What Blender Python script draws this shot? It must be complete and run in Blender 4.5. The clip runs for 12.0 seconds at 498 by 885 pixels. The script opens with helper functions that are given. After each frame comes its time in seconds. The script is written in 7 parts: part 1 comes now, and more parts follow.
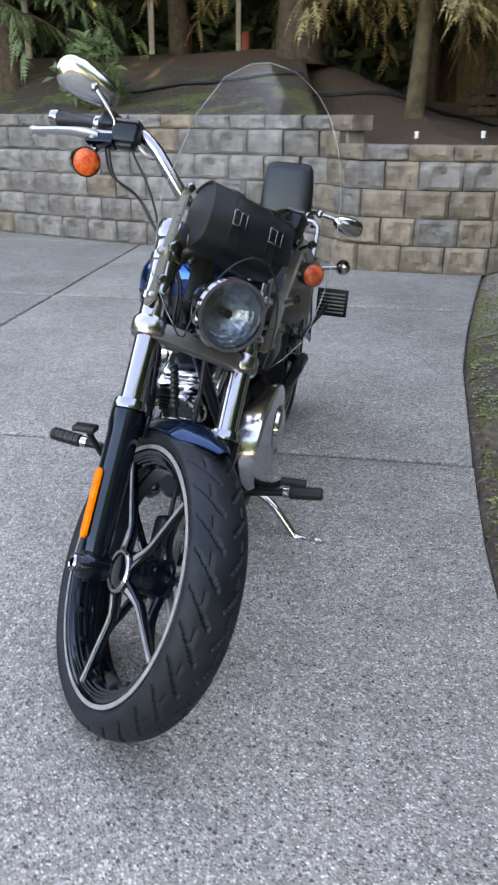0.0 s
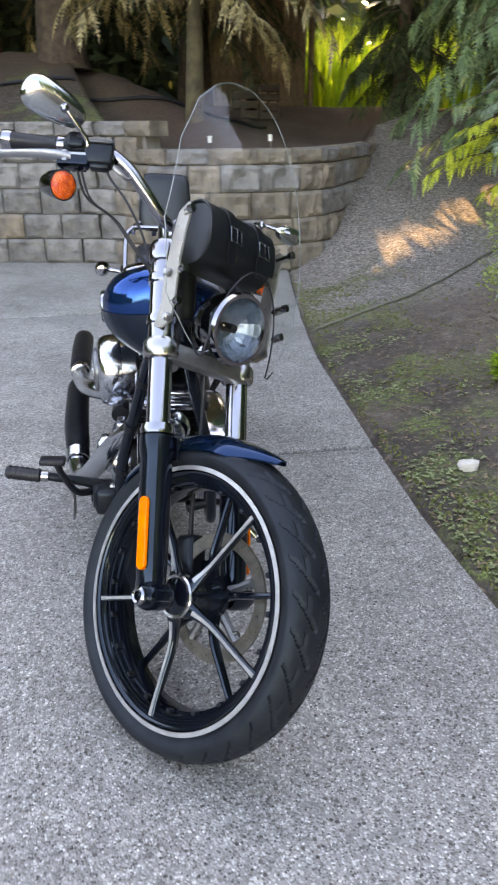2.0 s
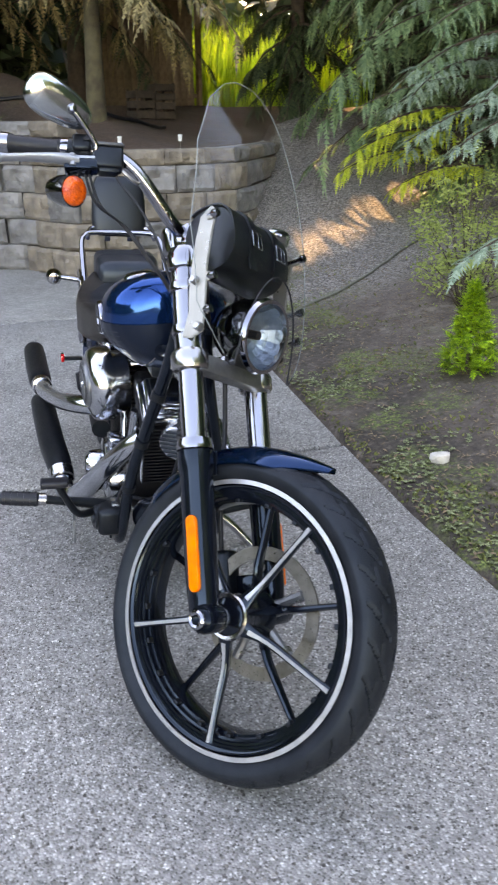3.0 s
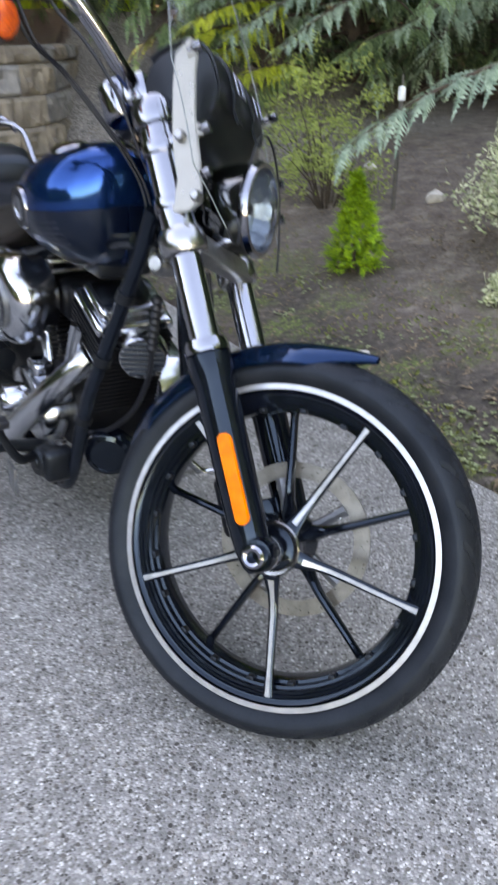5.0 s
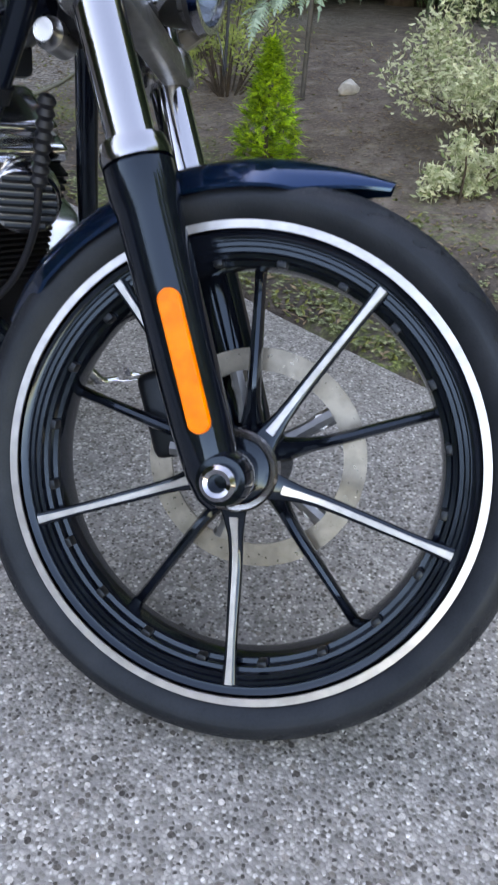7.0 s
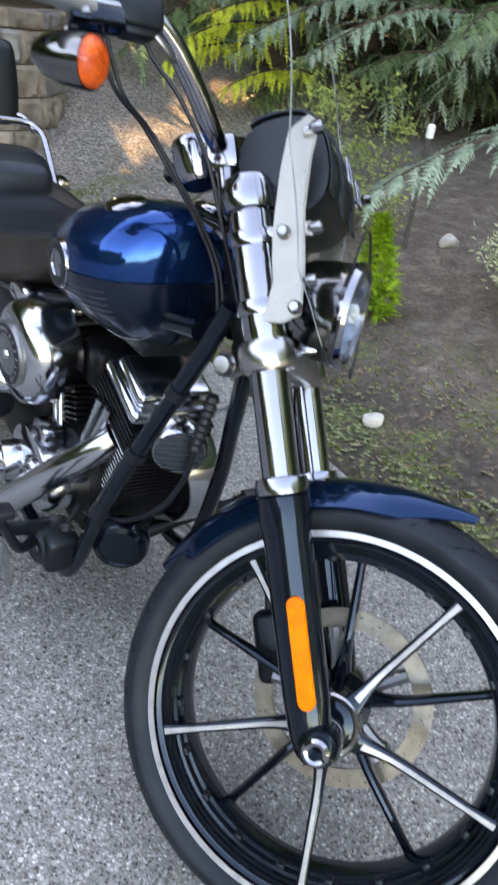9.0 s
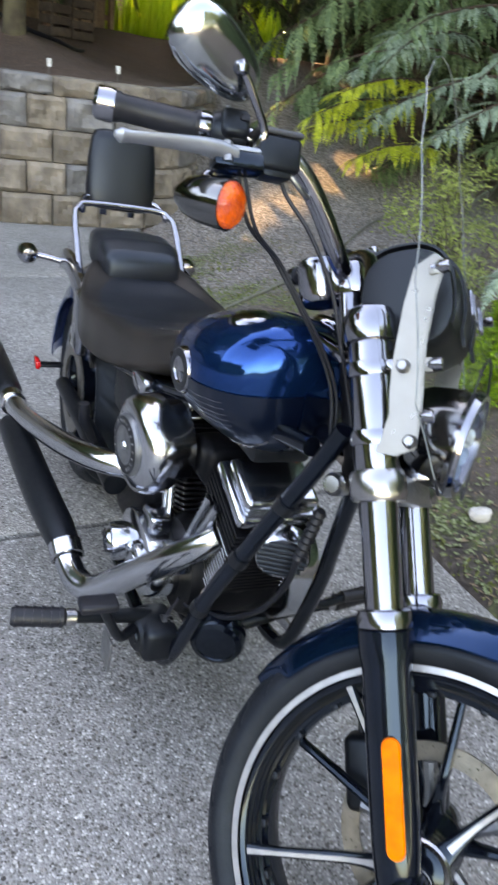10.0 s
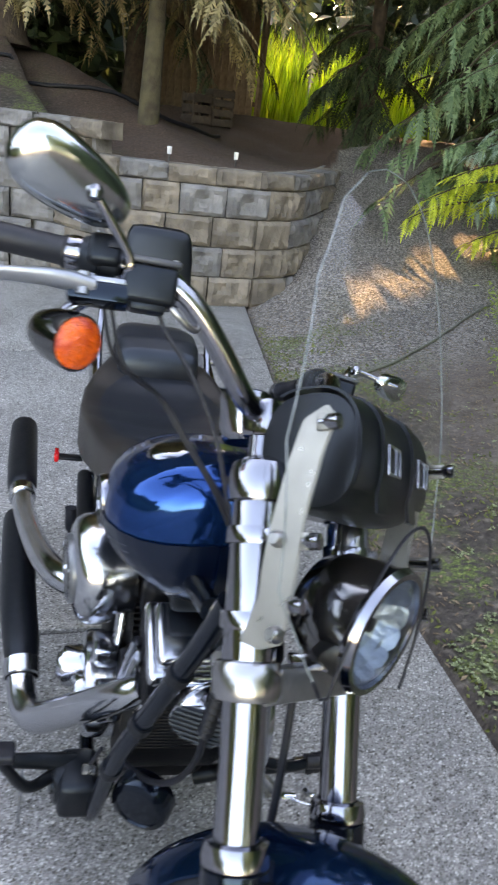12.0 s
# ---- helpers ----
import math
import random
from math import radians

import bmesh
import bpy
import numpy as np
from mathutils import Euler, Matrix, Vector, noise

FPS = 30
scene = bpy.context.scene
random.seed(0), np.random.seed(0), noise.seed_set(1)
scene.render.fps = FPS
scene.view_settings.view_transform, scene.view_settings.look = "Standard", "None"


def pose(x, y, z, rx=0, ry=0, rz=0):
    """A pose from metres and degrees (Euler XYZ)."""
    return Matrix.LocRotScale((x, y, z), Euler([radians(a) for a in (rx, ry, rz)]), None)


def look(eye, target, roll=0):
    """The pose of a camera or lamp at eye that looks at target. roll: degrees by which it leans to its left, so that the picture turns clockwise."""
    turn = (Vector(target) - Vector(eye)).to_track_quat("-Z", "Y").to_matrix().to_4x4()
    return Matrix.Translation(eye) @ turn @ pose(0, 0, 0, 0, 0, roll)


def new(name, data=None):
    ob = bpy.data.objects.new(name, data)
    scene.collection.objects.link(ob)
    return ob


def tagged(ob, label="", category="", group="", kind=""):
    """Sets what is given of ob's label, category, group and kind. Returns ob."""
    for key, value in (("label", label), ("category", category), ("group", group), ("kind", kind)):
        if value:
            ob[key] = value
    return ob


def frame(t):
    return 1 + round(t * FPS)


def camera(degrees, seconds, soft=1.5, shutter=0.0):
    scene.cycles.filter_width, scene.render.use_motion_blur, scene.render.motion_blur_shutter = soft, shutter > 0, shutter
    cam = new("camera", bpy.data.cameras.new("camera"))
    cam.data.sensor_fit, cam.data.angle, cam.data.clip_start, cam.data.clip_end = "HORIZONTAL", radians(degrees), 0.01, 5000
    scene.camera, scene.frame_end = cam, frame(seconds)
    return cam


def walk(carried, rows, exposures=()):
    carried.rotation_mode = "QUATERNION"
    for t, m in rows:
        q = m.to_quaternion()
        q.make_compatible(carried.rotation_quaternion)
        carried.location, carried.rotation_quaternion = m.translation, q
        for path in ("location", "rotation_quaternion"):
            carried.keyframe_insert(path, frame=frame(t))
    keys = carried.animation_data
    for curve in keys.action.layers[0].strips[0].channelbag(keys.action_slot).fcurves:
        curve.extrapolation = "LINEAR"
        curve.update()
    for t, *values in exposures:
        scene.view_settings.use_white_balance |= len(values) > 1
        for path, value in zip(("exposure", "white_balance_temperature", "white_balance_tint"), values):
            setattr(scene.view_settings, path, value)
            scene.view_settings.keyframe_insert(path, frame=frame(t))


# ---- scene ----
cam = camera(36.9, 12.0, 2.2, 0.5)
PATH = [
    (0, (-0.04, 0.13, 1.214), (-0.017, 1.97, 0.429), 0.5),
    (0.5, (-0.172, 0.156, 1.235), (-0.022, 1.994, 0.462), 0.2),
    (1, (-0.323, 0.131, 1.25), (-0.018, 1.949, 0.474), 0.1),
    (1.5, (-0.469, 0.104, 1.256), (-0.024, 1.892, 0.479), -0.2),
    (2, (-0.588, 0.186, 1.25), (0.015, 1.926, 0.469), -0.3),
    (2.5, (-0.715, 0.27, 1.256), (0.029, 1.952, 0.468), -0.4),
    (4.5, (-1.079, 0.66, 1.229), (0.046, 2.078, 0.377), -1.0),
    (5, (-1.042, 0.773, 1.097), (0.169, 2.048, 0.145), -0.6),
    (5.5, (-0.916, 0.92, 0.946), (0.365, 2.079, -0.062), 0.3),
    (6, (-0.878, 1.042, 0.823), (0.429, 2.085, -0.274), 1.7),
    (6.5, (-0.856, 1.074, 0.795), (0.492, 2.053, -0.312), 3.4),
    (8.5, (-0.949, 1.111, 1.107), (0.382, 2.201, 0.088), 7.8),
    (9, (-0.98, 1.124, 1.196), (0.324, 2.286, 0.223), 8.4),
    (9.5, (-0.994, 1.138, 1.26), (0.258, 2.396, 0.337), 8.8),
    (10, (-0.975, 1.169, 1.288), (0.155, 2.56, 0.402), 8.3),
    (10.5, (-0.937, 1.179, 1.32), (0.096, 2.67, 0.476), 8.3),
    (11, (-0.841, 1.166, 1.372), (0.106, 2.733, 0.566), 7.7),
    (11.5, (-0.738, 1.154, 1.39), (0.13, 2.778, 0.608), 6.7),
    (12, (-0.587, 1.171, 1.374), (0.255, 2.814, 0.603), 7.2),
]
walk(cam, [(t, look(eye, target, roll)) for t, eye, target, roll in PATH], [(0.0, 3.72, 10100, 21), (5.0, 3.66, 10100, 21), (6.5, 3.50, 10100, 21), (8.5, 3.72, 10000, 20), (10.0, 3.77, 9950, 19), (12.0, 3.72, 9900, 19)])

# ---- light ----
SUN_AZ, SUN_EL = 16.0, 33.0          # degrees: azimuth from +y towards +x, elevation
world = bpy.data.worlds.new("sky")
scene.world = world
world.use_nodes = True
wn = world.node_tree.nodes
sky = wn.new("ShaderNodeTexSky")
sky.sky_type = 'NISHITA'
sky.sun_disc = False
sky.sun_elevation = radians(SUN_EL)
sky.sun_rotation = radians(SUN_AZ)
world.node_tree.links.new(sky.outputs[0], wn["Background"].inputs[0])
wn["Background"].inputs[1].default_value = 0.15
sun_data = bpy.data.lights.new("sun", 'SUN')
sun_data.energy = 1.7
sun_data.angle = radians(0.6)
sun_data.color = (1.0, 0.73, 0.42)
sun = new("sun", sun_data)
_az, _el = radians(SUN_AZ), radians(SUN_EL)
sun_dir = Vector((math.sin(_az) * math.cos(_el), math.cos(_az) * math.cos(_el), math.sin(_el)))
sun.rotation_mode = 'QUATERNION'
sun.rotation_quaternion = sun_dir.to_track_quat('Z', 'Y')
sun.location = (0, 0, 30)


# ---- materials ----
def mat(name, colour, rough=0.5, metal=0.0, colour2=None, scale=20.0, bump=0.0, bscale=80.0, coat=0.0, detail=4.0, spread=(0.35, 0.65), rvar=0.0, rand=0.0, spec=None, sky_tint=None):
    """A principled surface: two colours mixed by noise, a finer relief, roughness that varies."""
    m = bpy.data.materials.new(name)
    m.use_nodes = True
    nt = m.node_tree
    b = nt.nodes["Principled BSDF"]
    b.inputs["Roughness"].default_value = rough
    b.inputs["Metallic"].default_value = metal
    b.inputs["Coat Weight"].default_value = coat
    b.inputs["Coat Roughness"].default_value = 0.03
    if spec is not None:
        b.inputs["Specular IOR Level"].default_value = spec
    if sky_tint is not None:
        b.inputs["Specular Tint"].default_value = (*sky_tint, 1)
    b.inputs["Base Color"].default_value = (*colour, 1)
    tc = nt.nodes.new("ShaderNodeTexCoord")
    if colour2 is not None:
        n1 = nt.nodes.new("ShaderNodeTexNoise")
        n1.inputs["Scale"].default_value = scale
        n1.inputs["Detail"].default_value = detail
        nt.links.new(tc.outputs["Object"], n1.inputs["Vector"])
        r = nt.nodes.new("ShaderNodeValToRGB")
        r.color_ramp.elements[0].position, r.color_ramp.elements[1].position = spread
        r.color_ramp.elements[0].color = (*colour, 1)
        r.color_ramp.elements[1].color = (*colour2, 1)
        nt.links.new(n1.outputs["Fac"], r.inputs["Fac"])
        out = r.outputs["Color"]
        if rand:
            oi = nt.nodes.new("ShaderNodeObjectInfo")
            hs = nt.nodes.new("ShaderNodeHueSaturation")
            mr = nt.nodes.new("ShaderNodeMapRange")
            mr.inputs["To Min"].default_value = 1 - rand
            mr.inputs["To Max"].default_value = 1 + rand
            nt.links.new(oi.outputs["Random"], mr.inputs["Value"])
            nt.links.new(mr.outputs[0], hs.inputs["Value"])
            nt.links.new(out, hs.inputs["Color"])
            out = hs.outputs["Color"]
        nt.links.new(out, b.inputs["Base Color"])
    if bump or rvar:
        n2 = nt.nodes.new("ShaderNodeTexNoise")
        n2.inputs["Scale"].default_value = bscale
        n2.inputs["Detail"].default_value = 5
        nt.links.new(tc.outputs["Object"], n2.inputs["Vector"])
        if bump:
            bp = nt.nodes.new("ShaderNodeBump")
            bp.inputs["Strength"].default_value = bump
            bp.inputs["Distance"].default_value = 0.01
            nt.links.new(n2.outputs["Fac"], bp.inputs["Height"])
            nt.links.new(bp.outputs[0], b.inputs["Normal"])
        if rvar:
            mr2 = nt.nodes.new("ShaderNodeMapRange")
            mr2.inputs["From Min"].default_value, mr2.inputs["From Max"].default_value = 0.3, 0.7
            mr2.inputs["To Min"].default_value, mr2.inputs["To Max"].default_value = max(0.0, rough - rvar), rough + rvar
            nt.links.new(n2.outputs["Fac"], mr2.inputs["Value"])
            nt.links.new(mr2.outputs[0], b.inputs["Roughness"])
    return m


def aggregate_mat():
    """Exposed-aggregate concrete: fine pebbles of several greys in a grey binder, worn and blotched."""
    m = bpy.data.materials.new("exposed_aggregate")
    m.use_nodes = True
    nt = m.node_tree
    L = nt.links.new
    b = nt.nodes["Principled BSDF"]
    tc = nt.nodes.new("ShaderNodeTexCoord")

    def pebbles(scale, stops):
        vo = nt.nodes.new("ShaderNodeTexVoronoi")
        vo.inputs["Scale"].default_value = scale
        L(tc.outputs["Object"], vo.inputs["Vector"])
        sep = nt.nodes.new("ShaderNodeSeparateColor")
        L(vo.outputs["Color"], sep.inputs[0])
        peb = nt.nodes.new("ShaderNodeValToRGB")
        cr = peb.color_ramp
        cr.elements[0].position, cr.elements[0].color = stops[0][0], (*stops[0][1], 1)
        cr.elements[1].position, cr.elements[1].color = stops[-1][0], (*stops[-1][1], 1)
        for p, c in stops[1:-1]:
            cr.elements.new(p).color = (*c, 1)
        L(sep.outputs[0], peb.inputs["Fac"])
        return vo.outputs["Distance"], peb.outputs["Color"], sep.outputs[1]

    def noise_of(scale, detail, a, c, lo, hi):
        n = nt.nodes.new("ShaderNodeTexNoise")
        n.inputs["Scale"].default_value, n.inputs["Detail"].default_value = scale, detail
        L(tc.outputs["Object"], n.inputs["Vector"])
        r = nt.nodes.new("ShaderNodeMapRange")
        r.inputs["From Min"].default_value, r.inputs["From Max"].default_value = a, c
        r.inputs["To Min"].default_value, r.inputs["To Max"].default_value = lo, hi
        L(n.outputs["Fac"], r.inputs["Value"])
        return r.outputs[0]

    def mixc(fac, x, y):
        q = nt.nodes.new("ShaderNodeMix")
        q.data_type = 'RGBA'
        L(fac, q.inputs["Factor"])
        L(x, q.inputs["A"])
        if isinstance(y, tuple):
            q.inputs["B"].default_value = (*y, 1)
        else:
            L(y, q.inputs["B"])
        return q.outputs["Result"]

    d1, c1, _ = pebbles(205, [(0.0, (0.036, 0.032, 0.028)), (0.22, (0.130, 0.121, 0.110)), (0.55, (0.225, 0.214, 0.20)), (0.80, (0.325, 0.310, 0.290)), (0.95, (0.42, 0.404, 0.382)), (1.0, (0.62, 0.60, 0.57))])
    d2, c2, pick = pebbles(105, [(0.0, (0.032, 0.028, 0.024)), (0.5, (0.17, 0.152, 0.134)), (1.0, (0.48, 0.452, 0.418))])
    some = nt.nodes.new("ShaderNodeMapRange")
    some.inputs["From Min"].default_value, some.inputs["From Max"].default_value = 0.78, 0.80
    L(pick, some.inputs["Value"])
    core = nt.nodes.new("ShaderNodeMapRange")
    core.inputs["From Min"].default_value, core.inputs["From Max"].default_value = 0.5, 0.42
    L(d2, core.inputs["Value"])
    both = nt.nodes.new("ShaderNodeMath")
    both.operation = 'MULTIPLY'
    L(some.outputs[0], both.inputs[0])
    L(core.outputs[0], both.inputs[1])
    edge = nt.nodes.new("ShaderNodeMapRange")
    edge.inputs["From Min"].default_value, edge.inputs["From Max"].default_value = 0.40, 0.75
    L(d1, edge.inputs["Value"])
    col = mixc(edge.outputs[0], c1, (0.200, 0.193, 0.183))
    col = mixc(both.outputs[0], col, c2)
    # dark damp specks, mid-size mottling and large worn blotches
    for f_ in ((1.3, 8, 0.32, 0.68, 0.88, 1.22), (11, 5, 0.3, 0.7, 0.88, 1.12), (48, 4, 0.3, 0.7, 0.76, 1.22)):
        hs = nt.nodes.new("ShaderNodeHueSaturation")
        L(noise_of(*f_), hs.inputs["Value"])
        L(col, hs.inputs["Color"])
        col = hs.outputs["Color"]
    L(col, b.inputs["Base Color"])
    bp = nt.nodes.new("ShaderNodeBump")
    bp.invert = True
    bp.inputs["Strength"].default_value = 0.5
    bp.inputs["Distance"].default_value = 0.003
    L(d1, bp.inputs["Height"])
    L(bp.outputs[0], b.inputs["Normal"])
    L(noise_of(4, 6, 0.3, 0.7, 0.62, 0.84), b.inputs["Roughness"])
    return m


def leaf_mat(name, c1, c2, trans=0.35):
    m = bpy.data.materials.new(name)
    m.use_nodes = True
    nt = m.node_tree
    b = nt.nodes["Principled BSDF"]
    g = nt.nodes.new("ShaderNodeNewGeometry")
    r = nt.nodes.new("ShaderNodeValToRGB")
    r.color_ramp.elements[0].color, r.color_ramp.elements[1].color = (*c1, 1), (*c2, 1)
    nt.links.new(g.outputs["Random Per Island"], r.inputs["Fac"])
    nt.links.new(r.outputs["Color"], b.inputs["Base Color"])
    b.inputs["Roughness"].default_value = 0.55
    t = nt.nodes.new("ShaderNodeBsdfTranslucent")
    nt.links.new(r.outputs["Color"], t.inputs["Color"])
    mx = nt.nodes.new("ShaderNodeMixShader")
    mx.inputs[0].default_value = trans
    nt.links.new(b.outputs[0], mx.inputs[1])
    nt.links.new(t.outputs[0], mx.inputs[2])
    nt.links.new(mx.outputs[0], nt.nodes["Material Output"].inputs["Surface"])
    return m


def glass_mat(name, tint=(1, 1, 1), rough=0.0, ior=1.4, most=0.4):
    """A thin clear sheet: mostly lets light through, with a Fresnel gloss."""
    m = bpy.data.materials.new(name)
    m.use_nodes = True
    nt = m.node_tree
    nt.nodes.remove(nt.nodes["Principled BSDF"])
    tr = nt.nodes.new("ShaderNodeBsdfTransparent")
    tr.inputs[0].default_value = (*tint, 1)
    gl = nt.nodes.new("ShaderNodeBsdfGlossy")
    gl.inputs["Roughness"].default_value = rough
    fr = nt.nodes.new("ShaderNodeFresnel")
    fr.inputs[0].default_value = ior
    lim = nt.nodes.new("ShaderNodeMath")
    lim.operation = 'MINIMUM'
    lim.inputs[1].default_value = most
    nt.links.new(fr.outputs[0], lim.inputs[0])
    mx = nt.nodes.new("ShaderNodeMixShader")
    nt.links.new(lim.outputs[0], mx.inputs[0])
    nt.links.new(tr.outputs[0], mx.inputs[1])
    nt.links.new(gl.outputs[0], mx.inputs[2])
    nt.links.new(mx.outputs[0], nt.nodes["Material Output"].inputs["Surface"])
    return m


M_CHROME = mat("chrome", (0.275, 0.282, 0.315), 0.11, 1.0, bump=0.0, rvar=0.05, bscale=12)
M_BRACKET = mat("satin_cast_bracket", (0.30, 0.287, 0.258), 0.34, 0.75, (0.265, 0.255, 0.235), 18, rvar=0.08, bscale=60)
# Chrome with the dark surroundings it mirrors put into its base colour.
M_DIMCHROME = mat("dark_reflecting_chrome", (0.16, 0.165, 0.17), 0.12, 1.0, rvar=0.03, bscale=15)
# Mirror-back chrome, its paler base standing in for reflected sky.
M_MIRRORBACK = mat("grey_chrome", (0.44, 0.47, 0.49), 0.16, 1.0, rvar=0.03, bscale=15)
M_LID = mat("grey_lid_paint", (0.045, 0.048, 0.055), 0.35, 0.3, (0.060, 0.063, 0.070), 40, rvar=0.06, bscale=80)
M_STEEL = mat("brushed_steel", (0.36, 0.36, 0.36), 0.30, 1.0, (0.29, 0.29, 0.29), 60, rvar=0.05, bscale=60)
M_ALU = mat("polished_aluminium", (0.40, 0.40, 0.41), 0.24, 1.0, (0.35, 0.35, 0.36), 30, rvar=0.03, bscale=25)
M_SATIN = mat("satin_grey_metal", (0.20, 0.207, 0.218), 0.38, 0.8, (0.16, 0.166, 0.176), 50, rvar=0.08, bscale=150)
# Blacks below take a blue base and specular tint for reflected sky.
M_GLOSSBLACK = mat("gloss_black_paint", (0.0022, 0.003, 0.005), 0.10, 0.0, (0.0035, 0.005, 0.009), 30, rvar=0.03, bscale=40, spec=0.42, sky_tint=(0.6, 0.8, 1.0))
# The fork's chrome with a paler base that paints in brighter reflections.
M_PIPE = mat("lit_chrome", (0.50, 0.52, 0.56), 0.15, 1.0, (0.44, 0.46, 0.50), 12, rvar=0.05, bscale=15)
M_LEVER = mat("satin_aluminium", (0.36, 0.38, 0.42), 0.42, 0.8, (0.31, 0.33, 0.37), 20, rvar=0.05, bscale=60)
# Brown in this black vinyl stands in for warm light off the ground.
M_SEATRIM = mat("brown_tinted_vinyl", (0.024, 0.0195, 0.017), 0.40, 0.0, (0.014, 0.0125, 0.012), 9, bump=0.05, bscale=380, rvar=0.06, spec=0.35)
M_BLACK = mat("satin_black", (0.0035, 0.004, 0.0055), 0.40, 0.0, (0.007, 0.0075, 0.009), 45, bump=0.03, bscale=200, rvar=0.08, spec=0.32, sky_tint=(0.7, 0.85, 1.0))
M_ENGINE = mat("wrinkle_black", (0.0022, 0.0025, 0.0035), 0.48, 0.0, (0.0045, 0.0045, 0.0055), 40, bump=0.10, bscale=300, rvar=0.10, spec=0.14)
# The rubber's blue lean paints in sky reflected off the tyre.
M_RUBBER = mat("tyre_rubber", (0.0048, 0.0058, 0.008), 0.56, 0.0, (0.010, 0.0115, 0.0145), 18, bump=0.08, bscale=350, rvar=0.1, spec=0.28, sky_tint=(0.7, 0.85, 1.0))
M_GRIP = mat("black_rubber", (0.005, 0.006, 0.009), 0.48, 0.0, (0.009, 0.010, 0.015), 60, bump=0.06, bscale=300, spec=0.35)
M_LEATHER = mat("black_leather", (0.003, 0.0034, 0.005), 0.38, 0.0, (0.0042, 0.0046, 0.0062), 5, rvar=0.04, bscale=12, spec=0.42, sky_tint=(0.8, 0.9, 1.0))
M_SEAT = mat("seat_vinyl", (0.0080, 0.0090, 0.0118), 0.36, 0.0, (0.0125, 0.0132, 0.016), 14, bump=0.05, bscale=380, rvar=0.06, spec=0.42, sky_tint=(0.7, 0.85, 1.0))
M_AMBER = mat("amber_reflector", (0.90, 0.17, 0.0), 0.30, 0.0, (0.82, 0.13, 0.0), 60, bump=0.08, bscale=900, spec=0.25)
M_AMBERLENS = mat("amber_lens", (0.88, 0.115, 0.001), 0.14, 0.0, (0.42, 0.028, 0.001), 55, bump=0.6, bscale=220, coat=0.4)
M_RED = mat("red_reflector", (0.6, 0.012, 0.015), 0.2, 0.0, (0.45, 0.008, 0.01), 90, coat=0.5)
M_WHITE = mat("machined_rim", (0.42, 0.425, 0.44), 0.36, 0.65, (0.34, 0.345, 0.36), 60, rvar=0.08, bscale=250)
M_DISC = mat("brake_disc", (0.24, 0.222, 0.195), 0.36, 0.9, (0.17, 0.157, 0.138), 45, rvar=0.1, bscale=160)
M_GLASSMIRROR = mat("mirror_glass", (0.55, 0.56, 0.57), 0.02, 1.0)
M_SHIELD = glass_mat("clear_shield", (0.985, 0.988, 0.988), 0.0, 1.18, 0.035)
M_LENS = glass_mat("lamp_glass", (0.96, 0.98, 1.0))
M_BLUE = mat("metallic_blue", (0.0010, 0.032, 0.135), 0.085, 0.85, (0.0018, 0.050, 0.18), 900, coat=0.12, rvar=0.0)
M_NAVY = mat("metallic_dark_navy", (0.0006, 0.0022, 0.008), 0.28, 0.2, (0.001, 0.004, 0.014), 900, coat=0.25, sky_tint=(0.6, 0.8, 1.0))
M_FENDERBLUE = mat("dark_metallic_blue", (0.0005, 0.015, 0.048), 0.10, 0.8, (0.0009, 0.024, 0.072), 900, coat=0.12)
M_PIN = mat("silver_pinstripe", (0.028, 0.032, 0.045), 0.35, 0.3)
M_CONC = aggregate_mat()
M_JOINT = mat("joint_dirt", (0.020, 0.019, 0.017), 0.95, 0.0, (0.045, 0.042, 0.036), 30, bump=0.3, bscale=120)
M_BLOCK = mat("split_block", (0.072, 0.068, 0.065), 0.95, 0.0, (0.245, 0.234, 0.225), 3.6, bump=1.0, bscale=30, detail=11, rand=0.16, spread=(0.34, 0.66))
M_BLOCKTAN = mat("split_block_tan", (0.078, 0.065, 0.052), 0.95, 0.0, (0.27, 0.224, 0.176), 4.0, bump=1.0, bscale=30, detail=11, rand=0.18, spread=(0.34, 0.66))
M_STONE = mat("pale_stone", (0.52, 0.49, 0.45), 0.85, 0.0, (0.40, 0.37, 0.33), 25, bump=0.4, bscale=80)
M_BARK = mat("conifer_bark", (0.035, 0.024, 0.016), 0.9, 0.0, (0.075, 0.052, 0.036), 12, bump=0.9, bscale=35, detail=8)
M_BARKTAN = mat("cedar_bark", (0.13, 0.075, 0.035), 0.9, 0.0, (0.20, 0.125, 0.06), 9, bump=0.8, bscale=25, detail=8)
M_BARKMOSS = mat("mossy_bark", (0.040, 0.030, 0.018), 0.95, 0.0, (0.085, 0.072, 0.038), 7, bump=0.9, bscale=30, detail=8)
M_FENCE = mat("weathered_cedar", (0.20, 0.145, 0.10), 0.85, 0.0, (0.30, 0.23, 0.165), 10, bump=0.3, bscale=60, rand=0.2)
M_POLE = mat("stake_dark", (0.05, 0.045, 0.04), 0.6, 0.2, (0.08, 0.07, 0.06), 40)
M_LAMPWHITE = mat("white_plastic", (0.72, 0.72, 0.70), 0.4, 0.0, (0.62, 0.62, 0.58), 40)
M_HOSE = mat("grey_hose", (0.10, 0.10, 0.075), 0.6, 0.0, (0.14, 0.135, 0.10), 30)


# ---- building helpers ----
def mesh_of(bm, name, material, angle=38):
    me = bpy.data.meshes.new(name)
    bm.normal_update()
    bm.to_mesh(me)
    bm.free()
    me.polygons.foreach_set("use_smooth", [True] * len(me.polygons))
    me.set_sharp_from_angle(angle=radians(angle))
    me.materials.append(material)
    return me


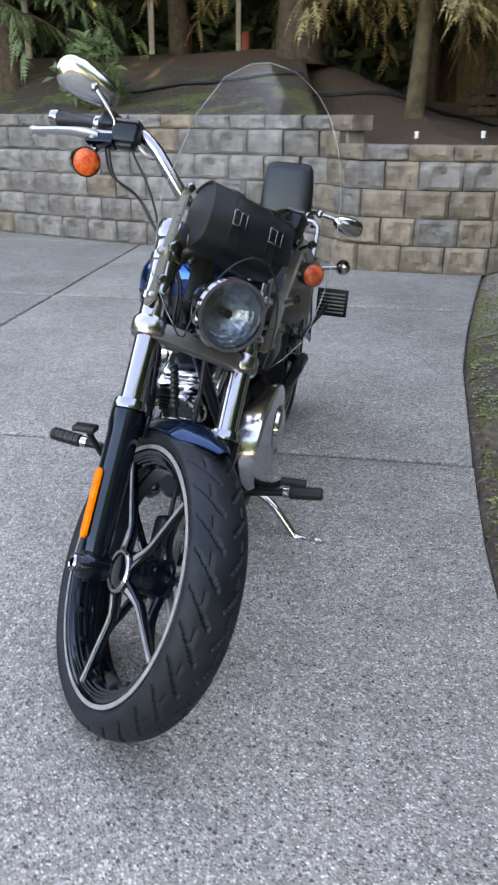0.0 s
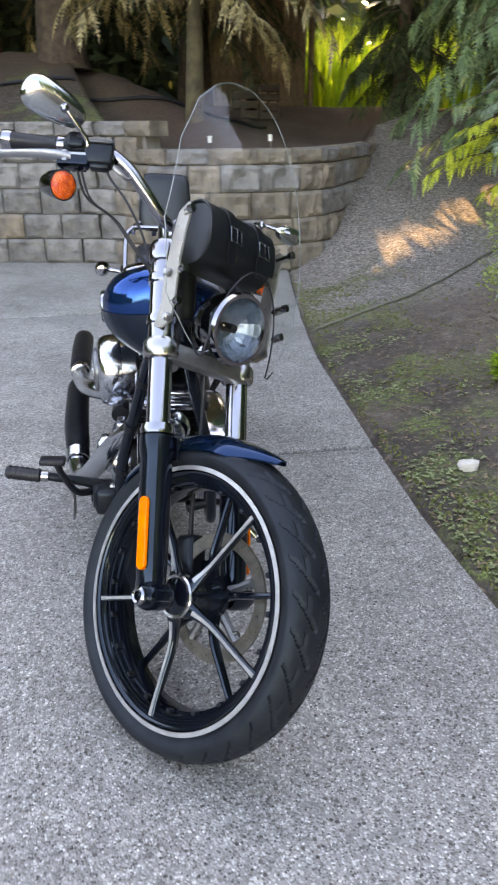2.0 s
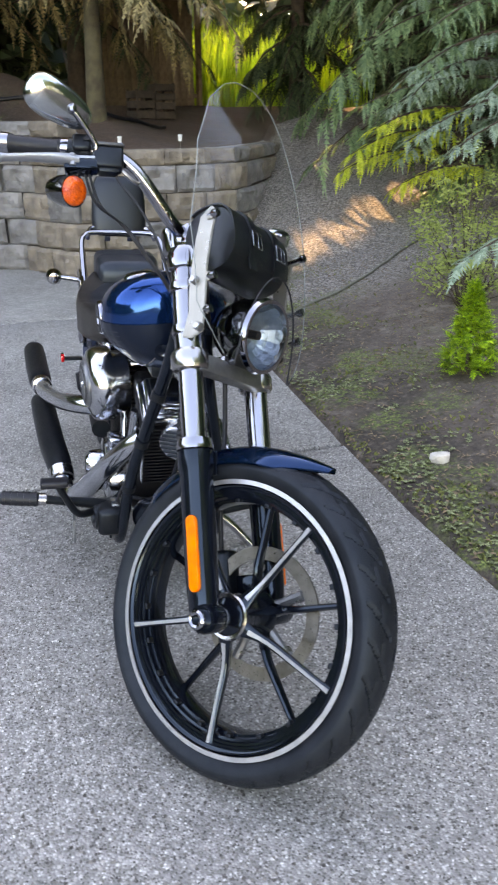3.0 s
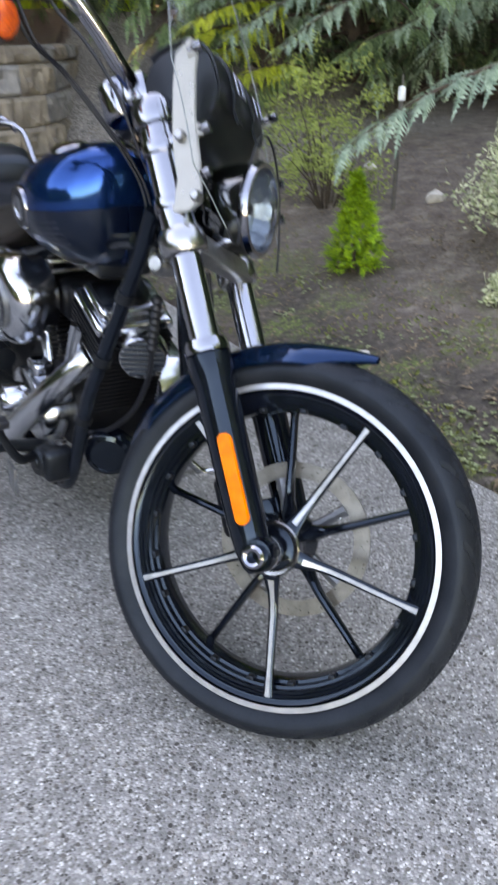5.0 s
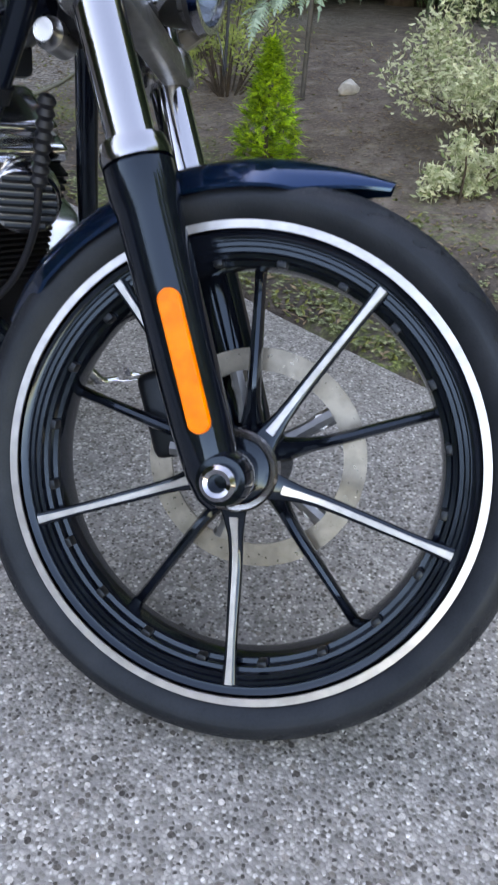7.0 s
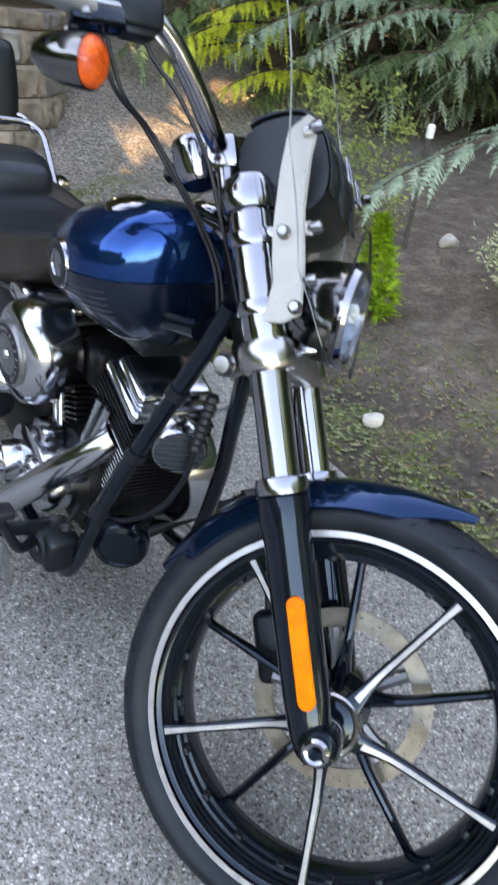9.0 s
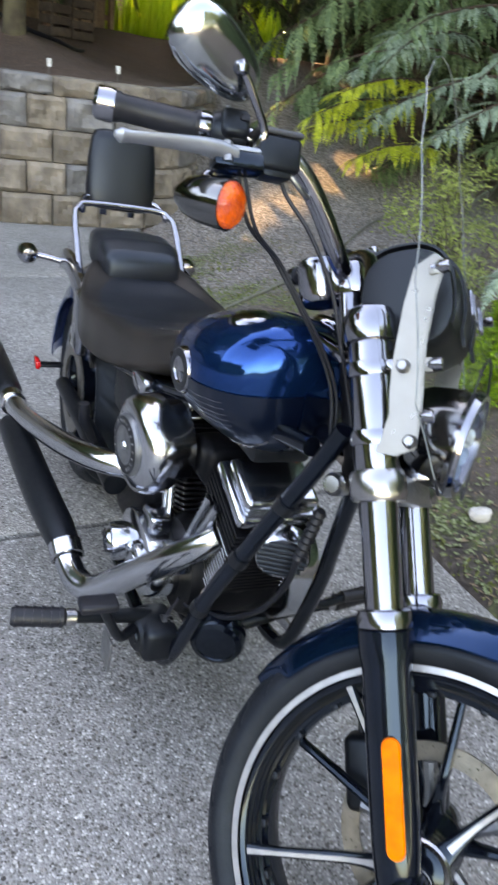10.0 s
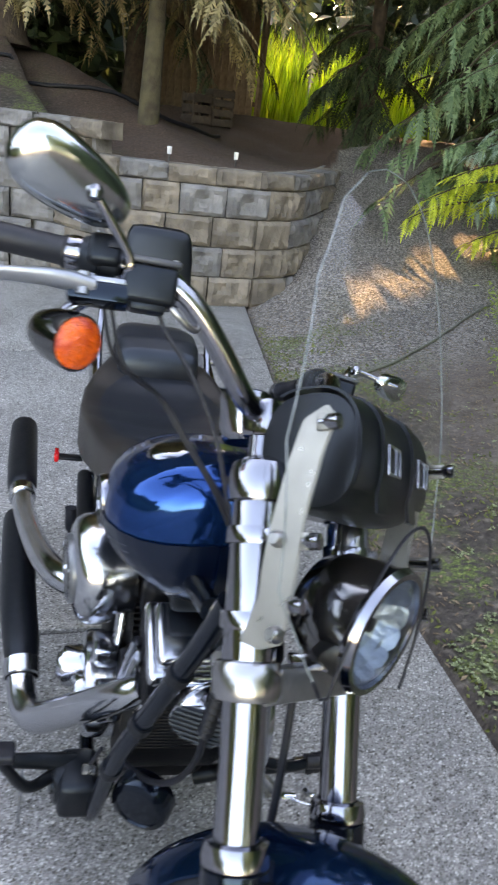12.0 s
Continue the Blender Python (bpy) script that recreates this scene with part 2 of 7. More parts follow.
def part(name, bm, material, parent, label="", m=None, angle=38):
    """One mesh object under a thing or a part; the mesh is given in metres of the frame m (or of the world)."""
    if m is not None:
        bm.transform(m)
    top = parent
    while top.parent is not None:
        top = top.parent
    bm.transform(Matrix.Translation(-top.location))
    ob = new(name, mesh_of(bm, name, material, angle))
    ob.parent = parent
    if label:
        ob["label"] = label
    return ob


def thing(name, at, label, category, group="", kind=""):
    ob = new(name)
    ob.empty_display_size = 0.1
    ob.location = at
    return tagged(ob, label, category, group, kind)


def single(name, bm, material, label, category, group="", kind="", at=(0, 0, 0), angle=38):
    bm.transform(Matrix.Translation(-Vector(at)))
    ob = new(name, mesh_of(bm, name, material, angle))
    ob.location = at
    return tagged(ob, label, category, group, kind)


def loft(rings, closed=True, cap=True, bm=None):
    """Skin over rings of points, each ring with the same count."""
    bm = bm or bmesh.new()
    vs = [[bm.verts.new(p) for p in ring] for ring in rings]
    n = len(rings[0])
    for a, b in zip(vs, vs[1:]):
        for i in range(n if closed else n - 1):
            j = (i + 1) % n
            bm.faces.new((a[i], a[j], b[j], b[i]))
    if cap and closed:
        bm.faces.new(vs[0][::-1])
        bm.faces.new(vs[-1])
    return bm


def smooth_path(pts, steps=6):
    """Catmull-Rom through the points."""
    p = [Vector(q) for q in pts]
    p = [2 * p[0] - p[1]] + p + [2 * p[-1] - p[-2]]
    out = []
    for i in range(1, len(p) - 2):
        for s in range(steps):
            t = s / steps
            a, b, c, d = p[i - 1], p[i], p[i + 1], p[i + 2]
            out.append(0.5 * ((2 * b) + (c - a) * t + (2 * a - 5 * b + 4 * c - d) * t * t + (3 * b - a - 3 * c + d) * t ** 3))
    out.append(p[-2])
    return out


def tube(pts, r, seg=14, steps=0, bm=None, cap=True):
    """A pipe along points; r one radius or one per point."""
    if steps:
        n0 = len(pts)
        pts = smooth_path(pts, steps)
        if not isinstance(r, (int, float)):
            r = [float(q) for q in np.interp(np.linspace(0, n0 - 1, len(pts)), range(n0), r)]
    pts = [Vector(p) for p in pts]
    if isinstance(r, (int, float)):
        r = [r] * len(pts)
    t0 = (pts[1] - pts[0]).normalized()
    u = t0.orthogonal().normalized()
    rings = []
    for i, p in enumerate(pts):
        t = (pts[min(i + 1, len(pts) - 1)] - pts[max(i - 1, 0)]).normalized()
        u = (u - t * u.dot(t)).normalized()
        v = t.cross(u)
        rings.append([p + r[i] * (math.cos(a) * u + math.sin(a) * v) for a in [2 * math.pi * k / seg for k in range(seg)]])
    return loft(rings, bm=bm, cap=cap)


AXES = {"x": ((0, 1, 0), (0, 0, 1), (1, 0, 0)), "y": ((0, 0, 1), (1, 0, 0), (0, 1, 0)), "z": ((1, 0, 0), (0, 1, 0), (0, 0, 1))}


def lathe(profile, seg=48, axis="z", at=(0, 0, 0), bm=None, loop=False):
    """Turn a profile of (radius, along) round an axis; loop: the profile closes on itself."""
    bm = bm or bmesh.new()
    u, v, w = (Vector(q) for q in AXES[axis]) if isinstance(axis, str) else axis
    at = Vector(at)
    vs = []
    for r, h in profile:
        if r < 1e-6:
            vs.append([bm.verts.new(at + h * w)])
        else:
            vs.append([bm.verts.new(at + h * w + r * (math.cos(a) * u + math.sin(a) * v)) for a in [2 * math.pi * k / seg for k in range(seg)]])
    pairs = list(zip(vs, vs[1:])) + ([(vs[-1], vs[0])] if loop else [])
    for a, b in pairs:
        for i in range(seg):
            j = (i + 1) % seg
            if len(a) == 1 and len(b) == 1:
                continue
            if len(a) == 1:
                bm.faces.new((a[0], b[j], b[i]))
            elif len(b) == 1:
                bm.faces.new((a[i], a[j], b[0]))
            else:
                bm.faces.new((a[i], a[j], b[j], b[i]))
    bmesh.ops.recalc_face_normals(bm, faces=bm.faces)
    return bm


def frame_on(at, w, up=(0, 0, 1)):
    """Axes for lathe() with the turning axis w."""
    w = Vector(w).normalized()
    u = Vector(up).cross(w)
    u = w.orthogonal().normalized() if u.length < 1e-4 else u.normalized()
    return (u, w.cross(u), w)


def box(c, s, bevel=0.004, m=None, seg=2):
    bm = bmesh.new()
    bmesh.ops.create_cube(bm, size=1)
    bm.transform(Matrix.Diagonal((*s, 1)))
    if bevel:
        bmesh.ops.bevel(bm, geom=bm.edges, offset=bevel, segments=seg, affect='EDGES', profile=0.5)
    if m is not None:
        bm.transform(m)
    bm.transform(Matrix.Translation(c))
    return bm


def join(*bms):
    """Several bmeshes in one."""
    out = bms[0]
    for b in bms[1:]:
        me = bpy.data.meshes.new("t")
        b.to_mesh(me)
        b.free()
        out.from_mesh(me)
        bpy.data.meshes.remove(me)
    return out


def oval(cx, cy, cz, rx, rz, e=2.4, n=32, plane="xz", z_low=None):
    """A superellipse ring at depth cy (plane xz) or height cz (plane xy)."""
    ring = []
    for k in range(n):
        a = 2 * math.pi * k / n
        c, s = math.cos(a), math.sin(a)
        px = rx * math.copysign(abs(c) ** (2 / e), c)
        pz = rz * math.copysign(abs(s) ** (2 / e), s)
        if z_low is not None and pz < 0:
            pz *= z_low
        ring.append((cx + px, cy, cz + pz) if plane == "xz" else (cx + px, cy + pz, cz))
    return ring


def plate(outline, thick, axis="x", bevel=0.0015):
    """A flat plate: an outline of 2-d points, given thickness along an axis."""
    bm = bmesh.new()
    put = {"x": lambda a, b: (0, a, b), "y": lambda a, b: (a, 0, b), "z": lambda a, b: (a, b, 0)}[axis]
    f = bm.faces.new([bm.verts.new(put(a, b)) for a, b in outline])
    r = bmesh.ops.extrude_face_region(bm, geom=[f])
    d = Vector(AXES[axis][2]) * thick
    bmesh.ops.translate(bm, verts=[e for e in r["geom"] if isinstance(e, bmesh.types.BMVert)], vec=d)
    bmesh.ops.recalc_face_normals(bm, faces=bm.faces)
    if bevel:
        bmesh.ops.bevel(bm, geom=bm.edges, offset=bevel, segments=2, affect='EDGES')
    return bm


# ---- the ground, the driveway and the wall ----
EDGE_Y = (-6.0, 0.0, 1.0, 1.66, 2.10, 2.75, 4.05, 4.95, 6.0, 6.85, 9.0)
EDGE_X = (-0.9, 0.40, 0.57, 0.66, 0.73, 0.875, 1.19, 1.47, 1.83, 2.13, 2.9)


def edge_x(y):
    """The driveway's edge, beyond which lies the bed."""
    return float(np.interp(y, EDGE_Y, EDGE_X))


# foot of the retaining wall, from its far left to where it bends back up the path
WALL = smooth_path([(-7.0, 11.1), (-4.6, 10.25), (-2.9, 9.42), (-1.5, 8.65), (0.1, 7.98), (0.60, 7.72), (0.80, 7.34), (0.98, 7.04), (1.36, 6.90), (1.75, 6.82), (2.15, 6.80), (2.52, 6.93), (2.84, 7.24), (3.2, 7.68), (3.62, 8.2), (4.0, 8.75), (4.5, 9.5)], 10)


def wall_side(x, y):
    """Signed distance to the wall's line: positive behind it, on the terrace."""
    best, side = 1e9, 0.0
    for (ax, ay), (bx, by) in zip(WALL2, WALL2[1:]):
        dx, dy = bx - ax, by - ay
        t = max(0.0, min(1.0, ((x - ax) * dx + (y - ay) * dy) / (dx * dx + dy * dy)))
        ex, ey = x - ax - t * dx, y - ay - t * dy
        d = math.hypot(ex, ey)
        if d < best:
            best, side = d, math.copysign(d, dx * ey - dy * ex)
    return side


WALL2 = [(p[0], p[1]) for p in WALL]


def step01(a, b, v):
    t = max(0.0, min(1.0, (v - a) / (b - a)))
    return t * t * (3 - 2 * t)


def ground_z(x, y):
    """Height of soil, bed, path and terrace."""
    n1 = noise.noise(Vector((x * 1.3, y * 1.3, 0.0)))
    n2 = noise.noise(Vector((x * 5.0, y * 5.0, 3.0)))
    side = wall_side(x, y)
    if side > 0.20:
        crest = step01(0.1, 4.2, side)
        base = 1.245 if x < 0.78 else 1.02
        return base + (0.95 - 0.42 * step01(1.0, 3.2, x)) * crest + 0.05 * n1 + 0.012 * n2
    d = x - edge_x(y)
    if d < 0:
        return -0.10
    bed = -0.015 + 0.15 * min(d, 2.4) + 0.05 * max(0.0, min(d - 2.4, 3.0))
    rise = 0.29 * max(0.0, y - 5.9) * step01(0.0, 0.8, d)
    low = step01(0.0, 0.25, d)
    return bed + min(rise, 1.05) + (0.02 * n1 + 0.012 * n2) * low


def ground_sheet():
    xs = sorted(set([round(v, 3) for v in np.r_[-400, -150, -60, -30, -15, np.arange(-9, -3.3, 0.35), np.arange(-3.3, 0.4, 0.12), np.arange(0.4, 4.6, 0.06), np.arange(4.6, 10, 0.35), 15, 30, 60, 150, 400]]))
    ys = sorted(set([round(v, 3) for v in np.r_[-400, -150, -60, -30, -15, np.arange(-8, 0.6, 0.35), np.arange(0.6, 8.4, 0.07), np.arange(8.4, 9.6, 0.1), np.arange(9.6, 15, 0.25), 20, 30, 60, 150, 400]]))
    verts = [(x, y, ground_z(x, y)) for y in ys for x in xs]
    n = len(xs)
    faces = [(j * n + i, j * n + i + 1, (j + 1) * n + i + 1, (j + 1) * n + i) for j in range(len(ys) - 1) for i in range(n - 1)]
    me = bpy.data.meshes.new("ground")
    me.from_pydata(verts, [], faces)
    me.polygons.foreach_set("use_smooth", [True] * len(faces))
    ga = me.attributes.new('path', 'FLOAT', 'POINT')
    ma = me.attributes.new('moss', 'FLOAT', 'POINT')
    gv, mv = [], []
    for x, y, z in verts:
        side = wall_side(x, y) if -9 < x < 9 and 3 < y < 16 else -1.0
        d = x - edge_x(y)
        gv.append(0.0 if side > 0.1 else step01(4.3, 5.2, y) * step01(6.2, 5.0, x) * step01(-0.05, 0.1, d))
        bed = step01(1.25, 0.35, d) * step01(6.6, 5.2, y) if d > 0 and side <= 0.1 else 0.0
        ter = 1.5 * step01(1.5, 0.3, x) * step01(3.4, 1.6, side) if side > 0.1 else 0.0
        mv.append(max(bed, ter))
    ga.data.foreach_set('value', gv)
    ma.data.foreach_set('value', mv)
    me.materials.append(soil_mat())
    return tagged(new("ground", me), "dark brown soil bed with moss and gravel path", "ground", kind="structure")


def soil_mat():
    """Dark soil, gravel up the path, moss in patches."""
    m = bpy.data.materials.new("soil_gravel_moss")
    m.use_nodes = True
    nt = m.node_tree
    b = nt.nodes["Principled BSDF"]
    b.inputs["Roughness"].default_value = 0.92
    L = nt.links.new
    tc = nt.nodes.new("ShaderNodeTexCoord")

    def nz(scale, detail=5):
        q = nt.nodes.new("ShaderNodeTexNoise")
        q.inputs["Scale"].default_value, q.inputs["Detail"].default_value = scale, detail
        L(tc.outputs["Object"], q.inputs["Vector"])
        return q.outputs["Fac"]

    def ramp(src, stops):
        q = nt.nodes.new("ShaderNodeValToRGB")
        q.color_ramp.elements[0].position, q.color_ramp.elements[0].color = stops[0][0], (*stops[0][1], 1)
        q.color_ramp.elements[1].position, q.color_ramp.elements[1].color = stops[-1][0], (*stops[-1][1], 1)
        for p, c in stops[1:-1]:
            q.color_ramp.elements.new(p).color = (*c, 1)
        L(src, q.inputs["Fac"])
        return q.outputs["Color"]

    def mixc(fac, a, bb):
        q = nt.nodes.new("ShaderNodeMix")
        q.data_type = 'RGBA'
        L(fac, q.inputs["Factor"])
        L(a, q.inputs["A"])
        L(bb, q.inputs["B"])
        return q.outputs["Result"]

    def rng(src, a, bb, c=0.0, d=1.0):
        q = nt.nodes.new("ShaderNodeMapRange")
        q.inputs["From Min"].default_value, q.inputs["From Max"].default_value = a, bb
        q.inputs["To Min"].default_value, q.inputs["To Max"].default_value = c, d
        L(src, q.inputs["Value"])
        return q.outputs[0]

    soil = ramp(nz(9, 8), [(0.3, (0.050, 0.038, 0.031)), (0.5, (0.115, 0.090, 0.074)), (0.72, (0.23, 0.19, 0.16))])
    litter = ramp(nz(70, 4), [(0.35, (0.06, 0.042, 0.030)), (0.6, (0.15, 0.115, 0.088)), (0.75, (0.30, 0.25, 0.20))])
    soil = mixc(rng(nz(25), 0.4, 0.65), soil, litter)
    mulch = ramp(nz(40, 6), [(0.3, (0.034, 0.019, 0.013)), (0.55, (0.075, 0.044, 0.030)), (0.78, (0.16, 0.10, 0.068))])
    pz = nt.nodes.new("ShaderNodeSeparateXYZ")
    L(tc.outputs["Object"], pz.inputs[0])
    soil = mixc(rng(pz.outputs["Z"], 0.80, 0.98), soil, mulch)
    vo = nt.nodes.new("ShaderNodeTexVoronoi")
    vo.inputs["Scale"].default_value = 75
    L(tc.outputs["Object"], vo.inputs["Vector"])
    sp = nt.nodes.new("ShaderNodeSeparateColor")
    L(vo.outputs["Color"], sp.inputs[0])
    gravel = ramp(sp.outputs[0], [(0.0, (0.060, 0.052, 0.046)), (0.5, (0.155, 0.135, 0.118)), (1.0, (0.33, 0.295, 0.26))])
    # gravel on the path beside the wall, moss by the driveway and on the mound's left
    at1 = nt.nodes.new("ShaderNodeAttribute")
    at1.attribute_name = "path"
    at2 = nt.nodes.new("ShaderNodeAttribute")
    at2.attribute_name = "moss"
    # damp, darker earth in patches along the driveway
    damp = ramp(nz(28, 6), [(0.3, (0.020, 0.015, 0.012)), (0.55, (0.050, 0.039, 0.031)), (0.72, (0.15, 0.125, 0.10))])
    dm = nt.nodes.new("ShaderNodeMath")
    dm.operation = 'MULTIPLY'
    L(rng(nz(1.6, 5), 0.36, 0.54, 0.25, 0.9), dm.inputs[0])
    L(at2.outputs["Fac"], dm.inputs[1])
    soil = mixc(dm.outputs[0], soil, damp)
    base = mixc(at1.outputs["Fac"], soil, gravel)
    moss = ramp(nz(95, 5), [(0.3, (0.030, 0.040, 0.014)), (0.5, (0.085, 0.110, 0.030)), (0.72, (0.22, 0.26, 0.075))])
    mf = nt.nodes.new("ShaderNodeMath")
    mf.operation = 'MULTIPLY'
    L(rng(nz(2.2, 7), 0.525, 0.585), mf.inputs[0])
    L(at2.outputs["Fac"], mf.inputs[1])
    mf2 = nt.nodes.new("ShaderNodeMath")
    mf2.operation = 'MULTIPLY'
    L(mf.outputs[0], mf2.inputs[0])
    L(rng(nz(42, 5), 0.42, 0.56), mf2.inputs[1])
    out = mixc(mf2.outputs[0], base, moss)
    L(out, b.inputs["Base Color"])
    bp = nt.nodes.new("ShaderNodeBump")
    bp.inputs["Strength"].default_value = 0.7
    bp.inputs["Distance"].default_value = 0.02
    L(nz(55, 6), bp.inputs["Height"])
    L(bp.outputs[0], b.inputs["Normal"])
    return m


ground_sheet()

# the driveway: slabs with recessed joints on a bed of dirt
JOINTS = ((-0.16, 2.895), (-0.155, 5.63))      # slope and height at x = 0 of the cross joints
LONG = ((-1.6, 4.9), (-1.15, 8.37))            # the lengthwise joint


def long_x(y):
    (x0, y0), (x1, y1) = LONG
    return x0 + (x1 - x0) * (y - y0) / (y1 - y0)


def slab(name, x_of_left, x_of_right, y_of_low, y_of_high, parent):
    """A slab between two side lines (x of y) and two cross joints (y of x), with a worn rim."""
    n, gap, ring = 26, 0.011, []
    for k in range(n + 1):
        u = k / n
        yl, yh = y_of_low(0), y_of_high(0)
        y = yl + (yh - yl) * u
        for _ in range(3):
            y = (1 - u) * y_of_low(x_of_right(y)) + u * y_of_high(x_of_right(y))
        ring.append((x_of_right(y) - gap, y + (gap if k == 0 else -gap if k == n else 0)))
    left = []
    for k in range(n + 1):
        u = k / n
        y = y_of_low(0) + (y_of_high(0) - y_of_low(0)) * u
        for _ in range(3):
            y = (1 - u) * y_of_low(x_of_left(y)) + u * y_of_high(x_of_left(y))
        left.append((x_of_left(y) + gap, y + (gap if k == 0 else -gap if k == n else 0)))
    ring += left[::-1]
    cx, cy = sum(p[0] for p in ring) / len(ring), sum(p[1] for p in ring) / len(ring)

    def shrink(p, s):
        v = Vector((cx - p[0], cy - p[1]))
        v = v.normalized() * s
        return p[0] + v.x, p[1] + v.y
    bm = loft([[(x, y, -0.11) for x, y in ring], [(x, y, -0.008) for x, y in ring], [(*shrink(p, 0.004), -0.002) for p in ring], [(*shrink(p, 0.010), 0.0) for p in ring]])
    ob = new(name, mesh_of(bm, name, M_CONC, 60))
    ob.parent = parent
    return ob


# the dirt bed under the slabs stays under the soil beyond the edge
bmd = bmesh.new()
dl = [(-16, -9), (-16, 12)] + [(edge_x(y) - 0.002, y) for y in (9, 8, 7, 6, 5, 4, 3, 2.4, 1.8, 1.2, 0.6, 0, -3, -6, -9)]
bmd.faces.new([bmd.verts.new((x, y, -0.03)) for x, y in dl])
bmesh.ops.recalc_face_normals(bmd, faces=bmd.faces)
for f_ in bmd.faces:
    if f_.normal.z < 0:
        f_.normal_flip()
driveway = new("driveway", mesh_of(bmd, "driveway", M_JOINT))
tagged(driveway, "grey exposed-aggregate concrete driveway in large slabs", "driveway", kind="structure")
cross = [lambda x: -8.0, lambda x: -2.6 + JOINTS[0][0] * x, lambda x: JOINTS[0][1] + JOINTS[0][0] * x, lambda x: JOINTS[1][1] + JOINTS[1][0] * x, lambda x: 8.4 - 0.15 * x, lambda x: 11.0]
sides = [lambda y: -14.0, lambda y: -5.2 + long_x(y) - long_x(5), long_x, edge_x]
for lo, hi in zip(cross, cross[1:]):
    for le, ri in zip(sides, sides[1:]):
        slab("slab", le, ri, lo, hi, driveway)


# the retaining wall
def block_mesh(w, seed, material, h=0.2315):
    """A split-faced concrete block, its front towards -y, lumpy and chipped."""
    rnd = random.Random(seed)
    bm = bmesh.new()
    nx, nz_ = 10, 7
    dep = 0.22
    lean, tilt = rnd.uniform(-0.020, 0.020), rnd.uniform(-0.016, 0.016)
    grid = []
    for j in range(nz_ + 1):
        row = []
        for i in range(nx + 1):
            u, v = i / nx, j / nz_
            x, z = (u - 0.5) * w, v * h
            edge = min(min(u, 1 - u) * w / 0.030, min(v, 1 - v) * h / 0.026, 1.0)
            lump = noise.noise(Vector((x * 11, z * 11, seed * 3.7))) + 0.5 * noise.noise(Vector((x * 27, z * 27, seed * 5.1)))
            y = -0.006 - edge ** 0.6 * (0.026 + 0.031 * lump + lean * (u - 0.5) * 2 + tilt * (v - 0.5) * 2) - 0.010 * rnd.random()
            jx = 0.010 * (rnd.random() - 0.5) if 0 < i < nx else (0.001 + 0.005 * rnd.random()) * (1 if i == 0 else -1)
            jz = 0.009 * (rnd.random() - 0.5) if 0 < j < nz_ else (0.0005 + 0.004 * rnd.random()) * (1 if j == 0 else -1)
            row.append(bm.verts.new((x + jx, y, z + jz)))
        grid.append(row)
    for j in range(nz_):
        for i in range(nx):
            bm.faces.new((grid[j][i], grid[j][i + 1], grid[j + 1][i + 1], grid[j + 1][i]))
    border = [grid[0][i] for i in range(nx + 1)] + [grid[j][nx] for j in range(1, nz_ + 1)] + [grid[nz_][i] for i in range(nx - 1, -1, -1)] + [grid[j][0] for j in range(nz_ - 1, 0, -1)]
    back = [bm.verts.new((v.co.x * 0.86, dep, v.co.z)) for v in border]
    for i in range(len(border)):
        j = (i + 1) % len(border)
        bm.faces.new((border[i], back[i], back[j], border[j]))
    bm.faces.new(back[::-1])
    bmesh.ops.recalc_face_normals(bm, faces=bm.faces)
    return mesh_of(bm, "block", material, 18)


wall_len = [0.0]
for (ax, ay), (bx, by) in zip(WALL2, WALL2[1:]):
    wall_len.append(wall_len[-1] + math.hypot(bx - ax, by - ay))


def wall_at(s):
    """Place and heading on the wall's line at a length s along it."""
    x, y = float(np.interp(s, wall_len, [p[0] for p in WALL2])), float(np.interp(s, wall_len, [p[1] for p in WALL2]))
    x2, y2 = float(np.interp(s + 0.05, wall_len, [p[0] for p in WALL2])), float(np.interp(s + 0.05, wall_len, [p[1] for p in WALL2]))
    x1, y1 = float(np.interp(s - 0.05, wall_len, [p[0] for p in WALL2])), float(np.interp(s - 0.05, wall_len, [p[1] for p in WALL2]))
    return x, y, math.atan2(y2 - y1, x2 - x1)


def wall_s(x, y):
    return min(range(len(WALL2)), key=lambda i: math.hypot(WALL2[i][0] - x, WALL2[i][1] - y))


s_step = wall_len[wall_s(0.86, 7.24)]            # where the top steps down by a course
rings = []
for i, (x, y) in enumerate(WALL2):
    _, _, h = wall_at(wall_len[i])
    nx_, ny_ = -math.sin(h), math.cos(h)
    top = (1.28 if wall_len[i] < s_step - 0.05 else 1.04)
    rings.append([(x + nx_ * 0.10, y + ny_ * 0.10, -0.3), (x + nx_ * 0.26, y + ny_ * 0.26, -0.3), (x + nx_ * 0.26, y + ny_ * 0.26, top), (x + nx_ * 0.10, y + ny_ * 0.10, top)])
wall = single("wall_retaining", loft(rings), M_BLOCK, "weathered grey split-face concrete block retaining wall", "wall", kind="structure")
CAP_H = 0.132
grey = [block_mesh(0.375, k, M_BLOCK) for k in range(9)]
tan = [block_mesh(0.375, 20 + k, M_BLOCKTAN) for k in range(7)]
half = [block_mesh(0.29, 40 + k, M_BLOCKTAN) for k in range(4)]
cap_grey = [block_mesh(0.375, 60 + k, M_BLOCK, CAP_H) for k in range(5)]
cap_tan = [block_mesh(0.375, 80 + k, M_BLOCKTAN, CAP_H) for k in range(4)]
rnd = random.Random(5)
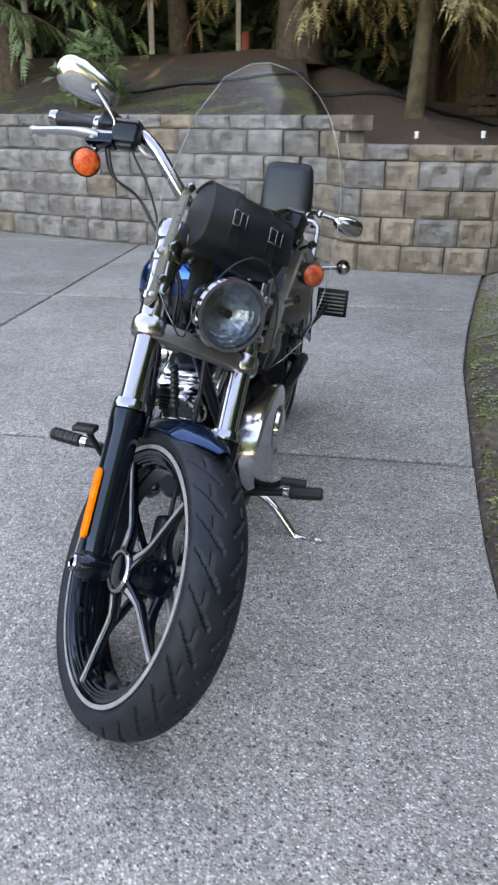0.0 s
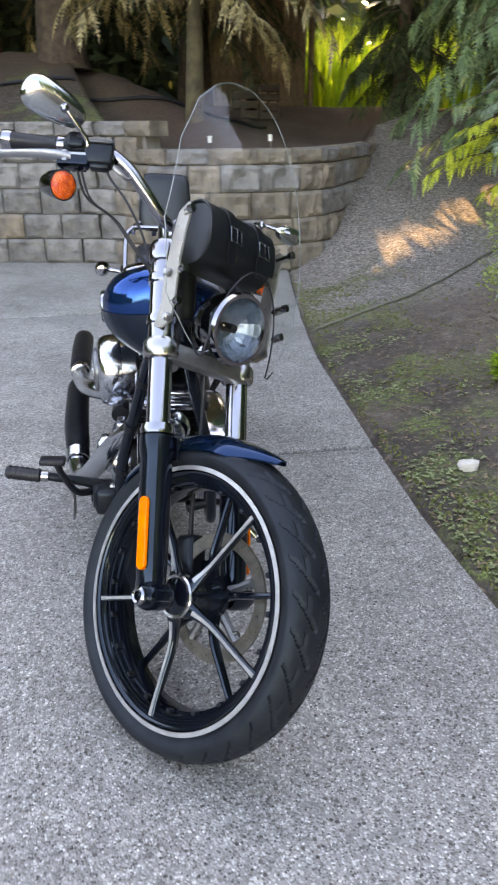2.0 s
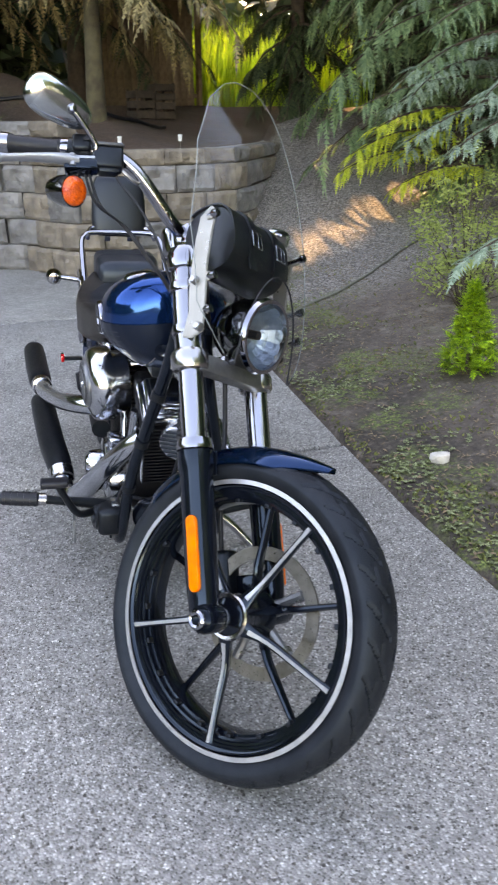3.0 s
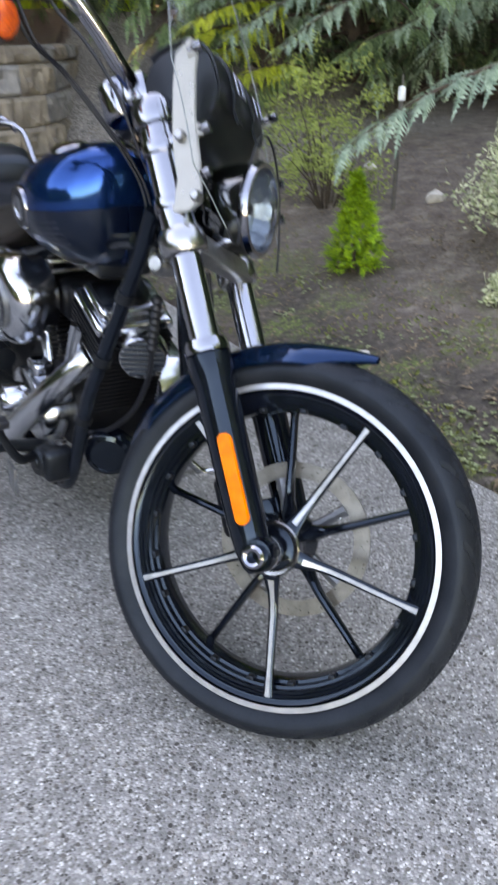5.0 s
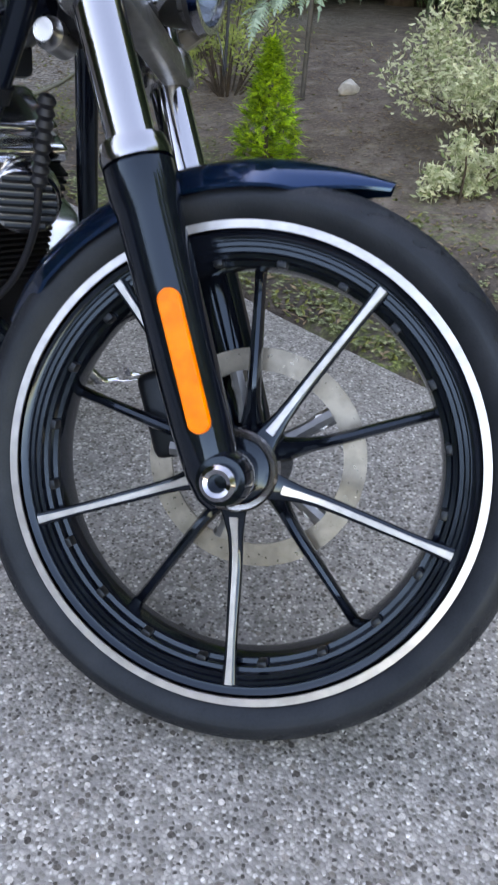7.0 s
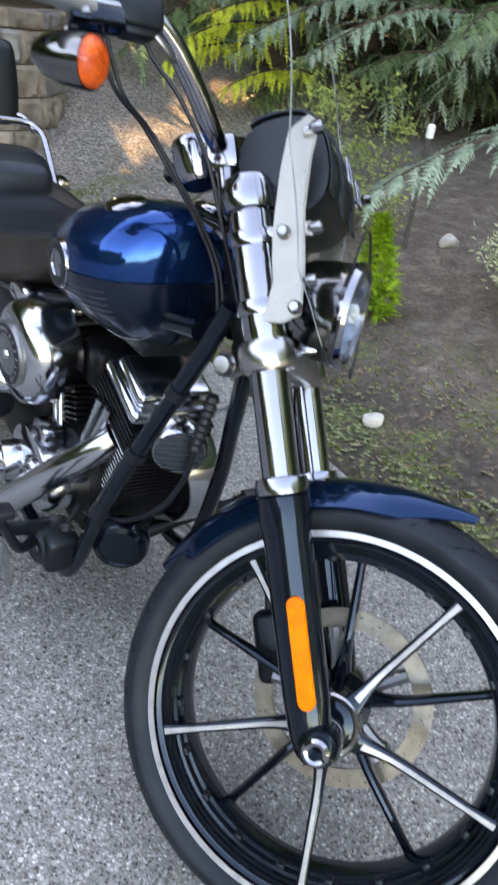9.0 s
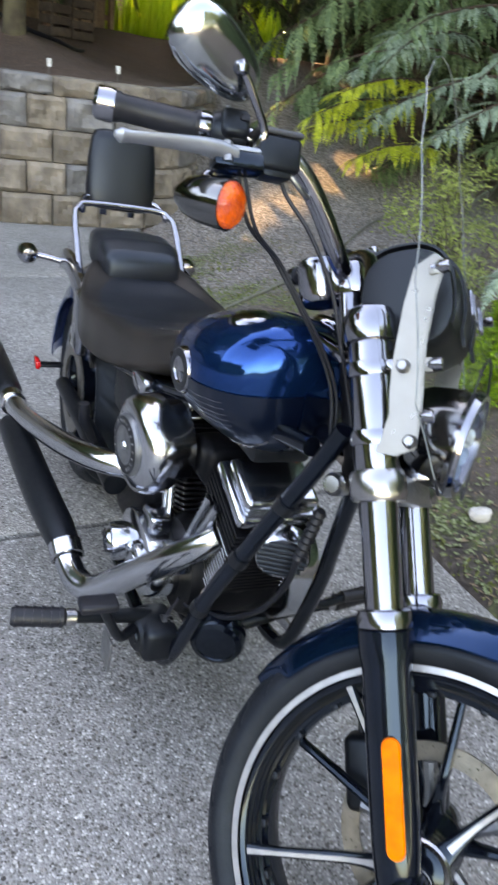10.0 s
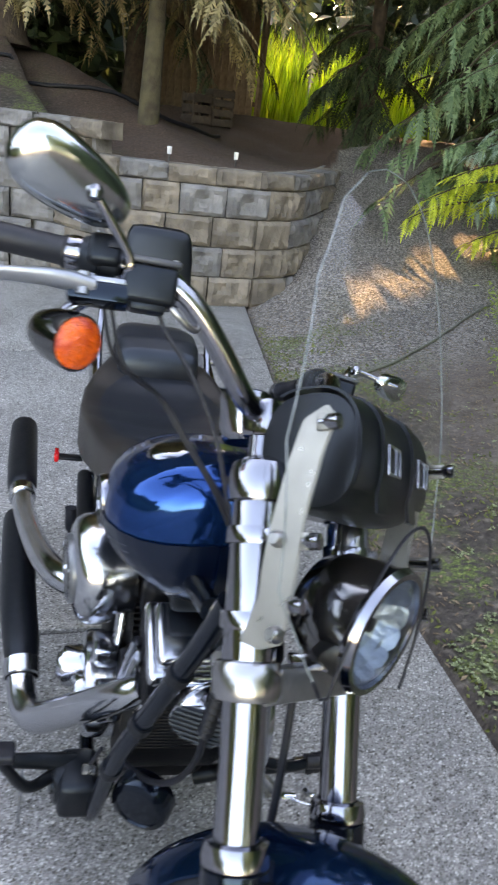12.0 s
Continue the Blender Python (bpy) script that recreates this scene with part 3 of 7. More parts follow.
for course in range(6):
    s = 0.1 + (0.187 if course % 2 else 0.0)
    while s < wall_len[-1] - 0.2:
        past = s - s_step
        lower = past > -0.10
        last = 4 if lower else 5                    # the thin cap course
        if course > last:
            break
        w = rnd.choice((0.375, 0.375, 0.29)) if past > 0.25 and course < last else 0.375
        mid = s + w / 2
        x, y, h = wall_at(mid)
        tanned = past > -0.5 and (rnd.random() < (0.45 if past > 1.4 else 0.85)) or rnd.random() < 0.06
        if course == last:
            me = rnd.choice(cap_tan if tanned else cap_grey)
        else:
            me = rnd.choice(half) if w < 0.3 else rnd.choice(tan if tanned else grey)
        if s > 2.2:
            ob = new("block", me)
            ob.parent = wall
            setback = course * 0.012 - (0.010 if course == last else 0.0)
            ob.matrix_basis = Matrix.Translation((x - math.sin(h) * setback, y + math.cos(h) * setback, course * 0.2335)) @ pose(0, 0, 0, 0, 0, math.degrees(h) + rnd.uniform(-1.5, 1.5))
        s += w + 0.003


# ---- the motorcycle ----
# frames: x to the rider's left, y to the rear, z up; FORK along the fork from the front axle, WHEEL the front wheel's plane, BODY the frame
def axes_m(rows, o):
    return Matrix(((*rows[0], o[0]), (*rows[1], o[1]), (*rows[2], o[2]), (0, 0, 0, 1)))


HUB = (-0.2540, 1.5190, 0.3045)
FORK = axes_m(((0.8185, -0.5352, 0.2087), (0.3648, 0.7649, 0.5309), (-0.4437, -0.3584, 0.8214)), HUB)
WHEEL = FORK @ Matrix.Diagonal((1.0, 0.990, 0.990, 1.0))
BODY = axes_m(((0.9731, 0.2215, 0.0629), (-0.2211, 0.9751, -0.0143), (-0.0645, 0.0, 0.9979)), (-0.3283, 1.5371, 0.0031))
AHEAD = Vector((0, -0.919, -0.395))       # level and forwards, in the fork's frame
bike = thing("motorcycle", (-0.1, 2.4, 0.0), "dark blue chrome cruiser motorcycle on its stand, front wheel turned", "motorcycle")


# front wheel
def tyre(r_out, width, r_bead, grooves, seg=540):
    """A tyre round x with a rounded crown and swept tread grooves cut into it."""
    hw = width / 2
    shoulder = r_bead + (r_out - r_bead) * 0.42          # widest point of the sidewall
    prof = [(r_bead, -hw * 0.76), (r_bead + 0.004, -hw * 0.80), (r_bead + (shoulder - r_bead) * 0.5, -hw * 0.93)]
    for k in range(37):
        a = radians(-90 + 180 * k / 36)
        prof.append((shoulder + (r_out - shoulder) * abs(math.cos(a)) ** 1.10, hw * math.sin(a)))
    prof += [(r_bead + (shoulder - r_bead) * 0.5, hw * 0.93), (r_bead + 0.004, hw * 0.80), (r_bead, hw * 0.76)]
    bm = bmesh.new()
    vs = []
    for i in range(seg):
        th = 2 * math.pi * i / seg
        row = []
        for j, (r, x) in enumerate(prof):
            d = 0.0
            if grooves and abs(x) < hw * 0.93 and r > shoulder + 0.2 * (r_out - shoulder):
                v = abs(x) / hw
                ph = (th * grooves / (2 * math.pi) + (0.5 if x > 0 else 0) + 0.95 * v + 0.35 * v * v) % 1.0
                if v > 0.10 and min(ph, 1 - ph) < 0.10 * (1.1 - 0.55 * v):
                    d = 0.0045
                if abs(v - 0.5) < 0.06 and ph > 0.45:
                    d = 0.003
            row.append(bm.verts.new((x, (r - d) * math.cos(th), (r - d) * math.sin(th))))
        vs.append(row)
    m_ = len(prof)
    for i in range(seg):
        a, b = vs[i], vs[(i + 1) % seg]
        for j in range(m_ - 1):
            bm.faces.new((a[j], b[j], b[j + 1], a[j + 1]))
    bmesh.ops.recalc_face_normals(bm, faces=bm.faces)
    return bm


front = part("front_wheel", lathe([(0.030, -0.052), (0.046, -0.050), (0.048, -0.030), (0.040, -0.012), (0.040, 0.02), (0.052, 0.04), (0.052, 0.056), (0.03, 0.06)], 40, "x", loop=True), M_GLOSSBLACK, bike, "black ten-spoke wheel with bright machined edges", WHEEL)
R_T = 0.343
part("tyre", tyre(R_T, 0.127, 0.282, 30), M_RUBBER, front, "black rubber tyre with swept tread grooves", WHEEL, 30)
rim_out = [(0.2715, 0.0535), (0.2690, 0.0515), (0.2665, 0.0500), (0.2630, 0.0497), (0.2615, 0.0470), (0.2575, 0.0466), (0.2560, 0.0430), (0.2515, 0.0425), (0.2500, 0.0360), (0.2450, 0.0350), (0.2435, 0.0240), (0.2380, 0.0230), (0.2355, 0.0120)]
rim_in = [(0.2760, 0.0490), (0.2700, 0.044), (0.256, 0.038), (0.2535, 0.030), (0.2490, 0.018)]
rim_prof = [(r, -x) for r, x in rim_out] + [(r, x) for r, x in rim_out[::-1]] + rim_in + [(r, -x) for r, x in rim_in[::-1]]
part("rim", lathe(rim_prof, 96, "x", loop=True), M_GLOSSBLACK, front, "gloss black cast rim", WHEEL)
for sx in (-1, 1):
    part("rim_stripe", lathe([(0.2755, sx * 0.0540), (0.2845, sx * 0.0535), (0.2850, sx * 0.0560), (0.2755, sx * 0.0565)], 120, "x", loop=True), M_WHITE, front, "bright machined rim edge", WHEEL)


def spoke(ang, sx):
    """A tapering cast spoke from the hub to one side of the rim; returns its body and its machined face."""
    c, s = math.cos(ang), math.sin(ang)
    rings, face = [], []
    t, ax = Vector((0, -s, c)), Vector((sx, 0, 0))
    for k in range(11):
        u = k / 10
        r = 0.034 + (0.262 - 0.034) * u
        x = sx * (0.024 + 0.022 * u ** 0.6 + 0.030 * max(0.0, 1 - u * 2.8) ** 1.6)
        w = 0.0095 - 0.0030 * u + 0.010 * max(0.0, 1 - u * 4) ** 1.5 + 0.003 * max(0.0, u - 0.85) / 0.15
        d = 0.021 - 0.009 * u
        bow = 0.004 * max(0.0, 1 - u * 2.2) ** 2 * (1 if sx < 0 else -1)
        o = Vector((x, r * c, r * s)) + t * bow
        ring = []
        for q in range(12):
            a = 2 * math.pi * q / 12
            ca, sa = math.cos(a), math.sin(a)
            ring.append(o + t * w * math.copysign(abs(ca) ** 0.8, ca) + ax * (0.004 * sa if sa > 0 else d * abs(sa) ** 0.9 * -1))
        rings.append(ring)
        if u > 0.05:
            f_ = w * (0.44 + 0.10 * u)
            face.append([o + t * f_ + ax * 0.0026, o + t * f_ * 0.8 + ax * 0.0050, o - t * f_ * 0.8 + ax * 0.0050, o - t * f_ + ax * 0.0026])
    return loft(rings), loft(face)


for k in range(10):
    sx = -1 if k % 2 == 0 else 1
    body, face = spoke(radians(-73.5 + 36 * k), sx)
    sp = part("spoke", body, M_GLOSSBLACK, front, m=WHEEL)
    part("machined_face", face, M_WHITE, sp, "bright machined spoke face", WHEEL)
for k in range(20):
    a = radians(-73.5 + 18 * k + 9)
    o = Vector((-0.030, 0.241 * math.cos(a), 0.241 * math.sin(a)))
    part("rim_lug", box((0, 0, 0), (0.016, 0.012, 0.008), 0.002, Matrix.Translation(o) @ Matrix.Rotation(a - math.pi / 2, 4, 'X')), M_BLACK, front, m=WHEEL)
part("hub_face", lathe([(0.0, -0.060), (0.026, -0.060), (0.038, -0.056), (0.042, -0.048), (0.042, -0.010), (0.0, -0.010)], 40, "x"), M_GLOSSBLACK, front, m=WHEEL)
part("hub_ring", lathe([(0.040, -0.054), (0.047, -0.052), (0.049, -0.057), (0.046, -0.061), (0.040, -0.060)], 48, "x", loop=True), M_ALU, front, "bright ring round the hub", WHEEL)
# brake disc with its carrier on the left side
rings = lathe([(0.116, 0.068), (0.146, 0.068), (0.146, 0.0735), (0.116, 0.0735)], 96, "x", loop=True)
disc = part("brake_disc", rings, M_DISC, front, "drilled steel brake disc", WHEEL)
for k in range(40):
    a = 2 * math.pi * k / 40
    rr = (0.121, 0.130, 0.139)[k % 3]
    part("disc_hole", lathe([(0.0038, 0.0674), (0.0038, 0.0742), (0.0, 0.0742)], 10, "x", (0, rr * math.cos(a), rr * math.sin(a))), M_BLACK, disc, m=WHEEL)
for k in range(5):
    a = radians(20 + 72 * k)
    c, s = math.cos(a), math.sin(a)
    arm = tube([(0.062, 0.03 * c, 0.03 * s), (0.066, 0.075 * c, 0.075 * s), (0.069, 0.116 * c, 0.116 * s)], [0.014, 0.010, 0.012], 8)
    part("disc_carrier_arm", arm, M_SATIN, disc, m=WHEEL)
    part("disc_bolt", lathe([(0.0, 0.060), (0.010, 0.060), (0.012, 0.064), (0.012, 0.078), (0.0, 0.078)], 14, "x", (0, 0.100 * c, 0.100 * s)), M_STEEL, disc, m=WHEEL)

# fork
def stadium(x, y, z, r, length, thick):
    """A strip with round ends, standing off the leg along x."""
    out = []
    for k in range(24):
        a = 2 * math.pi * (k + 0.5) / 24
        out.append((r * math.cos(a), r * math.sin(a) + math.copysign(length / 2 - r, math.sin(a))))
    rings = [[(x, y + p[0], z + p[1]) for p in out], [(x + thick * 0.75, y + p[0], z + p[1]) for p in out], [(x + thick, y + p[0] * 0.86, z + p[1] * 0.985) for p in out]]
    bm = loft(rings)
    bmesh.ops.recalc_face_normals(bm, faces=bm.faces)
    return bm


LEG_X = {-1: -0.117, 1: 0.135}
for sx in (-1, 1):
    lx = LEG_X[sx]
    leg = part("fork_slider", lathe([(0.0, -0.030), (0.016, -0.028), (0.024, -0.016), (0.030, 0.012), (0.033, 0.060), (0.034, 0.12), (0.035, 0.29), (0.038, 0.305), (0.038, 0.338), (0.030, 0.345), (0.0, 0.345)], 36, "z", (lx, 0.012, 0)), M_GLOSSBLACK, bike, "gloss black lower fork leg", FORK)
    part("axle_boss", lathe([(0.0, -0.034), (0.026, -0.032), (0.030, -0.022), (0.030, 0.022), (0.026, 0.032), (0.0, 0.034)], 28, "x", (lx, -0.002, 0.0)), M_GLOSSBLACK, leg, m=FORK)
    part("axle_end", lathe([(0.0, 0.020), (0.010, 0.020), (0.010, 0.048), (0.0145, 0.050), (0.019, 0.046), (0.019, 0.02)], 28, frame_on((0, 0, 0), (sx, 0, 0)), (lx, -0.002, 0.0)), M_CHROME, leg, "hollow chrome axle end", FORK)
    part("fork_seal_ring", lathe([(0.028, 0.342), (0.038, 0.342), (0.039, 0.350), (0.036, 0.364), (0.028, 0.366)], 36, "z", (lx, 0.012, 0), loop=True), M_CHROME, leg, "chrome seal ring", FORK)
    part("fork_tube", lathe([(0.0, 0.34), (0.0265, 0.34), (0.0265, 0.55), (0.0, 0.55)], 36, "z", (lx, 0.012, 0)), M_CHROME, bike, "polished chrome fork tube", FORK)
    slv = part("fork_sleeve", lathe([(0.0, 0.555), (0.0305, 0.555), (0.0315, 0.56), (0.0315, 0.735), (0.0305, 0.74), (0.036, 0.742), (0.038, 0.750), (0.038, 0.775), (0.033, 0.788), (0.018, 0.796), (0.0, 0.798)], 36, "z", (lx, 0.012, 0)), M_CHROME, bike, "chrome upper fork sleeve", FORK)
    for zz in (0.602, 0.700):
        ring = part("shield_clamp", lathe([(0.0312, zz - 0.010), (0.0355, zz - 0.010), (0.0365, zz - 0.006), (0.0365, zz + 0.006), (0.0355, zz + 0.010), (0.0312, zz + 0.010)], 32, "z", (lx, 0.012, 0), loop=True), M_CHROME, slv, "chrome windshield clamp", FORK)
        part("clamp_latch", box((lx + sx * 0.016, -0.020, zz), (0.026, 0.012, 0.016), 0.003), M_CHROME, ring, m=FORK)
    part("reflector", stadium(lx + sx * 0.0325, 0.004, 0.128, 0.0125, 0.152, sx * 0.008), M_AMBER, leg, "long amber side reflector", FORK)
# triple clamps
clamp = part("lower_triple_clamp", box((0.009, -0.004, 0.530), (0.262, 0.034, 0.042), 0.006), M_SATIN, bike, "grey lower triple clamp", FORK)
for sx in (-1, 1):
    lx = LEG_X[sx]
    part("clamp_collar", lathe([(0.027, 0.512), (0.037, 0.514), (0.041, 0.522), (0.041, 0.548), (0.037, 0.556), (0.027, 0.558)], 36, "z", (lx, 0.012, 0), loop=True), M_ALU, clamp, "polished clamp collar", FORK)
part("upper_triple_clamp", box((0.009, 0.02, 0.760), (0.23, 0.075, 0.030), 0.008), M_ALU, bike, "polished upper triple clamp", FORK)
part("steering_stem", lathe([(0, 0.545), (0.026, 0.545), (0.030, 0.552), (0.030, 0.575), (0.026, 0.585), (0.026, 0.745), (0.030, 0.752), (0.030, 0.775), (0, 0.785)], 28, "z", (0, 0.066, 0)), M_ENGINE, bike, m=FORK)

# front fender
rings = []
for k in range(33):
    u = k / 32
    a = radians(-42 + 87.5 * u)           # from the tip in front to the tail behind
    tip = min(1.0, 0.35 + 3.2 * min(u, 1 - u) * 2.2)
    r = 0.364 + 0.010 * (1 - min(1, u * 4)) ** 2 - 0.008 * u
    hw = 0.070 * min(1.0, 0.20 + 3.4 * u, 0.42 + 4.0 * (1 - u))
    ring = []
    for j in range(15):
        v = -1 + j / 7
        drop = (0.034 * abs(v) ** 3.0 + 0.006 * v * v) * min(1, 0.25 + 4 * u)
        ring.append((hw * v, (r - drop) * math.sin(a), (r - drop) * math.cos(a)))
    for j in range(14, -1, -1):
        v = -1 + j / 7
        drop = (0.034 * abs(v) ** 3.0 + 0.006 * v * v) * min(1, 0.25 + 4 * u) + 0.0035
        ring.append((hw * v * 0.97, (r - drop) * math.sin(a), (r - drop) * math.cos(a)))
    rings.append(ring)
fender = part("front_fender", loft(rings), M_FENDERBLUE, bike, "dark blue metallic front fender", WHEEL)
for sx in (-1, 1):
    part("fender_mount", box((sx * 0.076, 0.012, 0.315), (0.012, 0.05, 0.05), 0.004), M_GLOSSBLACK, fender, m=FORK)

# headlamp
hb = frame_on((0, 0, 0), AHEAD)
LAMP = Vector((0.020, -0.090, 0.600))
lamp = part("headlamp", lathe([(0.0, -0.115), (0.030, -0.112), (0.055, -0.098), (0.072, -0.070), (0.079, -0.035), (0.081, 0.0), (0.078, 0.004), (0.072, 0.0), (0.070, -0.030), (0.05, -0.06), (0.0, -0.07)], 48, hb, LAMP), M_DIMCHROME, bike, "round chrome headlamp", FORK)
part("lamp_ring", lathe([(0.072, 0.0), (0.083, -0.004), (0.086, 0.004), (0.082, 0.014), (0.074, 0.014)], 64, hb, LAMP, loop=True), M_CHROME, lamp, "chrome headlamp rim", FORK)
refl = lathe([(0.074, 0.004), (0.067, -0.012), (0.057, -0.026), (0.044, -0.038), (0.030, -0.047), (0.014, -0.052), (0.0, -0.053)], 14, hb, LAMP)
part("lamp_reflector", refl, mat("reflector_facets", (0.25, 0.30, 0.35), 0.30, 1.0, (0.17, 0.21, 0.25), 40, bump=0.5, bscale=55), lamp, "faceted silver reflector", FORK, 4)
part("lamp_glass", lathe([(0.074, 0.008), (0.055, 0.018), (0.030, 0.024), (0.0, 0.026)], 48, hb, LAMP), M_LENS, lamp, "clear domed glass", FORK)
part("bulb_cap", lathe([(0.0, -0.012), (0.010, -0.014), (0.011, -0.05), (0.0, -0.05)], 18, hb, LAMP + AHEAD * 0.004), M_BLACK, lamp, "dark bulb cap", FORK)
part("lamp_bracket", box((0.0, -0.015, 0.555), (0.05, 0.06, 0.02), 0.004), M_CHROME, lamp, m=FORK)

# handlebar, risers, gauge
for sx in (-1, 1):
    part("riser", join(lathe([(0.0, 0.765), (0.022, 0.765), (0.019, 0.80), (0.018, 0.84), (0.0, 0.84)], 24, "z", (sx * 0.045, 0.058, 0)), box((sx * 0.045, 0.060, 0.866), (0.036, 0.052, 0.054), 0.010)), M_CHROME, bike, "chrome handlebar riser", FORK)
    bar_pts = [(0, 0.062, 0.872), (sx * 0.05, 0.062, 0.874), (sx * 0.092, 0.062, 0.886), (sx * 0.142, 0.066, 0.930), (sx * 0.190, 0.078, 0.976), (sx * 0.230, 0.103, 1.004), (sx * 0.268, 0.148, 1.017), (sx * 0.300, 0.190, 1.024), (sx * 0.325, 0.222, 1.030)]
    part("handlebar", tube(bar_pts, 0.0155, 18, 5), M_CHROME, bike, "chrome high handlebar", FORK)
    d = Vector((sx * 0.072, 0.096, 0.018)).normalized()
    g0 = Vector((sx * 0.298, 0.186, 1.023))
    gfr = frame_on((0, 0, 0), d)
    grip = part("grip", lathe([(0.0, 0.0), (0.020, 0.0), (0.0205, 0.010), (0.0175, 0.014), (0.0178, 0.108), (0.020, 0.112), (0.020, 0.120), (0.0, 0.120)], 28, gfr, g0), M_GRIP, bike, "black rubber handlebar grip", FORK)
    part("grip_cap", lathe([(0.0, 0.118), (0.0215, 0.118), (0.0225, 0.124), (0.0215, 0.140), (0.016, 0.145), (0.0, 0.146)], 28, gfr, g0), M_CHROME, grip, "chrome end cap", FORK)
    part("grip_collar", lathe([(0.0, -0.014), (0.019, -0.014), (0.0215, -0.008), (0.0215, 0.004), (0.0, 0.004)], 28, gfr, g0), M_CHROME, grip, "chrome inner collar", FORK)
    # switch housing, lever perch and brake or clutch reservoir
    turn = Matrix.Rotation(sx * radians(46), 4, 'Z')
    m0 = Matrix.Translation((sx * 0.286, 0.156, 1.018)) @ turn
    hs = part("switch_housing", join(lathe([(0.0, -0.062), (0.022, -0.062), (0.027, -0.054), (0.028, -0.040), (0.0265, -0.039), (0.0265, -0.037), (0.028, -0.036), (0.027, -0.020), (0.023, -0.012), (0.0, -0.012)], 24, gfr, g0), box((0, -0.012, 0.002), (0.040, 0.034, 0.040), 0.009, m0, 3)), M_BLACK, bike, "black switch housing", FORK)
    part("switch_button", box((sx * 0.004, -0.031, 0.006), (0.014, 0.008, 0.010), 0.002, m0), M_GRIP, hs, m=FORK)
    part("housing_screw", lathe([(0.0, 0.0), (0.0035, 0.0), (0.0035, 0.004), (0.0, 0.005)], 12, "z", tuple(m0 @ Vector((0, -0.014, 0.0215)))), M_STEEL, hs, m=FORK)
    m_ = Matrix.Translation((sx * 0.252, 0.100, 0.982)) @ Matrix.Rotation(sx * radians(42), 4, 'Z') @ Matrix.Rotation(radians(12), 4, 'X')
    res = part("brake_reservoir" if sx < 0 else "clutch_housing", join(box((0, 0, 0), (0.064, 0.046, 0.046), 0.007, m_, 3), box((sx * -0.004, 0.004, -0.024), (0.044, 0.034, 0.014), 0.005, m_, 2)), M_BLACK, bike, "black brake fluid reservoir" if sx < 0 else "black clutch lever housing", FORK)
    m2 = m_ @ Matrix.Translation((0, 0, 0.0265))
    part("reservoir_lid", box((0, 0, 0), (0.068, 0.050, 0.008), 0.0035, m2, 3), M_LID, res, "grey reservoir lid", m=FORK)
    up2 = frame_on((0, 0, 0), m2.to_3x3() @ Vector((0, 0, 1)))
    part("lid_ring", lathe([(0.0085, 0.003), (0.0125, 0.003), (0.0125, 0.0056), (0.0085, 0.0056)], 24, up2, m2 @ Vector((sx * -0.004, 0, 0)), loop=True), M_ALU, res, "pale ring on the lid", FORK)
    for qx, qy in ((-0.027, -0.018), (0.027, 0.018), (-0.027, 0.018), (0.027, -0.018)):
        part("lid_screw", lathe([(0.0, 0.003), (0.003, 0.003), (0.003, 0.0055), (0.0, 0.006)], 10, up2, m2 @ Vector((qx, qy, 0))), M_STEEL, res, m=FORK)
    mp = Matrix.Translation((sx * 0.297, 0.136, 0.960)) @ turn
    perch = part("lever_perch", join(box((0, 0, 0), (0.070, 0.030, 0.024), 0.004, mp), box((sx * -0.020, 0.012, 0.014), (0.040, 0.040, 0.030), 0.006, mp)), M_GLOSSBLACK, bike, "black lever perch clamped to the bar", FORK)
    part("perch_plate", box((sx * -0.002, -0.002, 0.0145), (0.056, 0.030, 0.007), 0.002, mp), M_LEVER, perch, "satin metal clamp plate", FORK)
    part("clamp_bolt", lathe([(0.0, 0.018), (0.006, 0.018), (0.006, 0.023), (0.0, 0.024)], 14, "z", tuple(mp @ Vector((sx * 0.010, -0.002, 0)))), M_CHROME, perch, m=FORK)
    # lever: a flat blade with a ball end
    lv = [Vector((sx * a, b, c)) for a, b, c in ((0.306, 0.134, 0.966), (0.328, 0.148, 0.967), (0.352, 0.165, 0.966), (0.380, 0.186, 0.962), (0.407, 0.206, 0.957), (0.424, 0.219, 0.954), (0.434, 0.227, 0.953), (0.441, 0.232, 0.953))]
    lw = (0.012, 0.0150, 0.0138, 0.0122, 0.0105, 0.0095, 0.0105, 0.0035)
    lh = (0.009, 0.0105, 0.0080, 0.0066, 0.0058, 0.0056, 0.0082, 0.0030)
    along = (lv[-1] - lv[0]).normalized()
    flat = along.cross(Vector((0, 0.25, 1))).normalized()
    thick = flat.cross(along)
    lever = part("brake_lever" if sx < 0 else "clutch_lever", loft([[tuple(p + flat * w * math.cos(2 * math.pi * q / 16) + thick * h * math.sin(2 * math.pi * q / 16)) for q in range(16)] for p, w, h in zip(lv, lw, lh)]), M_LEVER, bike, "polished metal hand lever", FORK)
    part("lever_pivot", lathe([(0.0, -0.014), (0.008, -0.014), (0.008, 0.013), (0.006, 0.015), (0.0, 0.015)], 18, "z", (sx * 0.318, 0.140, 0.966)), M_STEEL, lever, m=FORK)
    # mirror
    mc = Vector((-0.365, 0.122, 1.065)) if sx < 0 else Vector((0.40, 0.06, 1.035))
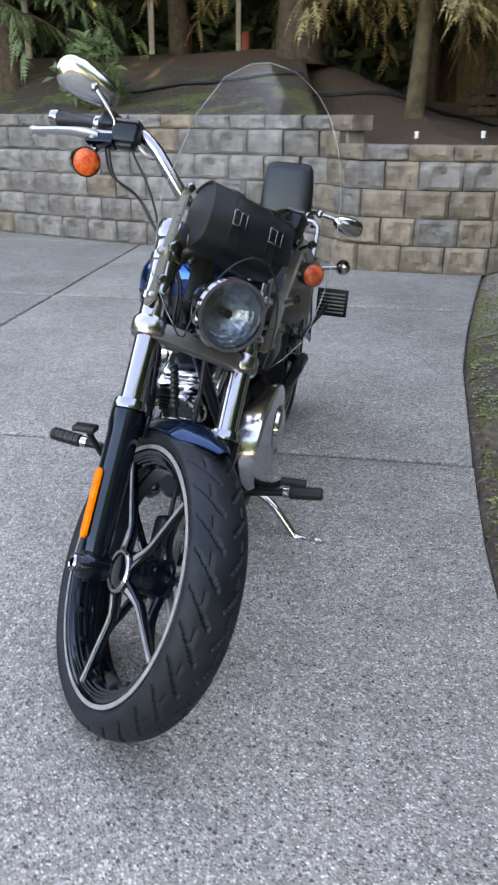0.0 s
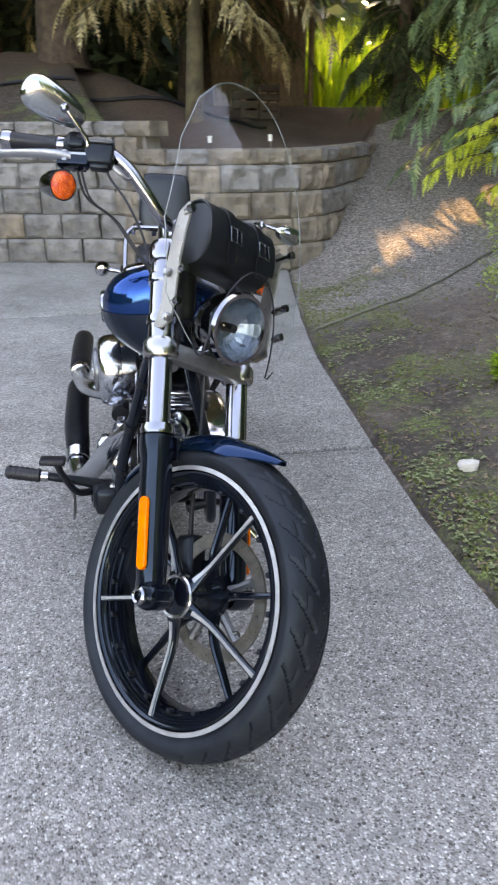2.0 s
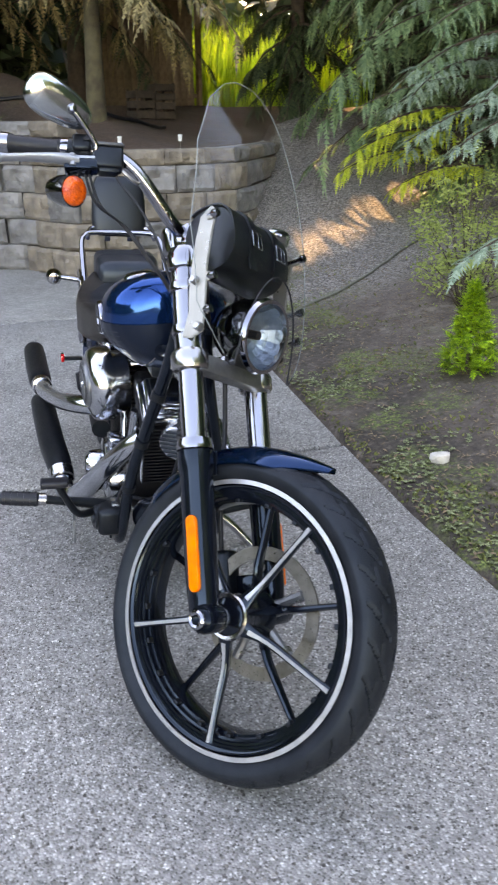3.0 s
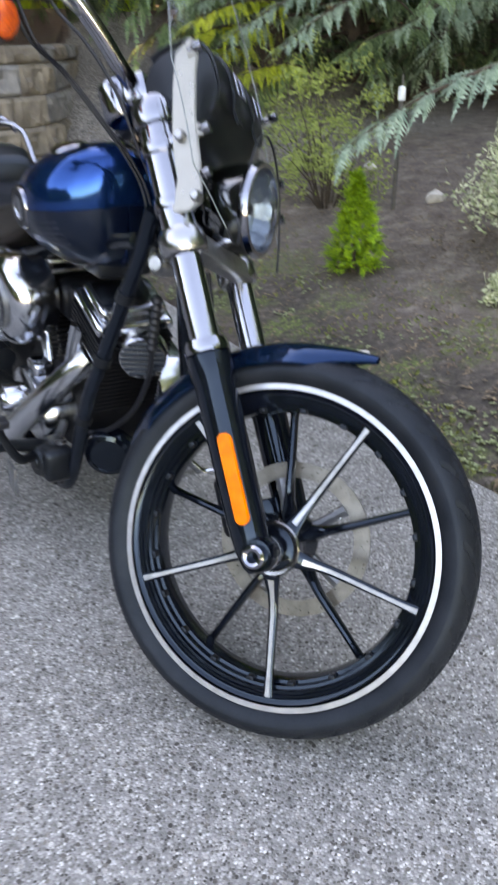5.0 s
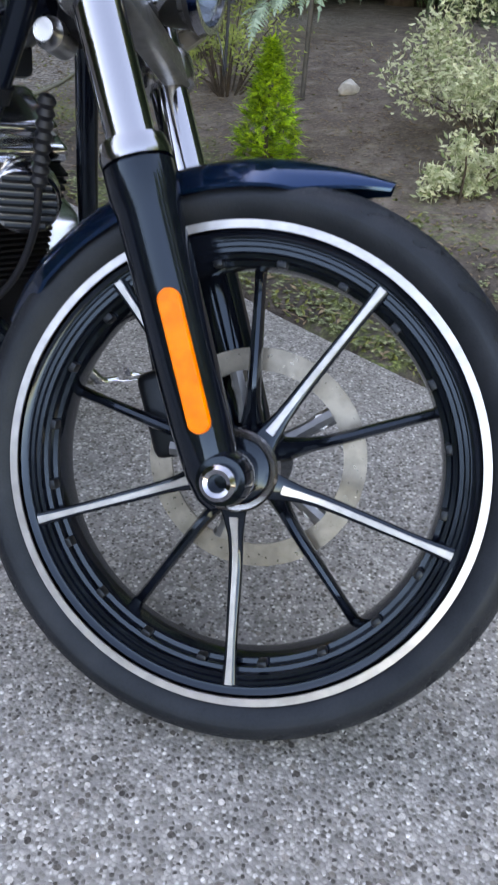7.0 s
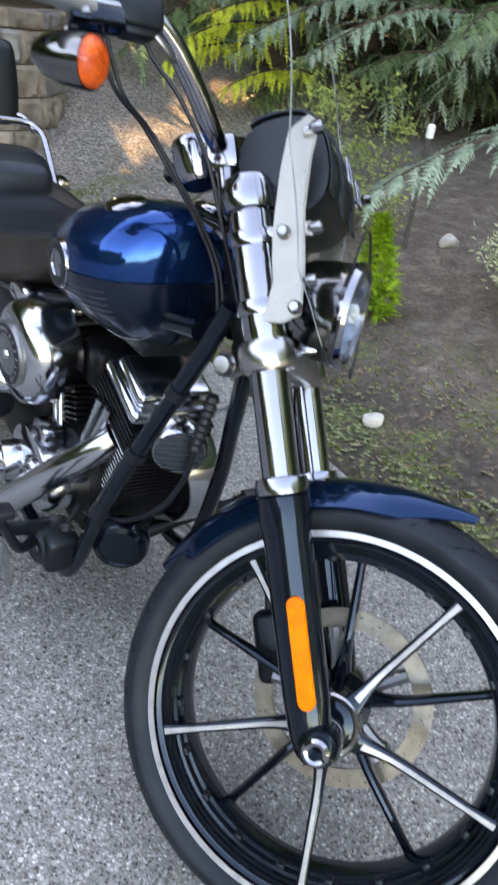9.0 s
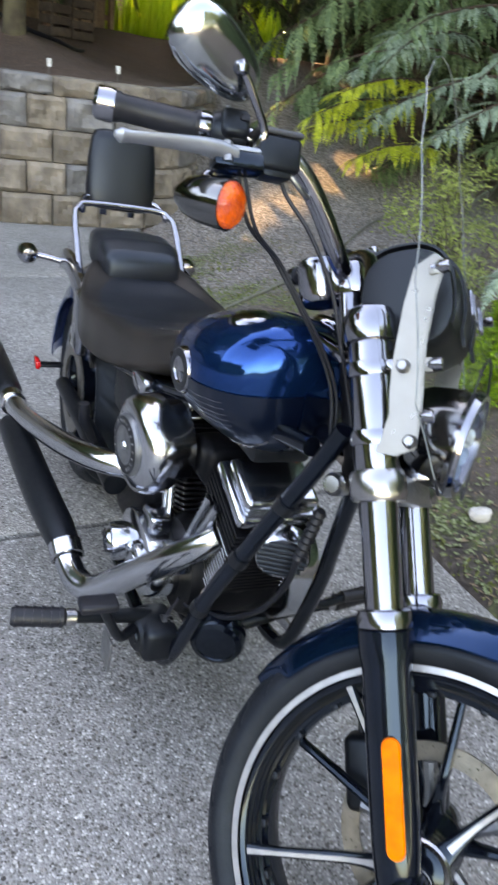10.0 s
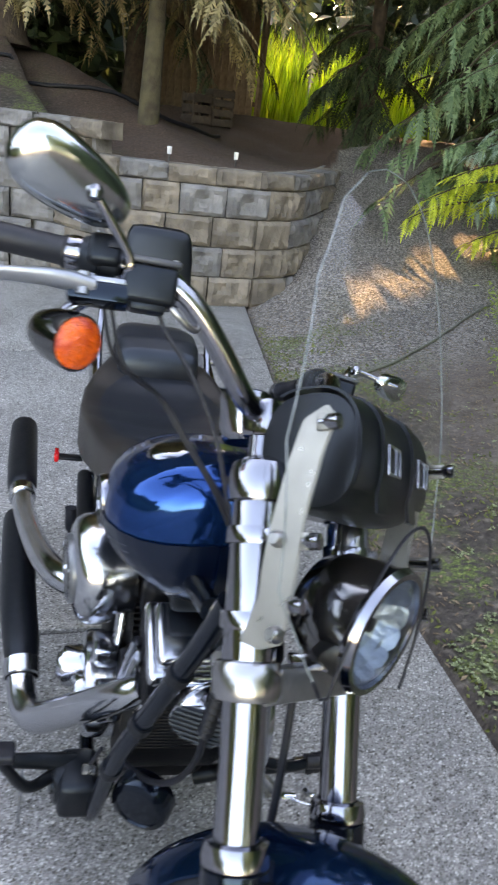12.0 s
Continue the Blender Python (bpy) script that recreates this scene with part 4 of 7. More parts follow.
    if sx < 0:
        stem_pts = [(-0.277, 0.121, 0.978), (-0.284, 0.104, 0.990), (-0.292, 0.098, 1.003), (-0.325, 0.098, 1.030), (-0.352, 0.101, 1.052), (-0.362, 0.112, 1.064)]
        back = Vector((0.24, 0.68, 0.70)).normalized()
        long_axis = Vector((0.111, -0.017, -0.016))
    else:
        stem_pts = [(0.262, 0.095, 0.985), (0.285, 0.098, 1.030), (0.325, 0.100, 1.050), (0.386, 0.045, 1.030)]
        back = Vector((0.10, 0.88, 0.45)).normalized()
        long_axis = Vector((0.99, -0.12, 0.04))
    long_axis = (long_axis - back * long_axis.dot(back)).normalized()
    short_axis = long_axis.cross(back)
    tilt = Matrix(((long_axis.x, back.x, short_axis.x, mc.x), (long_axis.y, back.y, short_axis.y, mc.y), (long_axis.z, back.z, short_axis.z, mc.z), (0, 0, 0, 1)))
    ms = 1.0 if sx < 0 else 0.6
    mir = part("mirror", tube(stem_pts, [0.0072, 0.0066] + [0.0055] * (len(stem_pts) - 2), 12, 6), M_CHROME, bike, "chrome oval rear-view mirror", FORK)
    part("stem_ball", lathe([(0.0, -0.010), (0.007, -0.008), (0.010, 0.0), (0.007, 0.008), (0.0, 0.010)], 16, "z", stem_pts[-2]), M_CHROME, mir, m=FORK)
    rings = []

    def mirror_ring(dep, k):
        """One ring of the mirror's shell: an oval that narrows towards the inner end."""
        ring = []
        for p in oval(0, dep * ms, 0, 0.076 * k * ms, 0.040 * k * ms, 2.5, 40):
            ring.append(tuple(tilt @ Vector((p[0], p[1], p[2] * (1 - 0.20 * p[0] / (0.076 * ms) * (1 if sx < 0 else -1))))))
        return ring

    for dep, k in ((0.018, 0.94), (0.016, 1.0), (0.006, 1.0), (-0.003, 0.96), (-0.011, 0.84), (-0.016, 0.62), (-0.0185, 0.35), (-0.019, 0.1)):
        rings.append(mirror_ring(dep, k))
    part("mirror_shell", loft(rings), M_MIRRORBACK, mir, "smooth chrome back", FORK)
    part("mirror_glass", loft([mirror_ring(0.0186, 0.90), mirror_ring(0.0196, 0.89)]), M_GLASSMIRROR, mir, "mirror glass", FORK)
    # turn signal
    sc = Vector((sx * 0.316, 0.142, 0.896)) if sx < 0 else Vector((0.368, 0.135, 0.893))
    sfr = frame_on((0, 0, 0), AHEAD)
    sig = part("turn_signal", lathe([(0.0, -0.080), (0.013, -0.077), (0.024, -0.062), (0.031, -0.038), (0.0335, -0.010), (0.0335, 0.003), (0.0, 0.002)], 36, sfr, sc), M_DIMCHROME, bike, "round chrome turn signal with amber lens", FORK)
    part("signal_lens", lathe([(0.0, 0.018), (0.012, 0.0175), (0.022, 0.015), (0.029, 0.009), (0.0315, 0.0), (0.0, 0.0)], 36, sfr, sc), M_AMBERLENS, sig, "amber lens", FORK)
    part("signal_stalk", tube([sc - AHEAD * 0.05, sc - AHEAD * 0.04 + Vector((-sx * 0.02, 0, 0.04)), (sx * 0.275, 0.125, 0.985)], 0.009, 12, 5), M_CHROME, sig, m=FORK)
gauge = part("gauge", lathe([(0.0, 0.845), (0.030, 0.846), (0.037, 0.855), (0.038, 0.90), (0.040, 0.906), (0.038, 0.916), (0.0, 0.916)], 40, "z", (0.0, 0.118, 0)), M_CHROME, bike, "chrome gauge housing behind the bar", FORK)
part("gauge_face", lathe([(0.0, 0.9172), (0.034, 0.9172), (0.034, 0.919), (0.0, 0.919)], 36, "z", (0.0, 0.118, 0)), M_BLACK, gauge, "dark dial", FORK)

# windshield: a bowed sheet with lobes on both sides of the headlamp
SHIELD_V = (0.0, 0.06, 0.16, 0.40, 0.68, 0.85, 0.94, 0.98, 1.0)
SHIELD_W = (0.120, 0.160, 0.213, 0.238, 0.214, 0.170, 0.118, 0.072, 0.004)


def shield_half(v):
    return float(np.interp(v, SHIELD_V, SHIELD_W))


def shield_at(x, v):
    """A point of the sheet at x off its middle, v from 0 at the foot to 1 at the top; in the fork's frame."""
    z = 0.520 + 0.698 * v
    y = -0.149 - 0.099 * (z - 0.8) + 0.463 * (z - 0.8) ** 2 + (1.35 + 0.13 * (z - 0.8)) * x * x
    return Vector((x + 0.040, y, z))


def shield_cut(v):
    """Half the width of the opening for the headlamp."""
    return 0.108 * math.sqrt(max(0.0, 1 - (v / 0.30) ** 2)) if v < 0.30 else 0.0


def sheet(bm, x_low, x_high, vs, nu):
    """One piece of the sheet between two side lines, 4 mm thick."""
    back = None
    for off in (0.0, 0.004):
        g = [[bm.verts.new(shield_at(x_low(v) + (x_high(v) - x_low(v)) * i / nu, v) + Vector((0, off, 0))) for i in range(nu + 1)] for v in vs]
        for j in range(len(vs) - 1):
            for i in range(nu):
                f_ = (g[j][i], g[j][i + 1], g[j + 1][i + 1], g[j + 1][i])
                bm.faces.new(f_ if off else f_[::-1])
        rim = [row[0] for row in g] + g[-1][1:] + [row[-1] for row in g[-2::-1]] + g[0][-2:0:-1]
        if back:
            for a, b, c, d_ in zip(back, back[1:] + back[:1], rim[1:] + rim[:1], rim):
                bm.faces.new((a, b, c, d_))
        back = rim
    return bm


bm = bmesh.new()
low = [0.30 * math.sin(math.pi / 2 * k / 16) for k in range(17)]
high = [0.30 + 0.70 * (1 - (1 - k / 34) ** 1.6) for k in range(35)]
sheet(bm, lambda v: -shield_half(v), lambda v: shield_half(v), high, 26)
sheet(bm, lambda v: -shield_half(v), lambda v: -shield_cut(v) - 0.001, low, 10)
sheet(bm, lambda v: shield_cut(v) + 0.001, lambda v: shield_half(v), low, 10)
bmesh.ops.remove_doubles(bm, verts=bm.verts, dist=0.0002)
shield = part("windshield", bm, M_SHIELD, bike, "clear bowed plastic windshield cut out round the headlamp", FORK)
shield.visible_shadow = False
rim = [(-shield_half(v), v) for v in low[1:] + high[1:]] + [(shield_half(v), v) for v in high[:0:-1] + low[:0:-1]]
M_SHEETRIM = mat("polished_plastic_edge", (0.20, 0.22, 0.22), 0.15, 0.0, (0.12, 0.14, 0.14), 30, coat=0.5)
part("windshield_edge", tube([shield_at(x, v) + Vector((0, 0.002, 0)) for x, v in rim], 0.0011, 6), M_SHEETRIM, shield, "bright polished edge", FORK)
cut = [(-shield_half(v), v) for v in low[1::-1]] + [(-shield_cut(v), v) for v in low] + [(shield_cut(v), v) for v in low[::-1]] + [(shield_half(v), v) for v in low[:2]]
part("opening_edge", tube([shield_at(x, v) + Vector((0, 0.002, 0)) for x, v in cut], 0.0022, 6), M_GRIP, shield, "black rubber trim round the opening", FORK)
for sx in (-1, 1):
    # bracket plate outside the fork, bolted to the shield
    bx = LEG_X[sx] + sx * 0.033
    out = [(0.006, 0.580), (-0.022, 0.572), (-0.050, 0.580), (-0.062, 0.640), (-0.072, 0.72), (-0.090, 0.79), (-0.106, 0.832), (-0.092, 0.848), (-0.062, 0.832), (-0.044, 0.78), (-0.030, 0.725), (-0.024, 0.700), (-0.018, 0.660), (-0.016, 0.63)]
    bk = part("shield_bracket", plate(out, 0.006, bevel=0.002), M_BRACKET, bike, "satin cast bracket holding the windshield", FORK @ Matrix.Translation((bx, 0, 0)))
    for by, bz in ((-0.043, 0.590), (-0.040, 0.694)):
        part("bracket_bolt", lathe([(0.0, -0.009), (0.006, -0.009), (0.009, -0.005), (0.010, 0.004), (0.0, 0.004)], 20, frame_on((0, 0, 0), (-sx, 0, 0)), (bx + sx * 0.004, by, bz)), M_STEEL, bk, m=FORK)
    for bz in (0.622, 0.692, 0.826):
        v = (bz - 0.520) / 0.698
        p = shield_at(bx - 0.040, v)
        q = Vector((bx, -0.072 - 0.10 * max(0.0, bz - 0.70), bz))
        part("shield_tab", box((q + p) / 2 + Vector((sx * 0.002, 0.004, 0)), (0.005, abs(q.y - p.y) * 0.8, 0.020), 0.0015), M_BRACKET, bk, "short bracket tab", FORK)
        part("shield_stud", join(tube([q, p + Vector((0, -0.008, 0))], 0.0055, 12), lathe([(0.0, -0.012), (0.006, -0.011), (0.0095, -0.005), (0.0095, 0.007), (0.0, 0.009)], 18, frame_on((0, 0, 0), (0, -1, 0)), p)), M_CHROME, bk, "chrome mounting stud", FORK)

# leather bag strapped behind the windshield: a thing of its own
BAGF = FORK @ Matrix.Translation((0.004, 0.024, 0.032))
BAGC = FORK @ Vector((0.01, -0.085, 0.775))
bag = thing("windshield_bag", BAGC, "black leather bag with two buckled straps behind the windshield", "bag")


def bag_ring(x, k=1.0):
    pts = []
    for i in range(28):
        a = 2 * math.pi * i / 28
        c, s = math.cos(a), math.sin(a)
        yy = 0.068 * math.copysign(abs(c) ** 0.75, c) * k
        zz = 0.074 * math.copysign(abs(s) ** 0.8, s) * k
        pts.append((x, -0.062 + yy, 0.778 + zz))
    return pts


part("pouch", loft([bag_ring(-0.094, 0.84), bag_ring(-0.092, 0.97), bag_ring(-0.086, 1.0), bag_ring(-0.04, 1.02), bag_ring(0.06, 1.02), bag_ring(0.114, 1.0), bag_ring(0.121, 0.97), bag_ring(0.123, 0.84)]), M_LEATHER, bag, m=BAGF)
flap = []
for i in range(17):
    a = radians(60 + 150 * i / 16)
    c, s = math.cos(a), math.sin(a)
    flap.append((-0.062 + 0.072 * math.copysign(abs(c) ** 0.75, c), 0.778 + 0.080 * math.copysign(abs(s) ** 0.8, s)))
rings = [[(-0.096, y, z) for y, z in flap] + [(-0.096, y + 0.003 * (-0.062 - y) / 0.06, z - 0.003) for y, z in flap[::-1]], [(0.126, y, z) for y, z in flap] + [(0.126, y + 0.003 * (-0.062 - y) / 0.06, z - 0.003) for y, z in flap[::-1]]]
part("flap", loft(rings), M_LEATHER, bag, m=BAGF)
for sx in (-0.030, 0.068):
    st = [(sx, y * 1.0 - 0.004, z) for y, z in flap[5:]] + [(sx, -0.132, 0.705)]
    strap_rings = [[(p[0] - 0.012, p[1] - 0.003, p[2] + 0.001), (p[0] + 0.012, p[1] - 0.003, p[2] + 0.001), (p[0] + 0.012, p[1] + 0.002, p[2]), (p[0] - 0.012, p[1] + 0.002, p[2])] for p in st]
    strap = part("strap", loft(strap_rings), M_LEATHER, bag, m=BAGF)
    fr = join(*[box(c, s, 0.001) for c, s in (((sx - 0.017, -0.148, 0.770), (0.004, 0.004, 0.034)), ((sx + 0.017, -0.148, 0.770), (0.004, 0.004, 0.034)), ((sx, -0.148, 0.787), (0.038, 0.004, 0.004)), ((sx, -0.148, 0.753), (0.038, 0.004, 0.004)), ((sx, -0.150, 0.770), (0.003, 0.003, 0.034)))])
    part("buckle", fr, M_CHROME, strap, "chrome buckle", BAGF)

# brake caliper on the left leg
cal = part("brake_caliper", box((0.088, 0.105, 0.085), (0.055, 0.060, 0.120), 0.014, None, 3), M_BLACK, bike, "black front brake caliper", FORK)
part("caliper_arm", box((0.105, 0.06, 0.06), (0.02, 0.075, 0.05), 0.006), M_GLOSSBLACK, cal, m=FORK)

# cables from the bar to the frame
def cable(pts, r, label, m=FORK, material=None, name="cable"):
    return part(name, tube(pts, r, 10, 8), material or M_GRIP, bike, label, m)


cable([(-0.288, 0.140, 0.965), (-0.252, 0.142, 0.897), (-0.182, 0.134, 0.872), (-0.132, 0.117, 0.815), (-0.075, 0.104, 0.755), (-0.036, 0.098, 0.69), (-0.02, 0.11, 0.60)], 0.0031, "black throttle cable")
cable([(-0.282, 0.133, 0.962), (-0.244, 0.134, 0.890), (-0.174, 0.126, 0.863), (-0.124, 0.110, 0.806), (-0.068, 0.097, 0.748), (-0.030, 0.092, 0.685), (-0.014, 0.104, 0.60)], 0.0029, "black throttle cable")
cable([(-0.236, 0.098, 0.965), (-0.222, 0.095, 0.938), (-0.192, 0.072, 0.888), (-0.155, 0.056, 0.819), (-0.120, 0.056, 0.745), (-0.078, 0.058, 0.66), (-0.066, 0.052, 0.50), (-0.06, 0.045, 0.40)], 0.0030, "black brake hose")
cable([(0.262, 0.115, 0.985), (0.24, 0.11, 0.92), (0.16, 0.10, 0.85), (0.09, 0.12, 0.74), (0.08, 0.15, 0.60)], 0.0036, "black clutch cable")
cable([(-0.232, 0.094, 0.975), (-0.214, 0.082, 0.955), (-0.190, 0.076, 0.945), (-0.178, 0.078, 0.955)], 0.004, "steel lever spring rod", material=M_STEEL)
cable([(0.05, 0.04, 0.53), (0.075, 0.07, 0.40), (0.085, 0.10, 0.25), (0.09, 0.11, 0.14)], 0.006, "black brake hose")

# ---- body of the motorcycle ----
def body(name, bm, material, label="", parent=None, angle=38):
    return part(name, bm, material, parent or bike, label, BODY, angle)


# fuel tank: rings from the front to the rear
TANK = ((0.506, 0.040, 0.040, 0.812), (0.511, 0.076, 0.070, 0.812), (0.525, 0.112, 0.094, 0.811), (0.552, 0.142, 0.112, 0.809), (0.595, 0.160, 0.120, 0.803), (0.655, 0.166, 0.120, 0.795), (0.73, 0.156, 0.112, 0.783), (0.81, 0.134, 0.094, 0.768), (0.89, 0.098, 0.066, 0.752), (0.955, 0.062, 0.040, 0.738), (0.983, 0.038, 0.024, 0.732))


TANK_X = -0.012


def tank_ring(y, hw, hh, zc, k=1.0, n=40):
    ring = []
    for i in range(n):
        a = 2 * math.pi * i / n
        c, s = math.cos(a), math.sin(a)
        xx = hw * math.copysign(abs(c) ** 0.86, c) * k
        zz = hh * math.copysign(abs(s) ** 0.9, s) * (0.97 if s > 0 else 1.15) * k
        if s < 0:
            xx *= 1 - 0.32 * abs(s) ** 2
        ring.append((TANK_X + xx, y, zc + zz))
    return ring


fine = []
ys = [t[0] for t in TANK]
for k in range(45):
    y = ys[0] + (ys[-1] - ys[0]) * (0.5 - 0.5 * math.cos(math.pi * k / 44))
    fine.append(tank_ring(y, *(float(np.interp(y, ys, [t[q] for t in TANK])) for q in (1, 2, 3))))
tank = body("fuel_tank", loft(fine), M_BLUE, "metallic blue teardrop fuel tank with dark lower panels", angle=60)
# dark lower panel, a skin just outside the tank's lower half
skin = []
for k in range(45):
    y = ys[0] + (ys[-1] - ys[0]) * (0.5 - 0.5 * math.cos(math.pi * k / 44))
    hw, hh, zc = (float(np.interp(y, ys, [t[q] for t in TANK])) for q in (1, 2, 3))
    skin.append((y, hw, hh, zc))
for sx in (-1, 1):
    bm = bmesh.new()
    rows = []
    for k_, (y, hw, hh, zc) in enumerate([(skin[0][0], 0.003, 0.003, skin[0][3])] + skin[:-3]):
        ring = []
        ahead = 0.004 * max(0.0, min(1.0, (0.55 - y) / 0.045))
        a0 = radians(-5 + 10 * (y - 0.4))
        for i in range(13):
            a = a0 + (radians(-88) - a0) * i / 12
            c, s = math.cos(a), math.sin(a)
            xx = hw * abs(c) ** 0.86 * 1.006 + 0.001
            zz = hh * math.copysign(abs(s) ** 0.9, s) * (0.97 if s > 0 else 1.15) * 1.012
            if s < 0:
                xx *= 1 - 0.32 * abs(s) ** 2
            ring.append(bm.verts.new((TANK_X + sx * xx, y - ahead, zc + zz)))
        rows.append(ring)
    for a, b in zip(rows, rows[1:]):
        for i in range(12):
            q = (a[i], a[i + 1], b[i + 1], b[i])
            bm.faces.new(q if sx < 0 else q[::-1])
    body("tank_panel", bm, M_NAVY, "near-black lower tank panel", tank, 60)
    # fine curved pinstripes on the panel
    for q in range(5):
        pts = []
        for y, hw, hh, zc in skin[8:-8]:
            a = radians(-8 - (6 + 8 * q) * (0.25 + 1.5 * max(0.0, 0.62 - y) * 2.0 + 0.2))
            c, s = math.cos(a), math.sin(a)
            xx = hw * abs(c) ** 0.86 * 1.008 + 0.0015
            zz = hh * math.copysign(abs(s) ** 0.9, s) * (0.97 if s > 0 else 1.15) * 1.014
            if s < 0:
                xx *= 1 - 0.32 * abs(s) ** 2
            pts.append((TANK_X + sx * xx, y, zc + zz))
        body("pinstripe", tube(pts, 0.0007, 5), M_PIN, "thin silver pinstripe", tank)
    pts = []
    for y, hw, hh, zc in skin[2:-6]:
        a = radians(-62)
        c, s_ = math.cos(a), math.sin(a)
        pts.append((TANK_X + sx * (hw * abs(c) ** 0.86 * (1 - 0.32 * s_ * s_) * 1.01 + 0.001), y, zc - hh * abs(s_) ** 0.9 * 1.15 * 1.014))
    body("tank_seam", tube(pts, 0.0022, 6), M_ALU, "bright lower tank seam", tank)
    em = frame_on((0, 0, 0), (sx, -0.05, -0.05))
    badge = body("tank_badge", lathe([(0.0, 0.006), (0.022, 0.006), (0.024, 0.009), (0.040, 0.008), (0.043, 0.003), (0.043, -0.010), (0.0, -0.010)], 40, em, (TANK_X + sx * 0.160, 0.668, 0.788)), M_CHROME, "round chrome and dark badge", tank)
    body("badge_ring", lathe([(0.025, 0.0095), (0.038, 0.0088), (0.038, 0.0070), (0.025, 0.0070)], 40, em, (TANK_X + sx * 0.160, 0.668, 0.788), loop=True), M_BLACK, "dark badge ring", badge)
cap = body("fuel_cap", lathe([(0.0, 0.022), (0.026, 0.021), (0.036, 0.016), (0.040, 0.008), (0.042, -0.004), (0.0, -0.01)], 36, frame_on((0, 0, 0), (-0.22, 0.05, 1)), (-0.080, 0.62, 0.893)), M_CHROME, "chrome fuel cap", tank)
body("fuel_gauge", lathe([(0.0, 0.022), (0.026, 0.021), (0.036, 0.016), (0.040, 0.008), (0.042, -0.004), (0.0, -0.01)], 36, frame_on((0, 0, 0), (0.22, 0.05, 1)), (0.080, 0.62, 0.893)), M_CHROME, "chrome fuel gauge", tank)
body("tank_console", box((0, 0.46, 0.915), (0.05, 0.10, 0.02), 0.007, None, 3), M_CHROME, "chrome front console", tank)

# seat
SEAT = [(0.83, 0.060, 0.020, 0.780), (0.88, 0.105, 0.034, 0.758), (0.97, 0.140, 0.042, 0.716), (1.10, 0.172, 0.046, 0.672), (1.22, 0.194, 0.048, 0.644), (1.34, 0.204, 0.050, 0.632), (1.44, 0.194, 0.052, 0.638), (1.53, 0.166, 0.056, 0.660), (1.60, 0.135, 0.052, 0.676)]
sy = [t[0] for t in SEAT]
rows = []
for k in range(30):
    y = sy[0] + (sy[-1] - sy[0]) * k / 29
    hw, hh, zc = (float(np.interp(y, sy, [t[q] for t in SEAT])) for q in (1, 2, 3))
    ring = oval(0, y, zc, hw, hh, 3.0, 36)
    rows.append([(p[0], p[1], p[2] + (0.046 * abs(p[0] / hw) ** 2.6 if y > 1.0 and p[2] > zc else 0.0) * min(1, (y - 1.0) * 5) - (0.025 if p[2] < zc else 0)) for p in ring])
seat = body("seat", loft(rows), M_SEATRIM, "black vinyl rider's seat with a worn rim", angle=70)
rows = []
for k in range(26):
    y = 0.99 + (1.565 - 0.99) * k / 25
    hw, hh, zc = (float(np.interp(y, sy, [t[q] for t in SEAT])) for q in (1, 2, 3))
    wide = 0.80 * hw * math.sqrt(max(0.02, 1 - abs((y - 1.275) / 0.300) ** 3))
    ring = []
    for i in range(15):
        v = -1 + i / 7
        edge = 0.046 * abs(v * wide / hw) ** 2.6 * min(1, max(0.0, (y - 1.0) * 5))
        top = hh * (1 - abs(v * wide / hw) ** 3.0) ** (1 / 3.0)
        ring.append((v * wide, y, zc + top + edge + 0.0045 - 0.005 * abs(v) ** 6))
    for i in range(14, -1, -1):
        v = -1 + i / 7
        ring.append((v * wide * 0.98, y, ring[i][2] - 0.012))
    rows.append(ring)
body("seat_insert", loft(rows), M_SEAT, "smooth dished black seat panel", seat, 70)
PILL = [(1.525, 0.094, 0.044, 0.722), (1.535, 0.108, 0.058, 0.730), (1.60, 0.116, 0.062, 0.750), (1.70, 0.116, 0.056, 0.758), (1.78, 0.104, 0.048, 0.754), (1.84, 0.080, 0.040, 0.745), (1.87, 0.05, 0.02, 0.740)]
py_ = [t[0] for t in PILL]
rows = []
for k in range(24):
    y = py_[0] + (py_[-1] - py_[0]) * k / 23
    hw, hh, zc = (float(np.interp(y, py_, [t[q] for t in PILL])) for q in (1, 2, 3))
    rows.append(oval(0, y, zc, hw, hh, 4.6, 40))
body("pillion_pad", loft(rows), M_SEAT, "raised black passenger pad", angle=70)

# backrest and its chrome hoop
rows = []
for dz, k in ((-0.115, 0.75), (-0.11, 0.90), (-0.095, 0.98), (-0.05, 1.0), (0.03, 0.97), (0.09, 0.90), (0.112, 0.80), (0.118, 0.6)):
    rows.append([(p[0], p[1] + 0.20 * dz, 0.955 + 0.96 * dz) for p in oval(0, 1.890, 0, 0.108 * k, 0.036 * k, 3.2, 36, "xy")])
back = body("backrest", loft(rows), M_LEATHER, "black padded passenger backrest", angle=70)
hoop = [(-0.152, 1.50, 0.600), (-0.156, 1.62, 0.690), (-0.156, 1.76, 0.820), (-0.140, 1.80, 0.850), (-0.10, 1.815, 0.862), (0.10, 1.815, 0.862), (0.140, 1.80, 0.850), (0.156, 1.76, 0.820), (0.156, 1.62, 0.690), (0.152, 1.50, 0.600)]
body("backrest_hoop", tube(hoop, 0.0095, 14, 5), M_CHROME, "chrome sissy bar hoop", back)
body("backrest_hoop", tube([(-0.130, 1.79, 0.842), (-0.118, 1.845, 0.868), (-0.08, 1.862, 0.876), (0.08, 1.862, 0.876), (0.118, 1.845, 0.868), (0.130, 1.79, 0.842)], 0.0085, 12, 5), M_CHROME, "chrome rear hoop", back)
